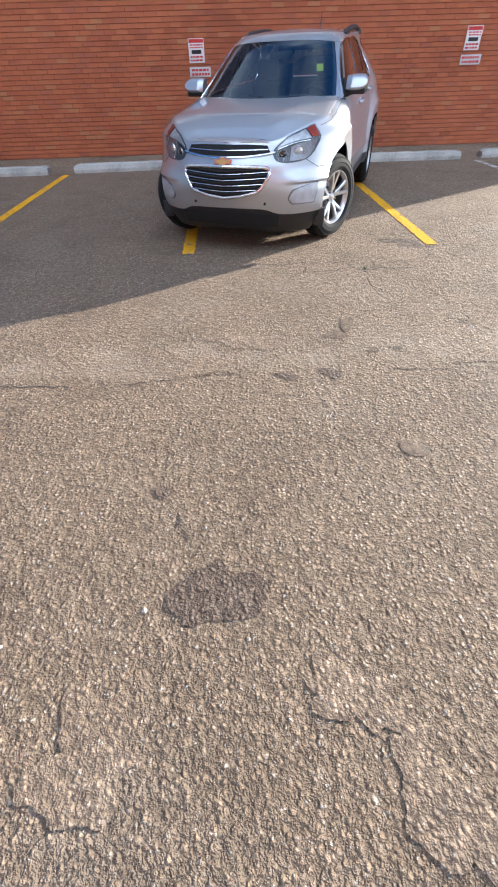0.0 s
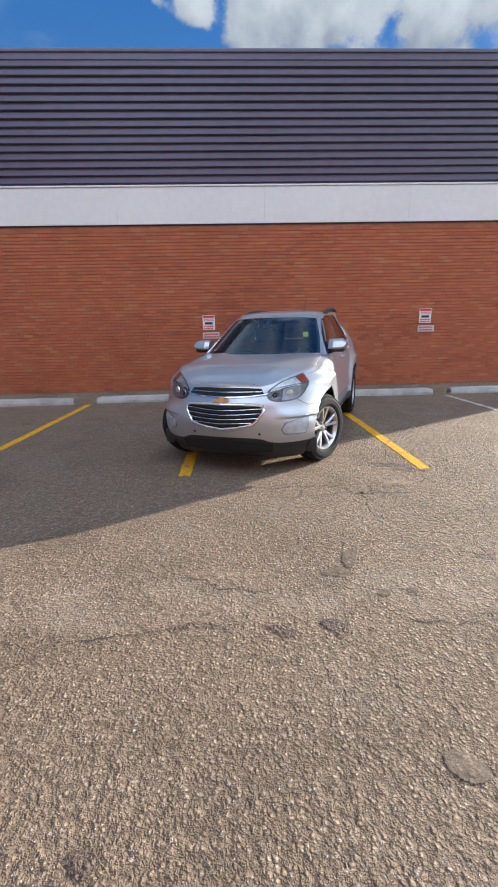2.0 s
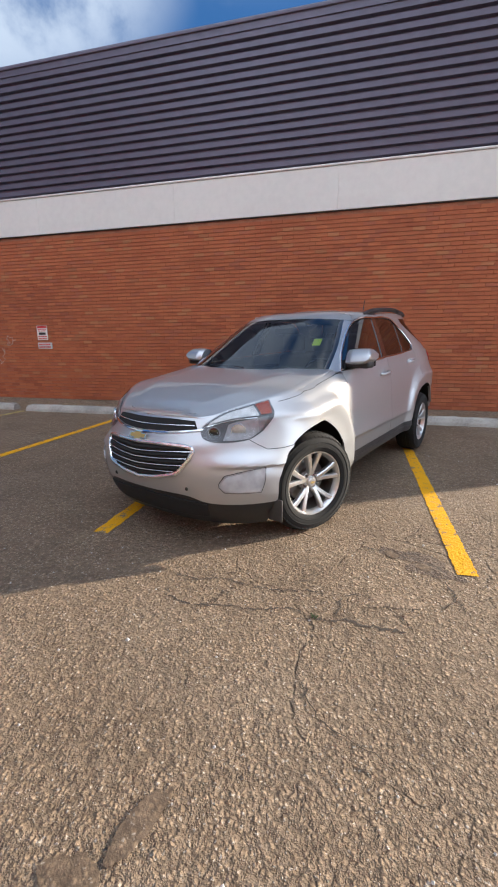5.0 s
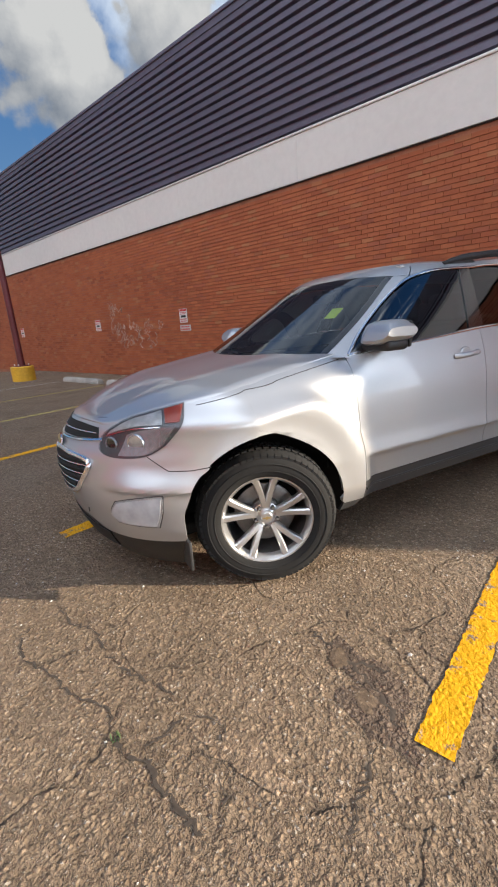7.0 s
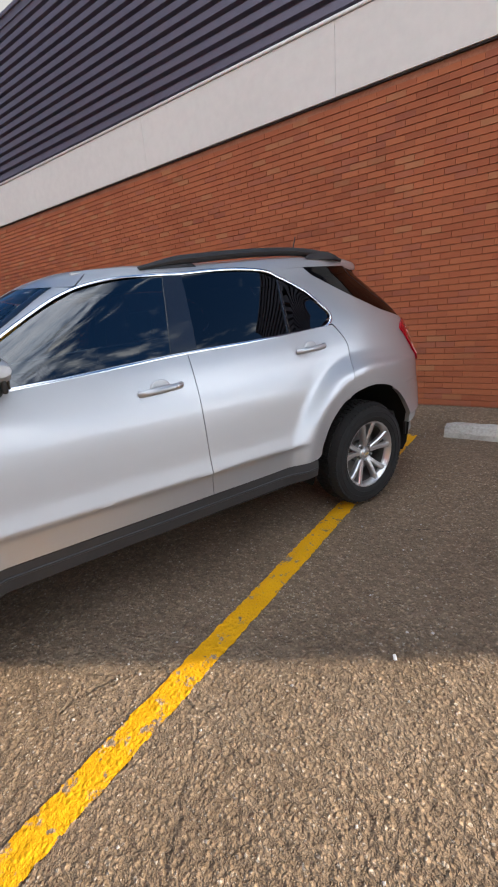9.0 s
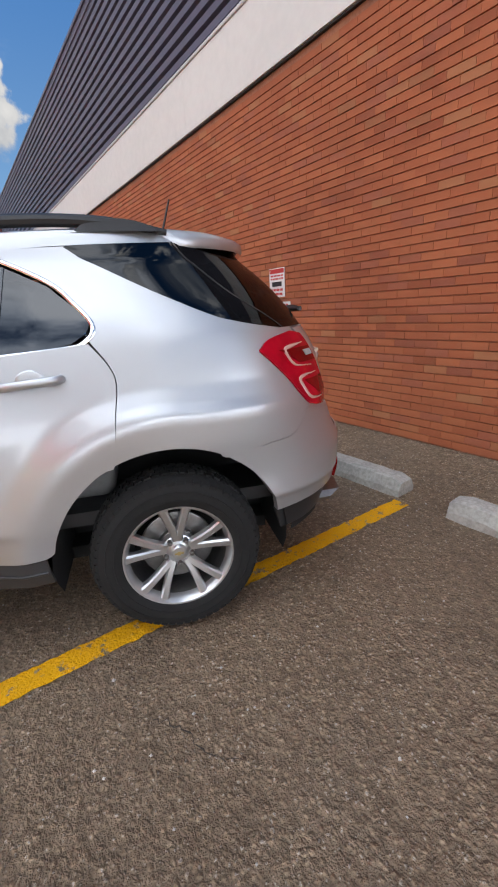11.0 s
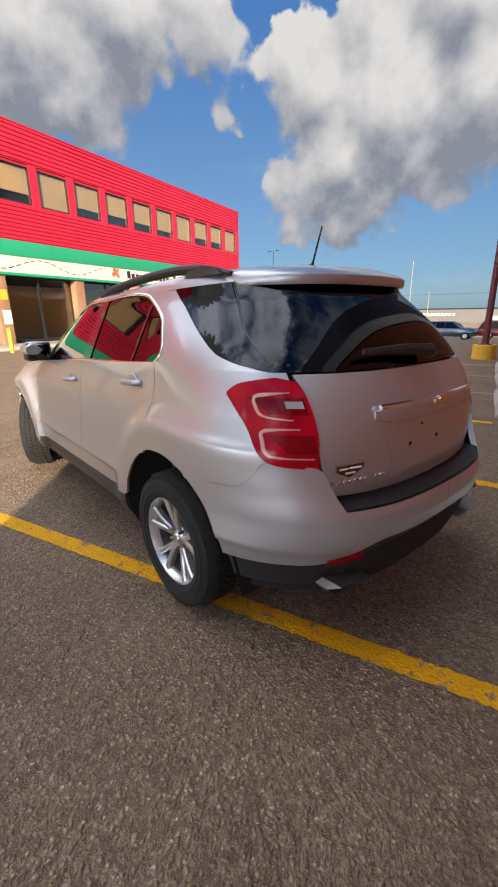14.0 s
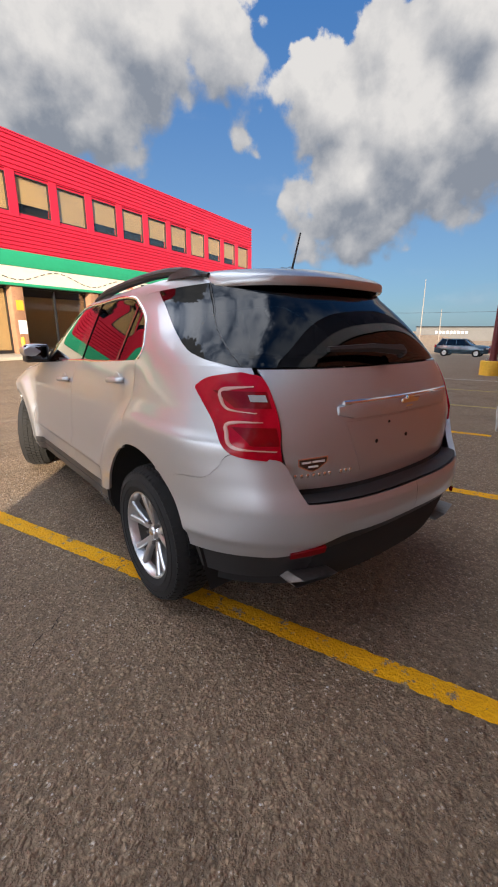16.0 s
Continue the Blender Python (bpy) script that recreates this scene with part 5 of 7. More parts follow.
    panel("rear_window", car, GLASS_REAR, "up", (B((0.687, 1.246), (0.4, 1.246), (0, 1.246)), B((0.547, 1.570), (0.3, 1.573), (0, 1.576)), B((0.687, 1.246), (0.652, 1.40), (0.547, 1.570)), B((0, 1.247), (0, 1.576))),
          "dark tinted rear window", both=True, nu=18, nv=12, rim=0.0)
    strips("window_seam", car, BLACK, "up", [B((0.688, 1.248), (0.653, 1.40), (0.548, 1.572))], 0.006, 0.001, n=20)
    # roof
    bm = bmesh.new()
    grid = []
    nx = 26
    for k in range(61):
        s = 0.005 + 2.99 * k / 60
        e = upper(s, 1.597)
        f = min(1, max(0, (e.y + 0.27) / 0.35)) * min(1, max(0, (1.90 - e.y) / 0.35)) ** 0.6
        row = []
        for i in range(nx + 1):
            q = -1 + 2 * i / nx
            row.append(bm.verts.new((e.x * q, e.y, e.z + 0.046 * f * (1 - q * q) ** 0.7)))
        grid.append(row)
    for one, two in zip(grid, grid[1:]):
        for i in range(nx):
            bm.faces.new((one[i], one[i + 1], two[i + 1], two[i]))
    for flip in (1, -1):
        patch(bm, upper, upper_s, F((0, 1.534), (0.3, 1.532), (0.535, 1.52)) + Y((-0.22, 1.517)), F((0, 1.597), (0.3, 1.597), (0.50, 1.597)) + Y((-0.12, 1.597)), F((0, 1.534), (0, 1.597)), Y((-0.22, 1.517), (-0.12, 1.597)), nu=20, nv=4, flip=flip, rim=0)
        patch(bm, upper, upper_s, Y((1.62, 1.570)) + B((0.53, 1.570), (0, 1.578)), Y((1.66, 1.597)) + B((0.52, 1.597), (0, 1.597)), Y((1.62, 1.570), (1.66, 1.597)), B((0, 1.578), (0, 1.597)), nu=16, nv=2, flip=flip, rim=0)
    bmesh.ops.remove_doubles(bm, verts=bm.verts, dist=0.002)
    part("roof", bm, PAINT, car, "silver roof panel", angle=50)
    # spoiler: lies on the roof's rear edge and overhangs the glass
    bm = bmesh.new()
    rows = []
    for i in range(37):
        q = -1 + 2 * i / 36
        x = 0.545 * q
        g = upper(upper_s("r", abs(x), 1.568), 1.568).y
        end = min(1, (1 - abs(q)) / 0.10) ** 0.5
        arc = (1 - min(1, x * x / 0.36)) ** 0.7
        out = 0.012 + 0.036 * end
        rows.append([bm.verts.new((x, yy, zz)) for yy, zz in ((g - 0.34, 1.642 + 0.040 * arc), (g - 0.20, 1.645 + 0.038 * arc), (g - 0.06, 1.640 + 0.024 * arc), (g + out - 0.018, 1.626 + 0.008 * arc),
                                                             (g + out, 1.616 + 0.004 * arc), (g + out + 0.001, 1.592), (g + out - 0.008, 1.580), (g + 0.006, 1.577), (g - 0.02, 1.577))])
    for one, two in zip(rows, rows[1:]):
        for k in range(8):
            bm.faces.new((one[k], two[k], two[k + 1], one[k + 1])).material_index = int(k > 5)
    bm.faces.new(rows[0])
    bm.faces.new(rows[-1][::-1])
    part("spoiler", bm, [PAINT, GLOSS_BLACK], car, "silver roof spoiler over the rear window", angle=45)
    # roof rails
    for flip in (1, -1):
        bm = bmesh.new()
        pts = [(0.575, 0.10, 1.588), (0.573, 0.20, 1.608), (0.571, 0.34, 1.626), (0.565, 0.65, 1.638), (0.56, 1.00, 1.637), (0.555, 1.22, 1.628), (0.55, 1.40, 1.610), (0.545, 1.54, 1.586)]
        path = resampled(pts, 44)
        tube(bm, [(p[0] * flip, p[1], p[2] + roof_rise(p[1], 1.6)) for p in path], [0.012 + 0.013 * min(1, min(k, 44 - k) / 7) for k in range(45)], 10, True, 0.95)
        rail = part("roof_rail", bm, BLACK, car, "black roof rail")
        for y0, y1 in ((0.14, 0.42), (1.18, 1.50)):
            bm = bmesh.new()
            foot = []
            for k in range(9):
                f = k / 8
                y = y0 + (y1 - y0) * f
                rise = 0.048 * math.sin(math.pi * f) ** 0.6
                foot.append([bm.verts.new(((0.56 + dx) * flip, y, 1.586 + dz + roof_rise(y, 1.6))) for dx, dz in ((-0.022, 0.0), (-0.016, rise), (0.016, rise), (0.024, 0.0))])
            for one, two in zip(foot, foot[1:]):
                for k in range(3):
                    bm.faces.new((one[k], one[k + 1], two[k + 1], two[k]))
            part("rail_foot", bm, BLACK, rail)
    bm = bmesh.new()
    lathe(bm, [(0.0, 0), (0.03, 0), (0.026, 0.012), (0.010, 0.02), (0.006, 0.03), (0.004, 0.20), (0.0, 0.20)], 12, "Z")
    ob = part("antenna", bm, BLACK, car, "short black whip antenna")
    ob.matrix_basis = pose(0.02, 1.55, 1.685, -18, 0, 0)
    # rear wiper
    bm = bmesh.new()
    tube(bm, [(0.40, 2.165, 1.315), (0.15, 2.205, 1.318), (-0.02, 2.225, 1.305)], [0.012, 0.020, 0.026], 6)
    tube(bm, [(-0.02, 2.21, 1.29), (-0.02, 2.235, 1.31)], 0.028, 10)
    part("rear_wiper", bm, BLACK, car)


def build_lights(car):
    for flip in (1, -1):
        lamp = bmesh.new()
        low = F((0.398, 0.785), (0.43, 0.745), (0.52, 0.726)) + Y((-1.965, 0.740), (-1.88, 0.790))
        top = F((0.398, 0.815), (0.43, 0.852), (0.50, 0.902)) + Y((-1.833, 0.945), (-1.757, 0.966))
        edges = (low, top, F((0.398, 0.785), (0.398, 0.815)), Y((-1.88, 0.790), (-1.80, 0.885), (-1.757, 0.966)))
        patch(lamp, lower, lower_s, *edges, nu=18, nv=12, lift=0.002, flip=flip)
        head = part("headlamp", lamp, LAMP_DARK, car, "headlamp with grey reflectors under a clear lens")
        bm = bmesh.new()
        patch(bm, lower, lower_s, F((0.530, 0.738), (0.57, 0.738)) + Y((-1.955, 0.750), (-1.885, 0.797)), F((0.530, 0.828), (0.57, 0.846)) + Y((-1.875, 0.868), (-1.830, 0.876)), F((0.530, 0.738), (0.530, 0.828)), Y((-1.885, 0.797), (-1.830, 0.876)), nu=12, nv=6, lift=0.004, flip=flip, rim=0.002)
        part("reflector", bm, LAMP_BACK, head, "bright inner reflector")
        for x, z, r, glass, ring, said in ((0.470, 0.783, 0.036, GLOSS_BLACK, LAMP_BACK, "dark glass projector lens"), (0.588, 0.793, 0.046, LAMP_PALE, SATIN, "pale round reflector bowl")):
            bm = bmesh.new()
            lathe(bm, [(r * 0.86, 0.001), (r * 0.92, 0.004), (r * 0.98, 0.0045), (r * 1.02, 0.002), (r * 1.05, -0.006)], 28, "Z")
            p = lower(lower_s("f", x, z), z)
            q = lower(lower_s("f", x + 0.01, z), z)
            nrm = Vector((q.y - p.y, -(q.x - p.x), 0)).normalized()
            nrm = -nrm if nrm.y > 0 else nrm
            ob = part("lamp_ring", bm, ring, head, "bright ring round a lamp")
            ob.matrix_basis = look((p.x * flip + 0.006 * nrm.x * flip, p.y + 0.006 * nrm.y, p.z), (p.x * flip - nrm.x * flip, p.y - nrm.y, p.z))
            bm = bmesh.new()
            lathe(bm, [(0.0, 0.0045), (r * 0.35, 0.004), (r * 0.60, 0.003), (r * 0.88, -0.001)], 24, "Z")
            eye = part("lamp_bowl", bm, glass, head, said)
            eye.matrix_basis = ob.matrix_basis.copy()
        bm = bmesh.new()
        patch(bm, lower, lower_s, F((0.425, 0.822), (0.49, 0.848), (0.57, 0.868)) + Y((-1.872, 0.878)), F((0.432, 0.846), (0.50, 0.893), (0.57, 0.918)) + Y((-1.852, 0.934)), F((0.425, 0.822), (0.435, 0.842)), Y((-1.872, 0.878), (-1.852, 0.934)), nu=14, nv=4, lift=0.006, flip=flip, rim=0.004)
        strip = bmesh.new()
        ribbon(strip, lower, lower_s, F((0.425, 0.815), (0.49, 0.838), (0.56, 0.856)) + Y((-1.885, 0.868)), 0.007, 0.008, flip, 20)
        part("chrome_strip", strip, CHROME, head, "thin chrome strip")
        part("light_bar", bm, LAMP_PALE, head, "pale upper reflector")
        bm = bmesh.new()
        patch(bm, lower, lower_s, Y((-1.860, 0.884), (-1.810, 0.890)), Y((-1.840, 0.938), (-1.766, 0.959)), Y((-1.860, 0.884), (-1.840, 0.938)), Y((-1.810, 0.890), (-1.766, 0.959)), nu=5, nv=4, lift=0.007, flip=flip, rim=0.004)
        part("side_marker", bm, AMBER_LENS, head, "orange side marker")
        bm = bmesh.new()
        patch(bm, lower, lower_s, *edges, nu=18, nv=12, lift=0.011, flip=flip, rim=0.009)
        part("lens", bm, GLASS_LENS, head, "clear plastic lens")
        # fog lamp
        def fog_edges(i):
            return (F((0.578 + i, 0.430 + i), (0.64, 0.426 + i)) + Y((-1.968 - i, 0.426 + i)), F((0.580 + i, 0.534 - i * 0.7), (0.66, 0.556 - i)) + Y((-1.937 - i, 0.577 - i)), F((0.578 + i, 0.430 + i), (0.548 + i, 0.475), (0.580 + i, 0.534 - i * 0.7)), Y((-1.968 - i, 0.426 + i), (-1.950 - i, 0.50), (-1.937 - i, 0.577 - i)))
        bm = bmesh.new()
        patch(bm, lower, lower_s, *fog_edges(-0.005), nu=10, nv=6, lift=0.002, flip=flip)
        fog = part("fog_lamp", bm, LAMP_DARK, car, "grey rimmed fog lamp")
        bm = bmesh.new()
        patch(bm, lower, lower_s, *fog_edges(0.0), nu=10, nv=6, lift=0.006, flip=flip)
        part("rim", bm, LAMP_BACK, fog, "grey rim")
        bm = bmesh.new()
        patch(bm, lower, lower_s, *fog_edges(0.007), nu=10, nv=6, lift=0.009, flip=flip, rim=0.004)
        part("lens", bm, FOG_LENS, fog, "frosted grey lens")
        # tail lamp
        bm = bmesh.new()
        edges = (Y((1.835, 1.160), (1.948, 1.048), (2.042, 0.935)) + B((0.715, 0.907), (0.646, 0.900)), Y((1.835, 1.170), (1.88, 1.203), (1.98, 1.224)) + B((0.69, 1.222), (0.652, 1.210)), Y((1.835, 1.160), (1.835, 1.170)), B((0.646, 0.900), (0.645, 1.0), (0.644, 1.16), (0.652, 1.210)))
        patch(bm, lower, lower_s, *edges, nu=24, nv=14, lift=0.012, flip=flip, rim=0.03)
        tail = part("tail_lamp", bm, RED_LENS, car, "red tail lamp with pale light tubes")
        for row in (B((0.690, 1.174)) + Y((2.05, 1.174), (1.995, 1.168), (1.952, 1.158), (1.955, 1.135), (1.992, 1.092)) + B((0.715, 1.080), (0.700, 1.079)),
                    B((0.690, 1.046), (0.71, 1.045)) + Y((2.045, 1.044), (2.008, 1.034), (2.015, 1.008), (2.055, 0.955)) + B((0.70, 0.943), (0.665, 0.941))):
            bm = bmesh.new()
            ribbon(bm, lower, lower_s, row, 0.0065, 0.0145, flip, 40, swell=2.6)
            part("light_tube", bm, CLEAR_TUBE, tail, "pale C-shaped light tube")
        for z0, z1, wide in ((1.096, 1.156, 0.752), (0.960, 1.026, 0.745)):
            bm = bmesh.new()
            patch(bm, lower, lower_s, B((wide, z0), (0.655, z0)), B((wide + 0.03, z1), (0.655, z1)), B((wide, z0), (wide + 0.03, z1)), B((0.655, z0), (0.655, z1)), nu=6, nv=4, lift=0.0145, flip=flip, rim=0.004)
            part("red_reflector", bm, RED_DEEP, tail, "deep red inner reflector")
        bm = bmesh.new()
        patch(bm, lower, lower_s, B((0.708, 1.119), (0.662, 1.119)), B((0.708, 1.143), (0.662, 1.143)), B((0.708, 1.119), (0.708, 1.143)), B((0.662, 1.119), (0.662, 1.143)), nu=4, nv=3, lift=0.017, flip=flip, rim=0.01)
        part("reverse_light", bm, CLEAR_LENS, tail, "pale reverse light")
        bm = bmesh.new()
        patch(bm, lower, lower_s, B((0.65, 0.508), (0.525, 0.528)), B((0.65, 0.528), (0.525, 0.556)), B((0.65, 0.508), (0.65, 0.528)), B((0.525, 0.528), (0.525, 0.556)), nu=6, nv=2, lift=0.004, flip=flip)
        part("rear_reflector", bm, RED_DEEP, car, "narrow red reflector")


def build_nose(car):
    def on_nose(x, z, out=0.0):
        p = lower(lower_s("f", abs(x), z), z)
        return Vector((x, p.y - out, z))

    # main grille: chrome frame, black mesh behind, bright slats
    half = [(0.0, 0.718), (0.20, 0.716), (0.34, 0.707), (0.382, 0.696), (0.391, 0.675), (0.378, 0.632), (0.318, 0.550), (0.285, 0.532), (0.15, 0.502), (0.0, 0.484)]
    g = panel("grille", car, DARK, "low", (F((0, 0.484), (0.15, 0.502), (0.285, 0.532), (0.318, 0.550)), F((0, 0.718), (0.20, 0.716), (0.34, 0.707), (0.382, 0.696)), F((0, 0.484), (0, 0.718)), F((0.318, 0.550), (0.378, 0.632), (0.391, 0.675), (0.382, 0.696))),
              "black grille with bright slats", both=True, nu=16, nv=10, lift=0.004, round_it=False)
    outline = half + [(-x, z) for x, z in half[-2:0:-1]]
    bm = bmesh.new()
    pts = resampled([on_nose(x, z, 0.008) for x, z in outline + [outline[0]]], 120, False)
    tube(bm, [tuple(p) for p in pts], 0.0145, 8, True, 1.0)
    part("frame", bm, SATIN, g, "chrome grille frame")
    for z, w in ((0.676, 0.380), (0.634, 0.370), (0.592, 0.338), (0.550, 0.285)):
        bm = bmesh.new()
        tube(bm, [tuple(on_nose(-w + 2 * w * k / 24, z - 0.014 * (1 - abs(-1 + 2 * k / 24)), 0.010)) for k in range(25)], 0.0034, 6)
        part("slat", bm, SATIN, g, "bright slat")
    for z, w in ((0.697, 0.37), (0.655, 0.37), (0.613, 0.35), (0.571, 0.31), (0.529, 0.24)):
        bm = bmesh.new()
        tube(bm, [tuple(on_nose(-w + 2 * w * i / 24, z - 0.014 * (1 - abs(-1 + 2 * i / 24)), 0.007)) for i in range(25)], 0.009, 6)
        part("slat", bm, DARK, g, "black slat")
    u = panel("upper_grille", car, DARK, "low", (F((0, 0.786), (0.2, 0.788), (0.375, 0.802)), F((0, 0.860), (0.2, 0.858), (0.345, 0.848)), F((0, 0.786), (0, 0.860)), F((0.375, 0.802), (0.345, 0.848))), "narrow black upper grille", both=True, nu=12, nv=5, lift=0.004, round_it=False)
    bm = bmesh.new()
    tube(bm, [tuple(on_nose(-0.355 + 0.71 * k / 24, 0.824, 0.007)) for k in range(25)], 0.004, 6)
    part("slat", bm, SATIN, u, "bright slat")
    bm = bmesh.new()
    tube(bm, [tuple(on_nose(-0.41 + 0.82 * k / 24, 0.777 + 0.024 * abs(-1 + 2 * k / 24) ** 2.5, 0.006)) for k in range(25)], 0.008, 6)
    part("slat", bm, CHROME, u, "chrome lower bar")
    panel("lower_intake", car, DARK, "low", (F((0, 0.255), (0.3, 0.250), (0.45, 0.245)), F((0, 0.376), (0.3, 0.360), (0.47, 0.340)), F((0, 0.255), (0, 0.376)), F((0.45, 0.245), (0.47, 0.340))), "wide black lower air intake", both=True, nu=14, nv=4, lift=0.003)
    for x in (-0.30, 0.355):
        bm = bmesh.new()
        lathe(bm, [(0.0, 0.004), (0.012, 0.004), (0.013, 0.0)], 10, "Z")
        ob = part("tow_cover", bm, BLACK, car, "small dark hole")
        p = on_nose(x, 0.440)
        ob.matrix_basis = look(p, p + Vector((x * 0.3, 1, 0)))


def emblem(parent, m, size):
    """A plain gold cross bar in a bright edge."""
    w, h, t, k = size, size * 0.36, size * 0.30, size * 0.10
    shape = [(-w / 2, -h * 0.26), (-t / 2 - k * 0.4, -h * 0.26), (-t / 2 - k * 0.6, -h / 2), (t / 2 - k * 0.2, -h / 2), (t / 2, -h * 0.26), (w / 2 - k, -h * 0.26), (w / 2, h * 0.26), (t / 2 + k * 0.4, h * 0.26), (t / 2 + k * 0.6, h / 2), (-t / 2 + k * 0.2, h / 2), (-t / 2, h * 0.26), (-w / 2 + k, h * 0.26)]
    bm = bmesh.new()
    prism(bm, shape, 0.010, m)
    e = part("emblem", bm, CHROME, parent, "gold emblem in a chrome edge", False)
    bm = bmesh.new()
    prism(bm, [(x * 0.90, y * 0.80) for x, y in shape], 0.0025, m @ Matrix.Translation((0, 0, 0.010)))
    part("inlay", bm, GOLD, e, "gold inlay", False)


def build_wheel(car, x_face, y, steer, flip):
    """Tyre, rim and hub; built facing +x."""
    root = new("wheel")
    root.parent = car
    root.matrix_basis = pose(x_face * flip, y, HUB_Z, 0, 0, steer if flip > 0 else 180 + steer)
    half = 0.112
    bm = bmesh.new()
    prof = [(0.222, -half + 0.015), (0.235, -half), (0.275, -half - 0.008), (0.315, -half - 0.002), (0.340, -half + 0.018), (0.350, -half + 0.035), (0.3525, 0), (0.350, half - 0.035), (0.340, half - 0.018), (0.315, half + 0.002), (0.275, half + 0.008), (0.235, half), (0.222, half - 0.015)]
    lathe(bm, [(r, h - 0.055) for r, h in prof], 72, "X")
    tyre = part("tyre", bm, RUBBER, root, "black tyre with worn blocky tread", angle=40)
    bm = bmesh.new()
    for k in range(62):
        a = 2 * math.pi * k / 62
        for row, (x0, x1, turn) in enumerate(((-0.108, -0.062, 0.0), (-0.056, -0.022, 0.5), (-0.017, 0.017, 0.0), (0.022, 0.056, 0.5), (0.062, 0.108, 0.0))):
            m = Matrix.Rotation(a + turn * 2 * math.pi / 62, 4, "X")
            edge = 0.010 if row in (0, 4) else 0.0
            verts = box(bm, (x0 - 0.055, -0.0135, 0.338 - edge * 0.5), (x1 - 0.055, 0.0135, 0.3600 - edge * 0.5), 0.0, m)
            if row in (0, 4):
                for v in verts:
                    local = m.inverted() @ v.co
                    if (row == 0 and local.x < -0.16) or (row == 4 and local.x > 0.05):
                        local.z -= 0.020
                        v.co = m @ local
    part("tread", bm, RUBBER, tyre, "worn tread blocks")["kind"] = "stuff"
    for r in (0.262, 0.296):
        bm = bmesh.new()
        lathe(bm, [(r - 0.003, 0.0615), (r - 0.0015, 0.0655), (r + 0.0015, 0.0655), (r + 0.003, 0.0615)], 72, "X")
        part("sidewall_ring", bm, RUBBER, tyre)
    bm = bmesh.new()
    lathe(bm, [(0.204, 0.006), (0.206, 0.018), (0.214, 0.035), (0.223, 0.050), (0.230, 0.051), (0.232, 0.045), (0.226, 0.038)], 72, "X")
    rim = part("rim", bm, ALLOY, root, "silver alloy rim")
    bm = bmesh.new()
    lathe(bm, [(0.190, -0.15), (0.206, -0.10), (0.203, -0.06), (0.206, 0.008)], 72, "X")
    part("barrel", bm, DISC, root, "dull inner barrel of the rim")
    bm = bmesh.new()
    lathe(bm, [(0.0, -0.075), (0.155, -0.075), (0.157, -0.07), (0.157, -0.058), (0.150, -0.055), (0.085, -0.055), (0.08, -0.04), (0.0, -0.04)], 48, "X")
    part("brake_disc", bm, DISC, root, "dull steel brake disc")
    bm = bmesh.new()
    lathe(bm, [(0.0, -0.149), (0.2, -0.149)], 32, "X")
    part("back_plate", bm, DARK, root)
    for k in range(5):
        a = 72 * k + 90
        for side in (-1, 1):
            bm = bmesh.new()
            rows = []
            for f in np.linspace(0, 1, 9):
                r = 0.050 + 0.172 * f
                off = (6.0 + 7.5 * f**0.8) * side
                ang = radians(a + off)
                wide = 0.0152 + 0.0010 * (1 - f) + 0.005 * f**5
                depth = 0.030 - 0.022 * (1 - f) ** 1.5 + 0.012 * f
                c, s = math.cos(ang), math.sin(ang)
                ring = []
                for q, h in ((-1.0, -0.035), (-1.0, -0.008), (-0.62, 0.0), (0.62, 0.0), (1.0, -0.008), (1.0, -0.035)):
                    py, pz = r * c - q * wide * s, r * s + q * wide * c
                    ring.append(bm.verts.new((depth + h, py, pz)))
                rows.append(ring)
            for one, two in zip(rows, rows[1:]):
                for i in range(5):
                    bm.faces.new((one[i], one[i + 1], two[i + 1], two[i]))
            bm.faces.new(rows[0])
            bm.faces.new(rows[-1][::-1])
            part("spoke", bm, ALLOY, rim)
    bm = bmesh.new()
    lathe(bm, [(0.0, 0.022), (0.026, 0.021), (0.031, 0.016), (0.035, 0.006), (0.046, -0.001), (0.070, -0.010), (0.074, -0.04)], 40, "X")
    part("hub", bm, ALLOY, rim)
    for k in range(5):
        a = radians(72 * k + 54)
        bm = bmesh.new()
        lathe(bm, [(0.0, 0.020), (0.008, 0.019), (0.0105, 0.014), (0.0105, -0.01)], 6, "X")
        ob = part("lug_nut", bm, DISC, rim, "dark lug nut")
        ob.location = (0.0, 0.057 * math.cos(a), 0.057 * math.sin(a))
    bm = bmesh.new()
    prism(bm, [(-0.020, -0.004), (-0.006, -0.004), (-0.007, -0.008), (0.005, -0.008), (0.006, -0.004), (0.017, -0.004), (0.020, 0.004), (0.006, 0.004), (0.007, 0.008), (-0.005, 0.008), (-0.006, 0.004), (-0.017, 0.004)], 0.002, pose(0.022, 0, 0, 90, 0, 90))
    part("cap_emblem", bm, GOLD, rim, "gold hub emblem", False)


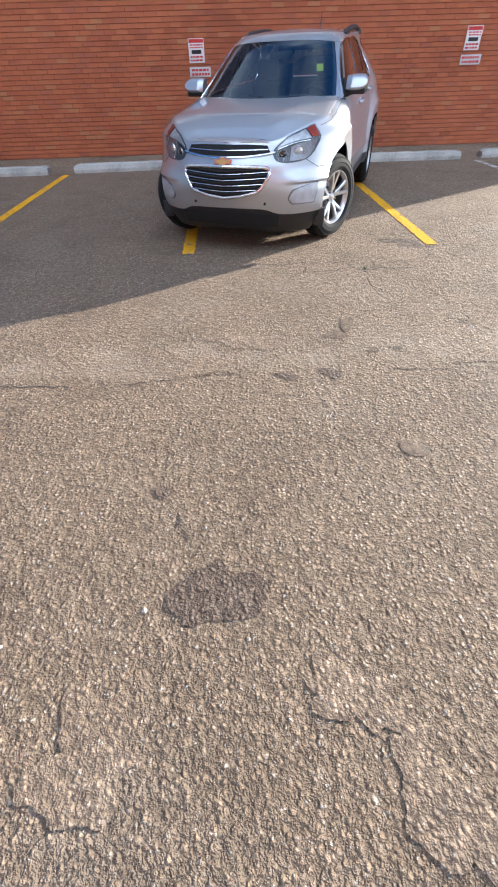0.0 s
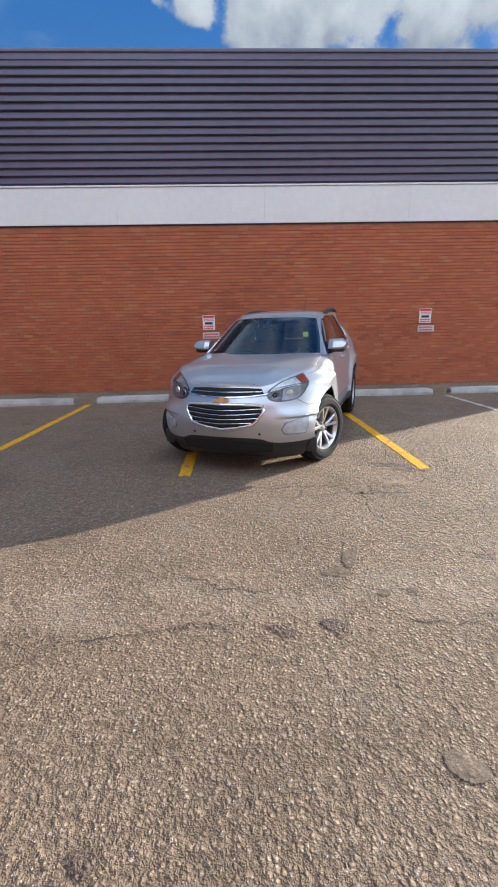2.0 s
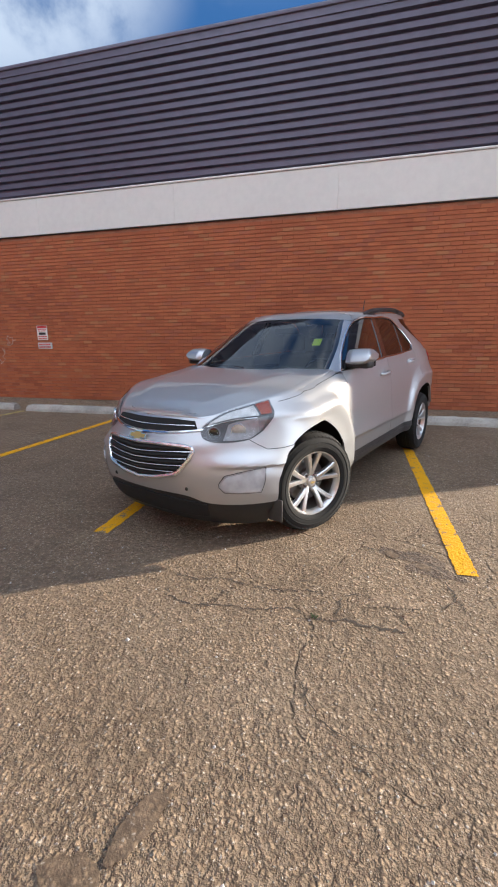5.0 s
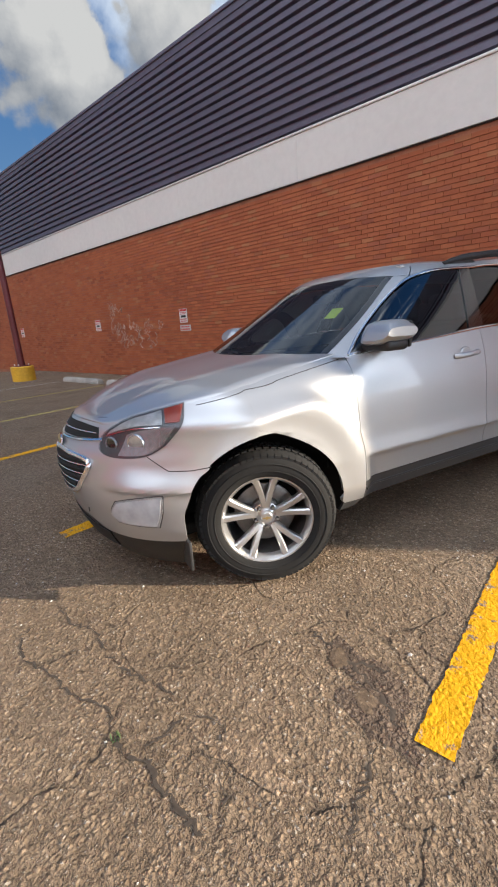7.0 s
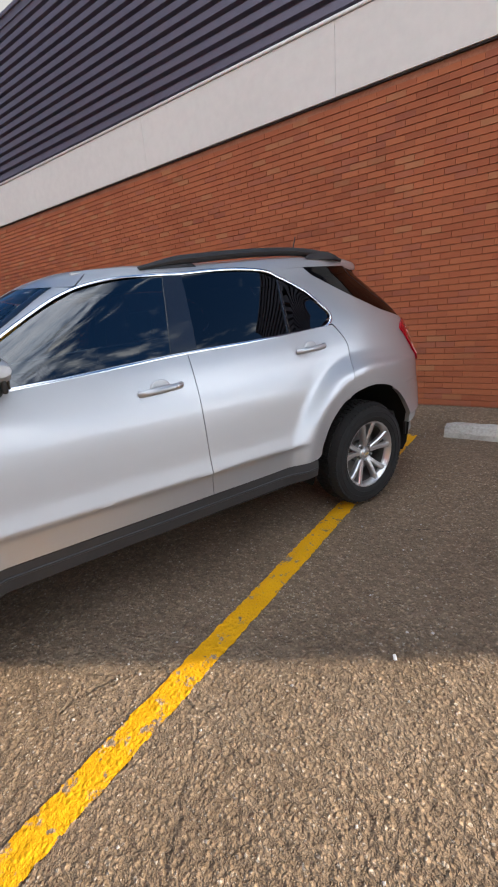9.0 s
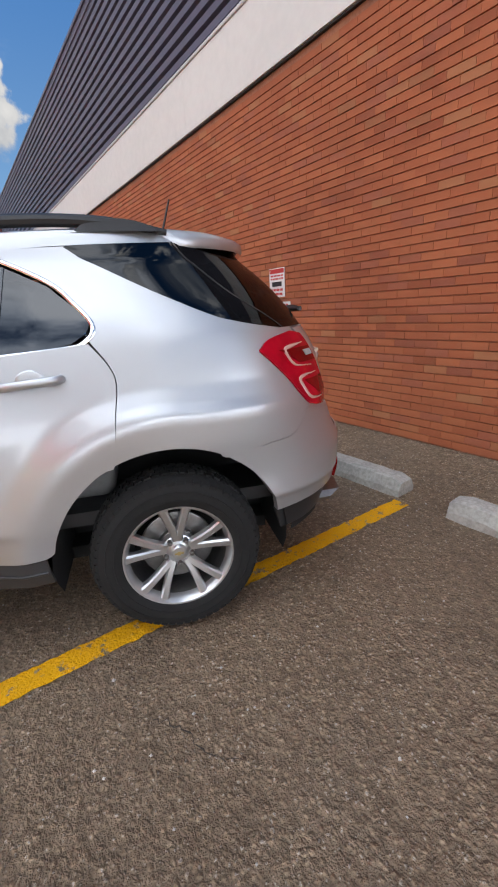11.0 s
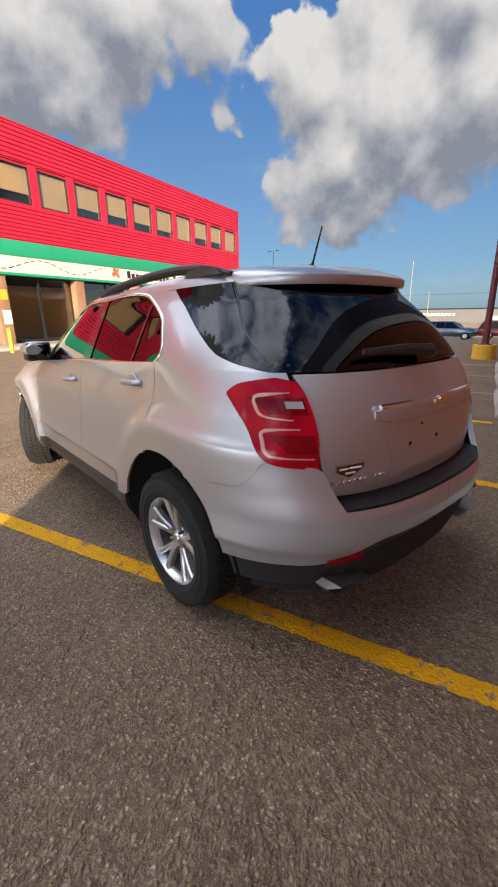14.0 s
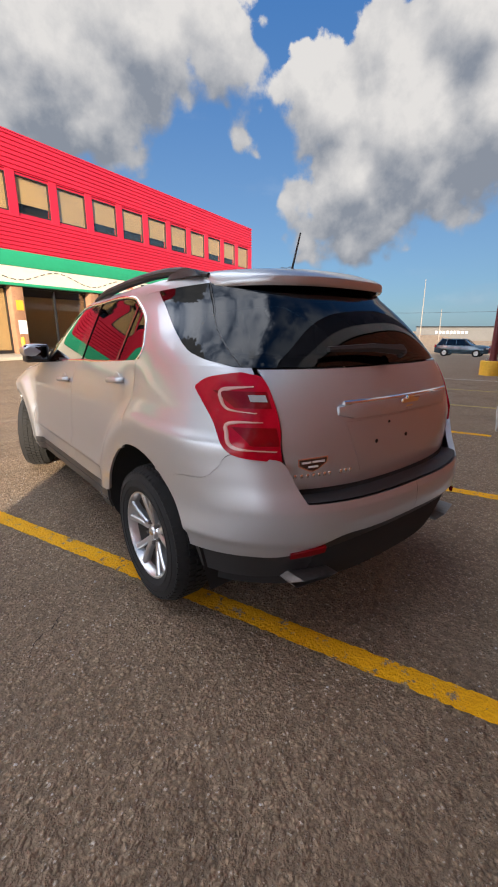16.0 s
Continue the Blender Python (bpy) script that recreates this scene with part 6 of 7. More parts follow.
def build_mirror(car, flip):
    bm = bmesh.new()
    rows = []
    for k in range(17):
        f = k / 16
        x = 0.765 + 0.200 * f
        tall = 0.064 * (1 - 0.30 * abs(f - 0.45) ** 2.2 * 2.2) * (1 if f < 0.75 else math.sqrt(1 - 0.80 * ((f - 0.75) / 0.25) ** 2))
        lean = 0.05 * f
        ring = []
        for i in range(16):
            a = 2 * math.pi * i / 16
            c, s = math.cos(a), math.sin(a)
            yy = 0.095 * (abs(c) ** 0.65) * (1 if c > 0 else -1) * (1 if c > 0 else 1.15)
            zz = tall * (abs(s) ** 0.6) * (1 if s > 0 else -1)
            ring.append(bm.verts.new((x * flip, -0.69 + yy * (0.65 + 0.35 * min(1, f * 4)) + lean * 0.4 + (0.55 * zz if c < 0.3 else 0.0), 1.206 + zz + 0.006 * f)))
        rows.append(ring)
    for one, two in zip(rows, rows[1:]):
        for i in range(16):
            bm.faces.new((one[i], one[(i + 1) % 16], two[(i + 1) % 16], two[i]))
    bm.faces.new(rows[0])
    bm.faces.new(rows[-1])
    root = part("door_mirror", bm, PAINT, car, "silver door mirror with black underside")
    def span(x0, x1):
        return (x0, x1) if flip > 0 else (-x1, -x0)
    a, b = span(0.755, 0.953)
    part("lower_shell", boxed((a, -0.77, 1.118), (b, -0.615, 1.178), 0.022, None, 3), BLACK, root, "black lower shell")
    a, b = span(0.79, 0.946)
    part("mirror_glass", boxed((a, -0.600, 1.145), (b, -0.588, 1.248), 0.005), MIRROR, root, "mirror glass")
    a, b = span(0.775, 0.956)
    part("back_bezel", boxed((a, -0.62, 1.130), (b, -0.598, 1.262), 0.010), BLACK, root, "black bezel")
    bm = bmesh.new()
    tube(bm, [(0.74 * flip, -0.69, 1.130), (0.85 * flip, -0.69, 1.145)], 0.035, 10, True, 0.8)
    part("stalk", bm, BLACK, root)
    sail = bmesh.new()
    patch(sail, upper, upper_s, Y((-0.80, 1.118), (-0.60, 1.130)), Y((-0.66, 1.215), (-0.60, 1.245)), Y((-0.80, 1.118), (-0.66, 1.215)), Y((-0.60, 1.130), (-0.60, 1.245)), nu=5, nv=5, lift=0.004, flip=flip)
    part("sail_panel", sail, BLACK, root, "black corner panel")


def build_handle(car, y, z, flip):
    w = body_half(y, z)
    bm = bmesh.new()
    bm2 = bmesh.new()
    lathe(bm2, [(0.0, 0.003), (0.030, 0.0025), (0.042, 0.0015), (0.046, -0.002)], 24, "X")
    for v in bm2.verts:
        v.co = Vector((v.co.x * flip + (w + 0.001) * flip, v.co.y * 1.15 + y, v.co.z * 0.95 + z + 0.003))
    root = part("door_handle", bm2, PAINT, car, "silver pull handle over a round recess")
    pts = [(w + 0.004, y - 0.105, z - 0.008), (w + 0.026, y - 0.085, z - 0.005), (w + 0.036, y - 0.03, z), (w + 0.036, y + 0.04, z + 0.004), (w + 0.028, y + 0.088, z + 0.007), (w + 0.004, y + 0.105, z + 0.008)]
    path = resampled(pts, 16)
    tube(bm, [(p[0] * flip, p[1], p[2]) for p in path], 0.0135, 10, True, 1.15)
    part("grip", bm, PAINT, root, "silver grip")
    if y < 0.3 and flip > 0:
        bm = bmesh.new()
        lathe(bm, [(0.0, 0.0025), (0.007, 0.002), (0.008, 0.0)], 12, "X")
        ob = part("key_lock", bm, CHROME, root, "small key lock")
        ob.location = (w + 0.0435, y + 0.07, z + 0.006)


def build_tail_details(car):
    def on_tail(x, z, out=0.0):
        p = lower(lower_s("r", abs(x), z), z)
        return Vector((x, p.y + out, z))

    # handle bar over the plate recess
    bm = bmesh.new()
    rows = []
    for k in range(25):
        x = -0.415 + 0.83 * k / 24
        end = min(1, min(k, 24 - k) / 2)
        p = on_tail(x, 1.080)
        rows.append([bm.verts.new((x, p.y + dy * (0.3 + 0.7 * end), p.z + dz * (0.5 + 0.5 * end))) for dy, dz in ((-0.005, 0.034), (0.022, 0.028), (0.032, 0.0), (0.026, -0.030), (-0.01, -0.040))])
    for one, two in zip(rows, rows[1:]):
        for i in range(4):
            bm.faces.new((one[i], one[i + 1], two[i + 1], two[i]))
    bm.faces.new(rows[0])
    bm.faces.new(rows[-1])
    bar = part("tailgate_bar", bm, PAINT, car, "silver bar with a chrome top edge")
    bm = bmesh.new()
    tube(bm, [tuple(on_tail(-0.395 + 0.79 * k / 24, 1.110, 0.018)) for k in range(25)], 0.010, 8)
    part("chrome_strip", bm, CHROME, bar, "chrome strip")
    p = on_tail(0, 1.088, 0.020)
    emblem(bar, Matrix.Translation(p) @ pose(0, 0, 0, 90, 0, 180), 0.155)
    # plate recess with empty screw holes
    bm = bmesh.new()
    patch(bm, lower, lower_s, B((0.29, 0.820), (0, 0.818)), B((0.385, 1.034), (0, 1.036)), B((0.29, 0.820), (0.385, 1.034)), B((0, 0.818), (0, 1.036)), nu=8, nv=6, lift=0.0025, rim=0.002)
    patch(bm, lower, lower_s, B((0.29, 0.820), (0, 0.818)), B((0.385, 1.034), (0, 1.036)), B((0.29, 0.820), (0.385, 1.034)), B((0, 0.818), (0, 1.036)), nu=8, nv=6, lift=0.0025, rim=0.002, flip=-1)
    bmesh.ops.remove_doubles(bm, verts=bm.verts, dist=0.0006)
    part("plate_recess", bm, PAINT, car, "bare plate recess")
    for x, z, r in ((0.208, 0.935, 0.0085), (-0.01, 0.934, 0.0085), (0.13, 1.01, 0.006)):
        bm = bmesh.new()
        lathe(bm, [(0.0, 0.001), (r, 0.001), (r, -0.002)], 10, "Z")
        ob = part("screw_hole", bm, DARK, car, "small dark screw hole")
        q = on_tail(x, z, 0.0045)
        ob.matrix_basis = look(q, q + Vector((0, -1, 0)))
    # dealer badge and model bars
    q = on_tail(0.53, 0.878, 0.0)
    q2 = on_tail(0.52, 0.878, 0.0)
    n = Vector(((q2 - q).y, -(q2 - q).x, 0)).normalized()
    n = n if n.y > 0 else -n
    m = Matrix.Translation(q) @ Matrix((Vector((-n.y, n.x, 0)), Vector((0, 0, 1)), n)).transposed().to_4x4()
    bm = bmesh.new()
    prism(bm, [(-0.066, 0.026), (0.066, 0.032), (0.062, 0.005), (0.02, -0.024), (0.0, -0.030), (-0.02, -0.026), (-0.064, -0.004)], 0.004, m)
    b = part("dealer_badge", bm, CHROME, car, "black badge with a bright edge", False)
    bm = bmesh.new()
    prism(bm, [(-0.060, 0.021), (0.060, 0.026), (0.056, 0.007), (0.018, -0.019), (0.0, -0.025), (-0.018, -0.021), (-0.058, -0.001)], 0.002, m @ Matrix.Translation((0, 0, 0.004)))
    part("field", bm, GLOSS_BLACK, b, "black field", False)
    bm = bmesh.new()
    for x0, x1, z0 in ((-0.05, -0.01, 0.006), (-0.005, 0.05, 0.008), (-0.022, 0.022, -0.012)):
        prism(bm, [(x0, z0), (x1, z0 + 0.001), (x1, z0 + 0.009), (x0, z0 + 0.008)], 0.001, m @ Matrix.Translation((0, 0, 0.006)))
    part("pale_bars", bm, SIGN_WHITE, b, "pale bars in place of lettering", False)
    for k in range(10):
        x = 0.595 - 0.024 * k - (0.03 if k > 6 else 0)
        q = on_tail(x, 0.832, 0.0)
        part("model_bar", boxed((q.x - 0.008, q.y - 0.004, 0.824), (q.x + 0.008, q.y + 0.003, 0.840), 0.002), CHROME, car, "small chrome bar")
    # exhaust tip and tow cover
    for flip in (1, -1):
        bm = bmesh.new()
        verts = []
        prof = [(-0.11, -0.022), (-0.09, 0.026), (0.07, 0.028), (0.09, 0.0), (0.06, -0.034)]
        for y in (2.00, 2.205):
            verts.append([bm.verts.new(((0.545 + a) * flip, y + 0.05 + (0.05 * (b > 0) - 0.25 * a if y > 2.1 else 0), 0.390 + b)) for a, b in prof])
        for i in range(5):
            bm.faces.new((verts[0][i], verts[0][(i + 1) % 5], verts[1][(i + 1) % 5], verts[1][i]))
        bm.faces.new(verts[0])
        part("exhaust_tip", bm, DISC, car, "angled bright exhaust tip")


def build_cabin(car):
    part("dashboard", boxed((-0.70, -0.88, 0.75), (0.70, -0.42, 1.045), 0.06, None, 3), DASH, car, "dark grey dashboard")
    bm = bmesh.new()
    ring = [(0.36 + 0.185 * math.cos(2 * math.pi * k / 28), -0.33 - 0.06 * math.sin(2 * math.pi * k / 28), 1.0 + 0.175 * math.sin(2 * math.pi * k / 28)) for k in range(29)]
    tube(bm, ring, 0.014, 8)
    tube(bm, [(0.19, -0.33, 1.0), (0.53, -0.33, 1.0)], 0.02, 8)
    part("steering_wheel", bm, BLACK, car, "dark steering wheel")
    for x in (0.37, -0.37):
        seat = part("front_seat", boxed((x - 0.25, -0.28, 0.55), (x + 0.25, 0.24, 0.74), 0.06, None, 3), SEAT, car, "dark cloth front seat")
        part("backrest", boxed((x - 0.24, 0.16, 0.70), (x + 0.24, 0.32, 1.24), 0.06, pose(0, 0, 0, -8, 0, 0) @ Matrix.Translation((0, 0.13, 0.02)), 3), SEAT, seat)
        part("headrest", boxed((x - 0.13, 0.37, 1.23), (x + 0.13, 0.48, 1.42), 0.04, None, 3), SEAT, seat)
    seat = part("rear_seat", boxed((-0.62, 0.75, 0.55), (0.62, 1.2, 0.76), 0.06, None, 3), SEAT, car, "dark cloth rear bench")
    part("backrest", boxed((-0.62, 1.12, 0.72), (0.62, 1.28, 1.22), 0.06, None, 3), SEAT, seat)
    for x in (-0.38, 0.38):
        part("headrest", boxed((x - 0.13, 1.16, 1.21), (x + 0.13, 1.26, 1.38), 0.04, None, 3), SEAT, seat)
    part("cabin_floor", boxed((-0.75, -1.0, 0.50), (0.75, 2.05, 0.56)), BLACK, car, smooth=False)
    part("load_cover", boxed((-0.66, 1.29, 1.10), (0.66, 2.0, 1.12)), BLACK, car, "dark load cover", False)
    part("headliner", boxed((-0.50, -0.20, 1.565), (0.50, 1.65, 1.585)), SIGN_GREY, car, "grey headliner", False)
    bm = bmesh.new()
    patch(bm, upper, upper_s, F((0.465, 1.30), (0.525, 1.30)), F((0.445, 1.355), (0.505, 1.355)), F((0.465, 1.30), (0.445, 1.355)), F((0.525, 1.30), (0.505, 1.355)), nu=3, nv=3, lift=-0.004, rim=0.0)
    part("screen_sticker", bm, LIME, car, "yellow-green sticker inside the windscreen")
    part("rear_view_mirror", boxed((-0.12, -0.42, 1.40), (0.12, -0.39, 1.46), 0.012), BLACK, car)


GLASS_LENS, CLEAR_TUBE = make_glass("lens_plastic", (0.88, 0.89, 0.90), 0.35), plain("pale_light_tube", (0.54, 0.29, 0.24), 0.25, grain=0.05, coat=1.0)
SILL, MIRROR = plain("grey_sill_plastic", (0.030, 0.030, 0.031), 0.42, grain=0.1, scale=60, bump=0.1), plain("dim_mirror", (0.07, 0.073, 0.078), 0.05, 1.0, grain=0.02, bump=0.0)
LAMP_BACK, LAMP_DARK, LAMP_PALE = plain("lamp_reflector", (0.30, 0.30, 0.31), 0.28, 0.4, grain=0.25), plain("lamp_bezel", (0.09, 0.09, 0.095), 0.3, 0.3), plain("lamp_pale", (0.52, 0.52, 0.51), 0.30, 0.5, grain=0.3, scale=25)
FOG_LENS = make_lamp_lens("fog_lens", (0.46, 0.46, 0.47))
RED_DEEP = make_lamp_lens("deep_red_lens", (0.20, 0.001, 0.004))
DISC, LIME = plain("brushed_steel", (0.22, 0.21, 0.20), 0.4, 0.8, grain=0.2), plain("lime_sticker", (0.55, 0.62, 0.05), 0.5)


def build_car():
    car = empty("car", CAR, "silver compact suv parked askew across a stall line", "car")
    car.matrix_world = Matrix()
    build_body(car)
    build_glasshouse(car)
    build_lights(car)
    build_nose(car)
    p = lower(lower_s("f", 0.0, 0.750), 0.750)
    emblem(car, Matrix.Translation((0, p.y - 0.006, 0.750)) @ pose(0, 0, 0, 90 - 12, 0, 0), 0.165)
    for y, steer, face in ((AXLE_F, -24.0, 0.820), (AXLE, 0.0, 0.845)):
        for flip in (1, -1):
            build_wheel(car, face - (0.05 if flip < 0 and y < 0 else 0), y, steer, flip)
    for flip in (1, -1):
        build_mirror(car, flip)
        build_handle(car, 0.02, 1.035, flip)
        build_handle(car, 0.99, 1.115, flip)
    build_tail_details(car)
    build_cabin(car)
    car.matrix_world = CAR


build_car()

# ---- far things seen beyond the car ----
FAR_BLUE, FAR_RED = plain("dark_grey_car_paint", (0.05, 0.10, 0.14), 0.25, 0.5, grain=0.05, coat=1.0), plain("red_car_paint", (0.25, 0.02, 0.02), 0.3, 0.2, grain=0.05, coat=1.0)


def build_far_car(m, paint, label, long=4.7, tall=1.68, group=""):
    root = empty("parked_car", Matrix(), label, "car", "parked cars")
    L = long / 2
    bm = bmesh.new()
    rows = []
    for f in np.linspace(-1, 1, 25):
        w = 0.90 * (1 - 0.22 * abs(f) ** 6)
        top = 0.98 + 0.10 * min(1, max(0, (f + 1) / 0.4)) - 0.12 * max(0, (abs(f) - 0.9) / 0.1)
        low = 0.28 + 0.10 * abs(f) ** 8
        ring = [(-w * 0.94, low), (-w, low + 0.2), (-w * 1.01, 0.72), (-w * 0.95, top - 0.05), (-w * 0.85, top), (w * 0.85, top), (w * 0.95, top - 0.05), (w * 1.01, 0.72), (w, low + 0.2), (w * 0.94, low)]
        rows.append([bm.verts.new((x, f * L, z)) for x, z in ring])
    for one, two in zip(rows, rows[1:]):
        for i in range(9):
            bm.faces.new((one[i], one[i + 1], two[i + 1], two[i]))
    bm.faces.new(rows[0])
    bm.faces.new(rows[-1])
    part("body", bm, paint, root, angle=50)

    def cabin(name, z0, z1, grow, mat):
        bm = bmesh.new()
        ring = []
        for z, y0, y1, w in ((z0, -0.95, L - 0.18, 0.83), (z1, -0.25, L - 0.55, 0.66)):
            ring.append([bm.verts.new((x * grow, y, z)) for x, y in ((-w, y0 + 0.1), (-w * 0.8, y0), (w * 0.8, y0), (w, y0 + 0.1), (w, y1 - 0.1), (w * 0.8, y1), (-w * 0.8, y1), (-w, y1 - 0.1))])
        for i in range(8):
            bm.faces.new((ring[0][i], ring[0][(i + 1) % 8], ring[1][(i + 1) % 8], ring[1][i]))
        bm.faces.new(ring[1])
        return part(name, bm, mat, root, smooth=False)

    cabin("glass_cabin", 1.05, tall - 0.10, 1.0, GLASS_DARK)
    part("roof", boxed((-0.66, -0.25, tall - 0.11), (0.66, L - 0.55, tall - 0.02), 0.03), paint, root)
    for x in (-0.74, 0.74):
        for a, b in ((-0.30, -0.95), (0.45, 0.42), (1.25, 1.30), (L - 0.60, L - 0.24)):
            bm = bmesh.new()
            tube(bm, [(x * 1.13, b, 1.05), (x * 0.90, a, tall - 0.08)], 0.035, 6)
            part("pillar", bm, paint, root)
    for y in (-1.38, 1.38):
        for s in (-1, 1):
            wheel = bmesh.new()
            lathe(wheel, [(0.20, 0.0), (0.24, 0.03), (0.33, 0.03), (0.355, 0.0), (0.36, -0.10), (0.35, -0.2), (0.2, -0.2)], 28, "X", True)
            t = part("wheel", wheel, RUBBER, root)
            t.matrix_basis = pose(s * 0.90, y, 0.36, 0, 0, 0 if s > 0 else 180)
            bm = bmesh.new()
            lathe(bm, [(0.0, 0.0), (0.06, 0.008), (0.19, 0.0), (0.205, 0.012), (0.21, -0.02)], 24, "X")
            for k in range(5):
                box(bm, (-0.01, -0.03, 0.03), (0.012, 0.03, 0.20), 0.0, Matrix.Rotation(2 * math.pi * k / 5, 4, "X"))
            part("rim", bm, ALLOY, t)
    for s in (-1, 1):
        part("headlight", boxed((s * 0.66 - 0.17, -L + 0.0, 0.72), (s * 0.66 + 0.17, -L + 0.22, 0.86), 0.04), CLEAR_LENS, root)
        part("rear_light", boxed((s * 0.74 - 0.10, L - 0.15, 0.85), (s * 0.74 + 0.10, L - 0.01, 1.10), 0.03), RED_LENS, root)
    root.matrix_world = m
    return root


build_far_car(pose(-42.5, -0.45, ground_z(-42.5, -0.45), 0, 0, 172), FAR_BLUE, "dark blue-grey suv parked far off across the lot")
build_far_car(pose(-50, 4.3, ground_z(-50, 4.3), 0, 0, 176), FAR_RED, "dark red vehicle parked far off across the lot", 5.4, 1.85)

FAR_WALL = plain("far_grey_wall", (0.12, 0.118, 0.115), 0.8, grain=0.1, scale=2)


def build_warehouse():
    root = empty("far_warehouse", pose(-150, 0, -1.7), "long low grey warehouse in the distance", "building")
    part("wall", boxed((-20, -22, 0), (0, 48, 4.2)), FAR_WALL, root, smooth=False)
    part("roof", boxed((-20.3, -22.3, 4.202), (0.3, 48.3, 4.5)), DARK, root, smooth=False)
    for k in range(9):
        part("wall_bar", boxed((0.004, -16 + 1.1 * k, 2.2), (0.05, -15.3 + 1.1 * k, 3.0)), SIGN_WHITE, root, "white bar", False)
    for k in range(6):
        part("window", boxed((0.004, 4 + 3.2 * k, 1.0), (0.05, 6 + 3.2 * k, 2.0)), SIGN_GREY, root, smooth=False)


build_warehouse()


def build_utility_pole(x, y, h, label, arms=0):
    root = empty("utility_pole", pose(x, y, -1.7), label, "pole", "far poles")
    bm = bmesh.new()
    lathe(bm, [(0.0, 0), (0.11, 0), (0.06, h), (0.0, h)], 10, "Z")
    part("pole", bm, plain("pole_wood", (0.28, 0.24, 0.20), 0.9) if not arms else BLACK, root)
    if arms:
        for s in (-1, 1):
            bm = bmesh.new()
            tube(bm, [(0, 0, h - 0.1), (0, s * 0.6, h + 0.05)], 0.035, 6)
            part("arm", bm, BLACK, root)
            part("lamp_head", boxed((-0.15, s * 0.8 - 0.26, h), (0.15, s * 0.8 + 0.26, h + 0.10), 0.03), BLACK, root)
    return root


build_utility_pole(-100, -13.1, 14.0, "pale wooden utility pole in the distance")
FAR_POLE = build_utility_pole(-110, -10.3, 8.0, "thin wooden utility pole in the distance")
build_utility_pole(-110, 30.0, 8.0, "thin wooden utility pole in the distance")
bm = bmesh.new()
tube(bm, [(0.1, -49.7 + 3.0 * k, 7.3 + 0.00035 * (k * 3.0 - 49) ** 2) for k in range(31)], 0.03, 5)
wire = part("power_line", bm, BLACK, FAR_POLE, "thin power line")
build_utility_pole(-70, -32.5, 14.0, "double-headed lot light on a far pole", 1)

# ---- marks on the asphalt ----
PATCH_TAR, OIL, DAMP = make_patch("tar_patch", (0.42, 0.40, 0.42), 0.9), make_patch("oil_spot", (0.46, 0.44, 0.42), 0.22), make_patch("damp_stain", (0.72, 0.70, 0.68), 0.6)


def build_blot(name, x, y, rx, ry, mat, label, seed, z=0.003, turn=0.0, rough=0.25):
    rng = random.Random(seed)
    ph = [(rng.uniform(0, 6.3), rng.uniform(0.4, 1.0)) for _ in range(9)]
    verts, faces = [(0, 0, z + 0.001)], []
    n = 72
    for ring, f in enumerate((0.55, 1.0)):
        for k in range(n):
            a = 2 * math.pi * k / n
            r = 1 + rough * sum(w * math.sin((i + 2) * a + p) / (i + 1.5) for i, (p, w) in enumerate(ph))
            r *= 1 + rng.uniform(-0.05, 0.05) * (ring == 1)
            verts.append((rx * r * f * math.cos(a), ry * r * f * math.sin(a), z + (0.001 if ring == 0 else 0)))
    for k in range(n):
        j = (k + 1) % n
        faces += [(0, 1 + k, 1 + j), (1 + k, 1 + n + k, 1 + n + j, 1 + j)]
    ob = link(name, verts, faces, mat)
    ob.matrix_world = pose(x, y, 0, 0, 0, turn)
    tagged(ob, label, "stain", kind="structure")


build_blot("asphalt_patch", -0.90, -5.60, 0.155, 0.115, PATCH_TAR, "dark ragged tar patch in worn asphalt", 4, rough=0.4)
build_blot("oil_spot", 0.008, -4.94, 0.068, 0.050, OIL, "smooth grey-brown spot on asphalt", 9, turn=-20, rough=0.1)
build_blot("oil_spot", -1.14, -5.13, 0.04, 0.035, PATCH_TAR, "small dark spot on asphalt", 11)
build_blot("oil_spot", -0.13, -3.82, 0.075, 0.055, OIL, "smooth grey-brown spot on asphalt", 13)
build_blot("oil_spot", -0.02, -3.67, 0.045, 0.10, OIL, "long smooth grey-brown spot on asphalt", 23, turn=-12, z=0.0045)
build_blot("oil_spot", 0.07, -4.03, 0.034, 0.03, OIL, "smooth grey-brown spot on asphalt", 15)
build_blot("oil_spot", 0.23, -4.01, 0.03, 0.02, OIL, "smooth grey-brown spot on asphalt", 25)
build_blot("asphalt_patch", -0.25, -4.27, 0.07, 0.045, PATCH_TAR, "dark ragged tar patch in worn asphalt", 27, rough=0.6)
build_blot("asphalt_patch", -0.50, -4.28, 0.06, 0.04, PATCH_TAR, "dark ragged tar patch in worn asphalt", 29, rough=0.6)
build_blot("oil_spot", -1.00, -4.13, 0.17, 0.10, DAMP, "broad faint brown stain on asphalt", 31, turn=10, rough=0.5)
build_blot("oil_spot", -0.72, -3.85, 0.24, 0.09, DAMP, "broad faint brown stain on asphalt", 33, turn=-4, rough=0.5)

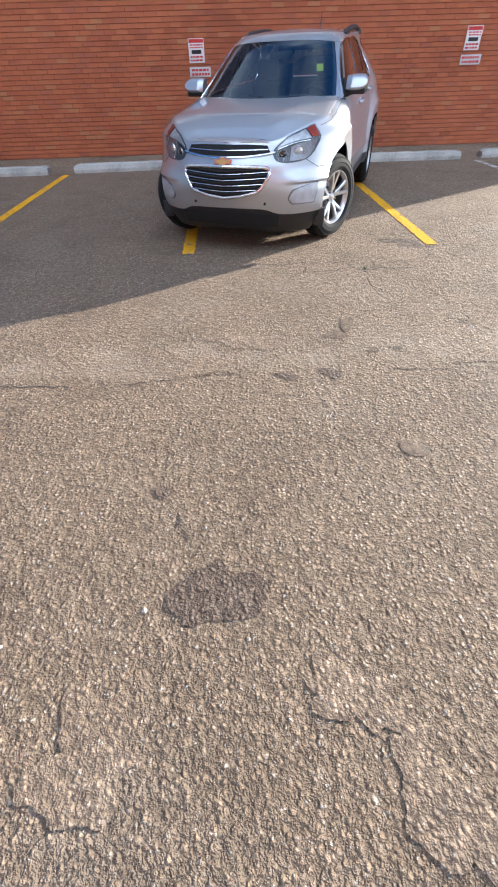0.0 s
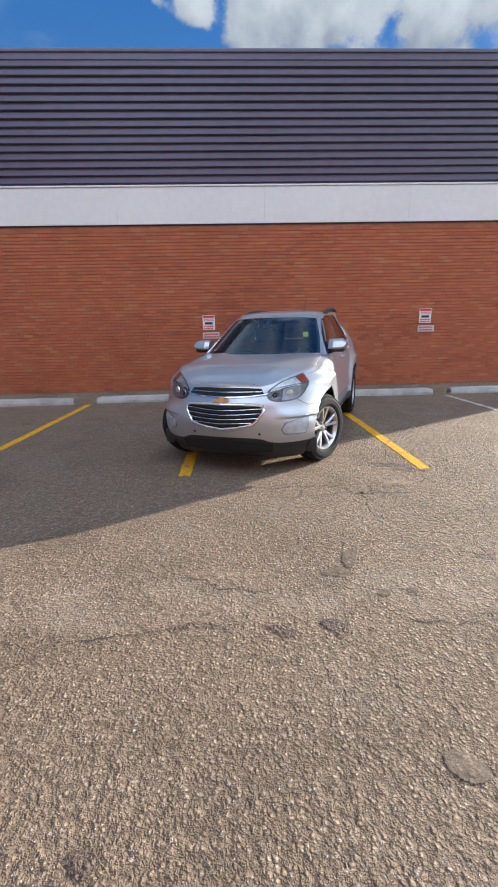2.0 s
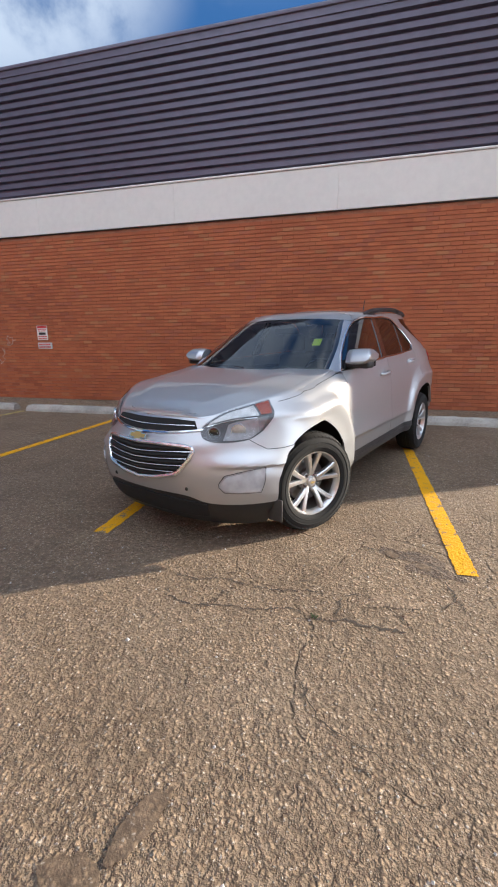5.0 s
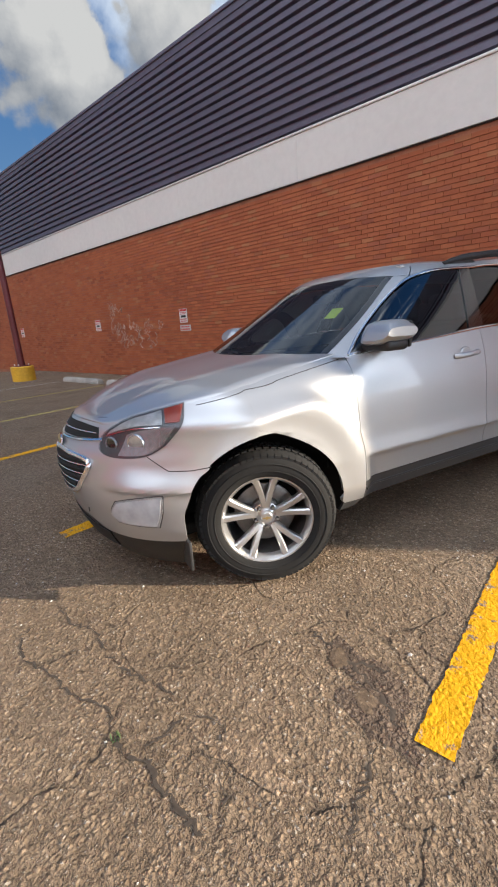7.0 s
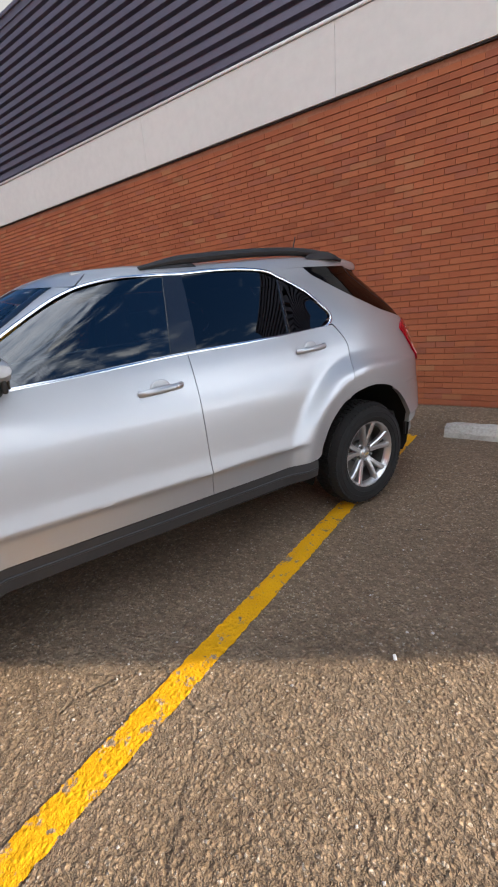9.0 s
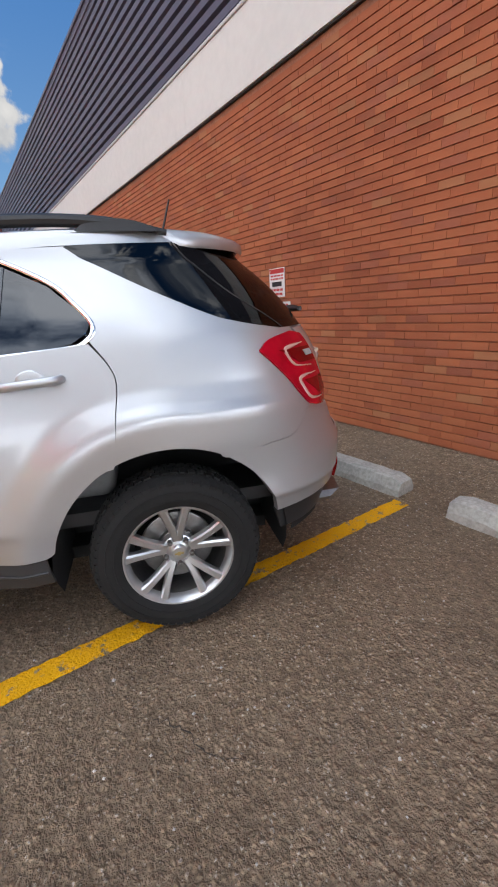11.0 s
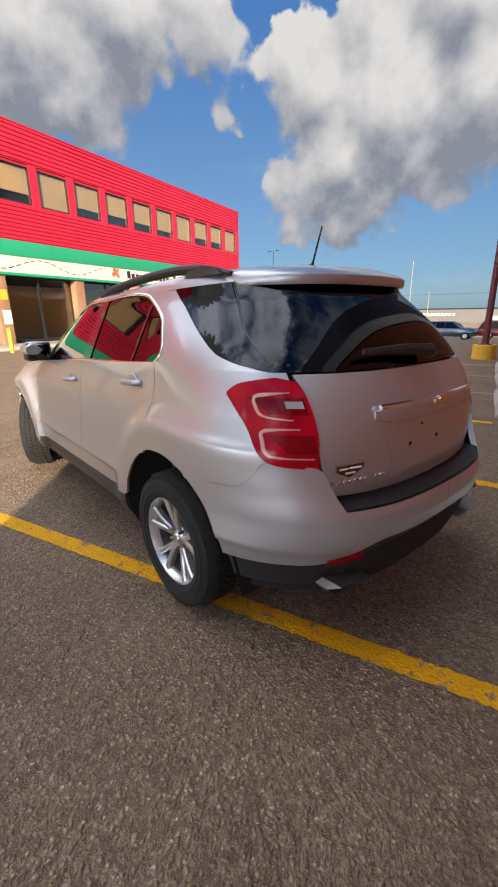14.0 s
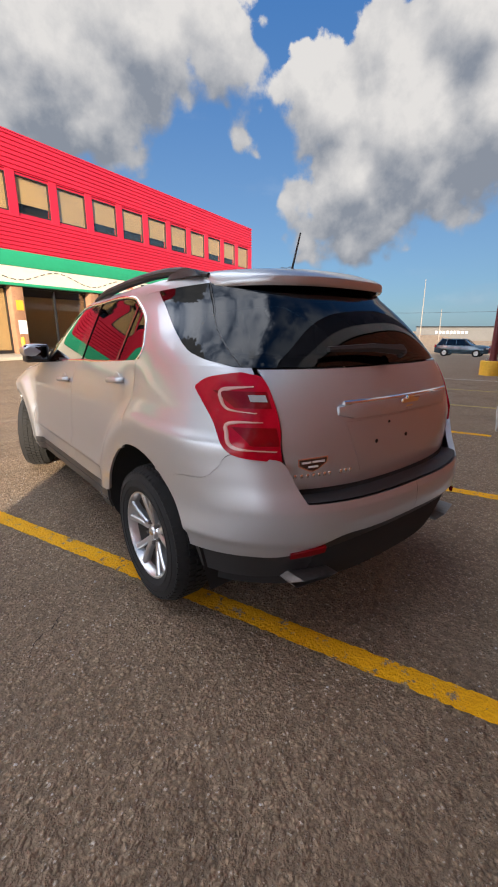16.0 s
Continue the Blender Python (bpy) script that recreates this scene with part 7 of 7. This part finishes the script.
build_blot("oil_spot", -1.24, -6.03, 0.16, 0.12, DAMP, "broad faint brown stain on asphalt", 6, rough=0.5)
build_blot("oil_spot", -0.51, -5.93, 0.13, 0.09, DAMP, "broad faint brown stain on asphalt", 39, turn=-30, rough=0.5)
build_blot("oil_spot", -0.33, -6.20, 0.16, 0.10, DAMP, "broad faint brown stain on asphalt", 41, turn=-40, rough=0.5)
build_blot("asphalt_patch", 0.955, -1.965, 0.23, 0.10, PATCH_TAR, "dark crumbled strip of broken asphalt", 35, z=0.0015, turn=-24, rough=0.55)
build_blot("oil_spot", 0.76, -2.42, 0.16, 0.055, DAMP, "broad faint brown stain on asphalt", 37, turn=15, rough=0.5)
build_blot("pothole", 0.785, -1.905, 0.05, 0.035, OIL, "shallow smooth hollow in broken asphalt", 17, turn=-35)
build_blot("pothole", 0.955, -2.02, 0.055, 0.03, OIL, "shallow smooth hollow in broken asphalt", 19, turn=-40)
CRACK = plain("crack_fill", (0.062, 0.046, 0.033), 0.9, grain=0.4, scale=60, bump=0.8)


def build_crack(points, width, seed):
    """A ragged dark crack along points on the ground."""
    rng = random.Random(seed)
    line = []
    for (ax, ay), (bx, by) in zip(points, points[1:]):
        for k in range(8):
            f = k / 8
            line.append((ax + (bx - ax) * f + rng.uniform(-0.013, 0.013), ay + (by - ay) * f + rng.uniform(-0.013, 0.013)))
    line.append(points[-1])
    verts, faces = [], []
    for i, (x, y) in enumerate(line):
        x2, y2 = line[min(i + 1, len(line) - 1)]
        x1, y1 = line[max(i - 1, 0)]
        d = math.hypot(x2 - x1, y2 - y1) or 1
        w = 0.66 * width * rng.uniform(0.15, 1.0) * min(1, min(i, len(line) - 1 - i) / 3 + 0.05) / 2
        nx, ny = -(y2 - y1) / d * w, (x2 - x1) / d * w
        verts += [(x + nx, y + ny, 0.0025), (x, y, 0.003), (x - nx, y - ny, 0.0025)]
    for i in range(len(line) - 1):
        for j in range(2):
            faces.append((3 * i + j, 3 * i + j + 1, 3 * i + j + 4, 3 * i + j + 3))
    tagged(link("asphalt_crack", verts, faces, CRACK), "ragged dark crack in worn asphalt", "crack", "cracks", "structure")


CRACK_LINES = (
    (((-0.51, -2.43), (-0.32, -2.454), (-0.187, -2.413), (0.015, -2.463), (0.17, -2.457), (0.333, -2.417), (0.41, -2.433)), 0.020),
    (((-0.443, -2.567), (-0.417, -2.639), (-0.276, -2.698), (-0.069, -2.652), (0.077, -2.662), (0.207, -2.603), (0.338, -2.626)), 0.018),
    (((0.338, -2.626), (0.414, -2.654), (0.518, -2.63), (0.625, -2.648), (0.733, -2.655), (0.798, -2.653)), 0.030),
    (((0.491, -2.443), (0.486, -2.538), (0.465, -2.614)), 0.018),
    (((0.491, -2.416), (0.631, -2.389), (0.772, -2.534), (0.836, -2.638)), 0.015),
    (((1.062, -2.142), (1.075, -2.259), (1.082, -2.363), (1.114, -2.434)), 0.022),
    (((0.60, -1.83), (0.718, -1.867), (0.892, -1.916), (1.032, -1.991), (1.086, -2.053)), 0.040),
    (((0.816, -1.905), (0.914, -1.866), (0.976, -1.853)), 0.024),
    (((0.316, -2.997), (0.434, -3.20), (0.693, -3.34)), 0.016),
    (((-1.10, -5.15), (-1.05, -5.30), (-0.98, -5.45)), 0.012),
    (((-2.3, -4.22), (-2.05, -4.27), (-1.72, -4.29)), 0.024),
    (((-1.45, -4.30), (-1.3, -4.27), (-1.15, -4.28)), 0.018),
    (((0.08, -4.235), (0.20, -4.26), (0.33, -4.29), (0.50, -4.27)), 0.012),
    (((1.60, 0.70), (1.724, 0.794), (1.869, 0.826), (1.96, 0.915)), 0.012),
)
for k, (pts, w) in enumerate(CRACK_LINES):
    build_crack(pts, w, 40 + k)

# a bit of flashing that stands up from the roof edge
bm = bmesh.new()
box(bm, (-0.42, 0.0, 0.0), (0.42, 0.10, 0.05), 0.01)
box(bm, (0.22, 0.0, 0.05), (0.40, 0.10, 0.14), 0.01)
vent = part("roof_flashing", bm, LIP)
vent.matrix_world = pose(-11.3, WALL_Y + 0.15, ROOF + 0.03)
tagged(vent, "small bright metal flashing on the dark roof edge", "flashing")

# a weed in a crack
WEED = plain("weed_green", (0.06, 0.11, 0.03), 0.7, grain=0.4)
weed = empty("weed", pose(0.37, -2.645, 0), "small green weed in an asphalt crack", "weed")
for k in range(9):
    a = k * 2.4
    h = 0.018 + 0.004 * (k % 4)
    dx, dy = 0.010 * math.cos(a), 0.014 * math.sin(a)
    bm = bmesh.new()
    prism(bm, [(-0.002, 0), (0.002, 0), (0.0025, h * 0.6), (0, h), (-0.0025, h * 0.6)], 0.0006, pose(dx, dy, 0, 90 - 30 * math.sin(a), 25 * math.cos(a), k * 40))
    part("leaf", bm, WEED, weed, smooth=False)

# ---- pebbles and scraps lying about ----
GRIT = plain("grit", (0.45, 0.42, 0.38), 0.8, grain=0.4, scale=30)


def build_grit():
    rng = random.Random(21)
    verts, faces = [], []
    for _ in range(900):
        x, y = rng.uniform(-2.5, 4.5), rng.uniform(-6.0, 3.4)
        s = rng.uniform(0.003, 0.008) * (1.6 if rng.random() < 0.06 else 1)
        a = rng.uniform(0, 3.1)
        z = ground_z(x, y)
        b = len(verts)
        for dx, dy, dz in ((1, 0, 0), (0, 1, 0), (-1, 0, 0), (0, -0.8, 0), (0.2, 0.1, 0.9)):
            verts.append((x + s * (dx * math.cos(a) - dy * math.sin(a)), y + s * (dx * math.sin(a) + dy * math.cos(a)), z + s * dz))
        faces += [(b, b + 1, b + 4), (b + 1, b + 2, b + 4), (b + 2, b + 3, b + 4), (b + 3, b, b + 4)]
    tagged(link("grit", verts, faces, GRIT), "loose grit scattered over the asphalt", "gravel", kind="stuff")


build_grit()
bm = bmesh.new()
box(bm, (-0.007, -0.015, 0.0), (0.007, 0.015, 0.006), 0.003)
scrap = part("paper_scrap", bm, SIGN_WHITE)
scrap.matrix_world = pose(1.86, -0.27, 0.001, 0, 0, 25)
tagged(scrap, "small white scrap lying on asphalt", "litter")

# ---- bricks of the wall: the nearest stretch as single pieces, the rest joined ----
COURSE, STEP, JOINT = 0.0673, 0.203, 0.007


def brick_rows():
    rng = random.Random(77)
    row = 0
    z = BASE_Z + 0.004
    while z + COURSE < BRICK_TOP - 0.02:
        x = WALL_X0 + (STEP / 2 if row % 2 else 0.0)
        while x + 0.05 < WALL_X1:
            yield row, x, z, min(STEP, WALL_X1 - x) - 0.0015, rng.uniform(-0.0018, 0.0014), rng.random()
            x += STEP
        z += COURSE
        row += 1


def brick_corners(w):
    h, d, c = COURSE - JOINT, 0.012, 0.002
    return [(c * 0.3, 0, c), (w - c * 0.3, 0, c), (w - c * 0.3, 0, h - c), (c * 0.3, 0, h - c), (0, d, 0), (w, d, 0), (w, d, h), (0, d, h)]


BRICK_FACES = [(0, 1, 2, 3), (0, 4, 5, 1), (1, 5, 6, 2), (2, 6, 7, 3), (3, 7, 4, 0)]


def lay_bricks():
    single = bpy.data.meshes.new("brick")
    single.from_pydata(brick_corners(STEP - 0.0015), [], BRICK_FACES)
    single.materials.append(BRICK_PIECE)
    verts, faces = [], []
    for row, x, z, w, out, _ in brick_rows():
        if 0.30 < x < 2.34 and row < 30 and w > 0.19:
            ob = new("brick", single)
            ob.parent = WALL
            ob.location = (x, WALL_Y + out, z)
        else:
            b = len(verts)
            verts += [(x + p, WALL_Y + out + q, z + r) for p, q, r in brick_corners(w)]
            faces += [tuple(b + i for i in f) for f in BRICK_FACES]
    rest = link("brickwork", verts, faces, BRICK, False, WALL, "red-brown bricks laid in running bond")
    rest["kind"] = "stuff"


lay_bricks()
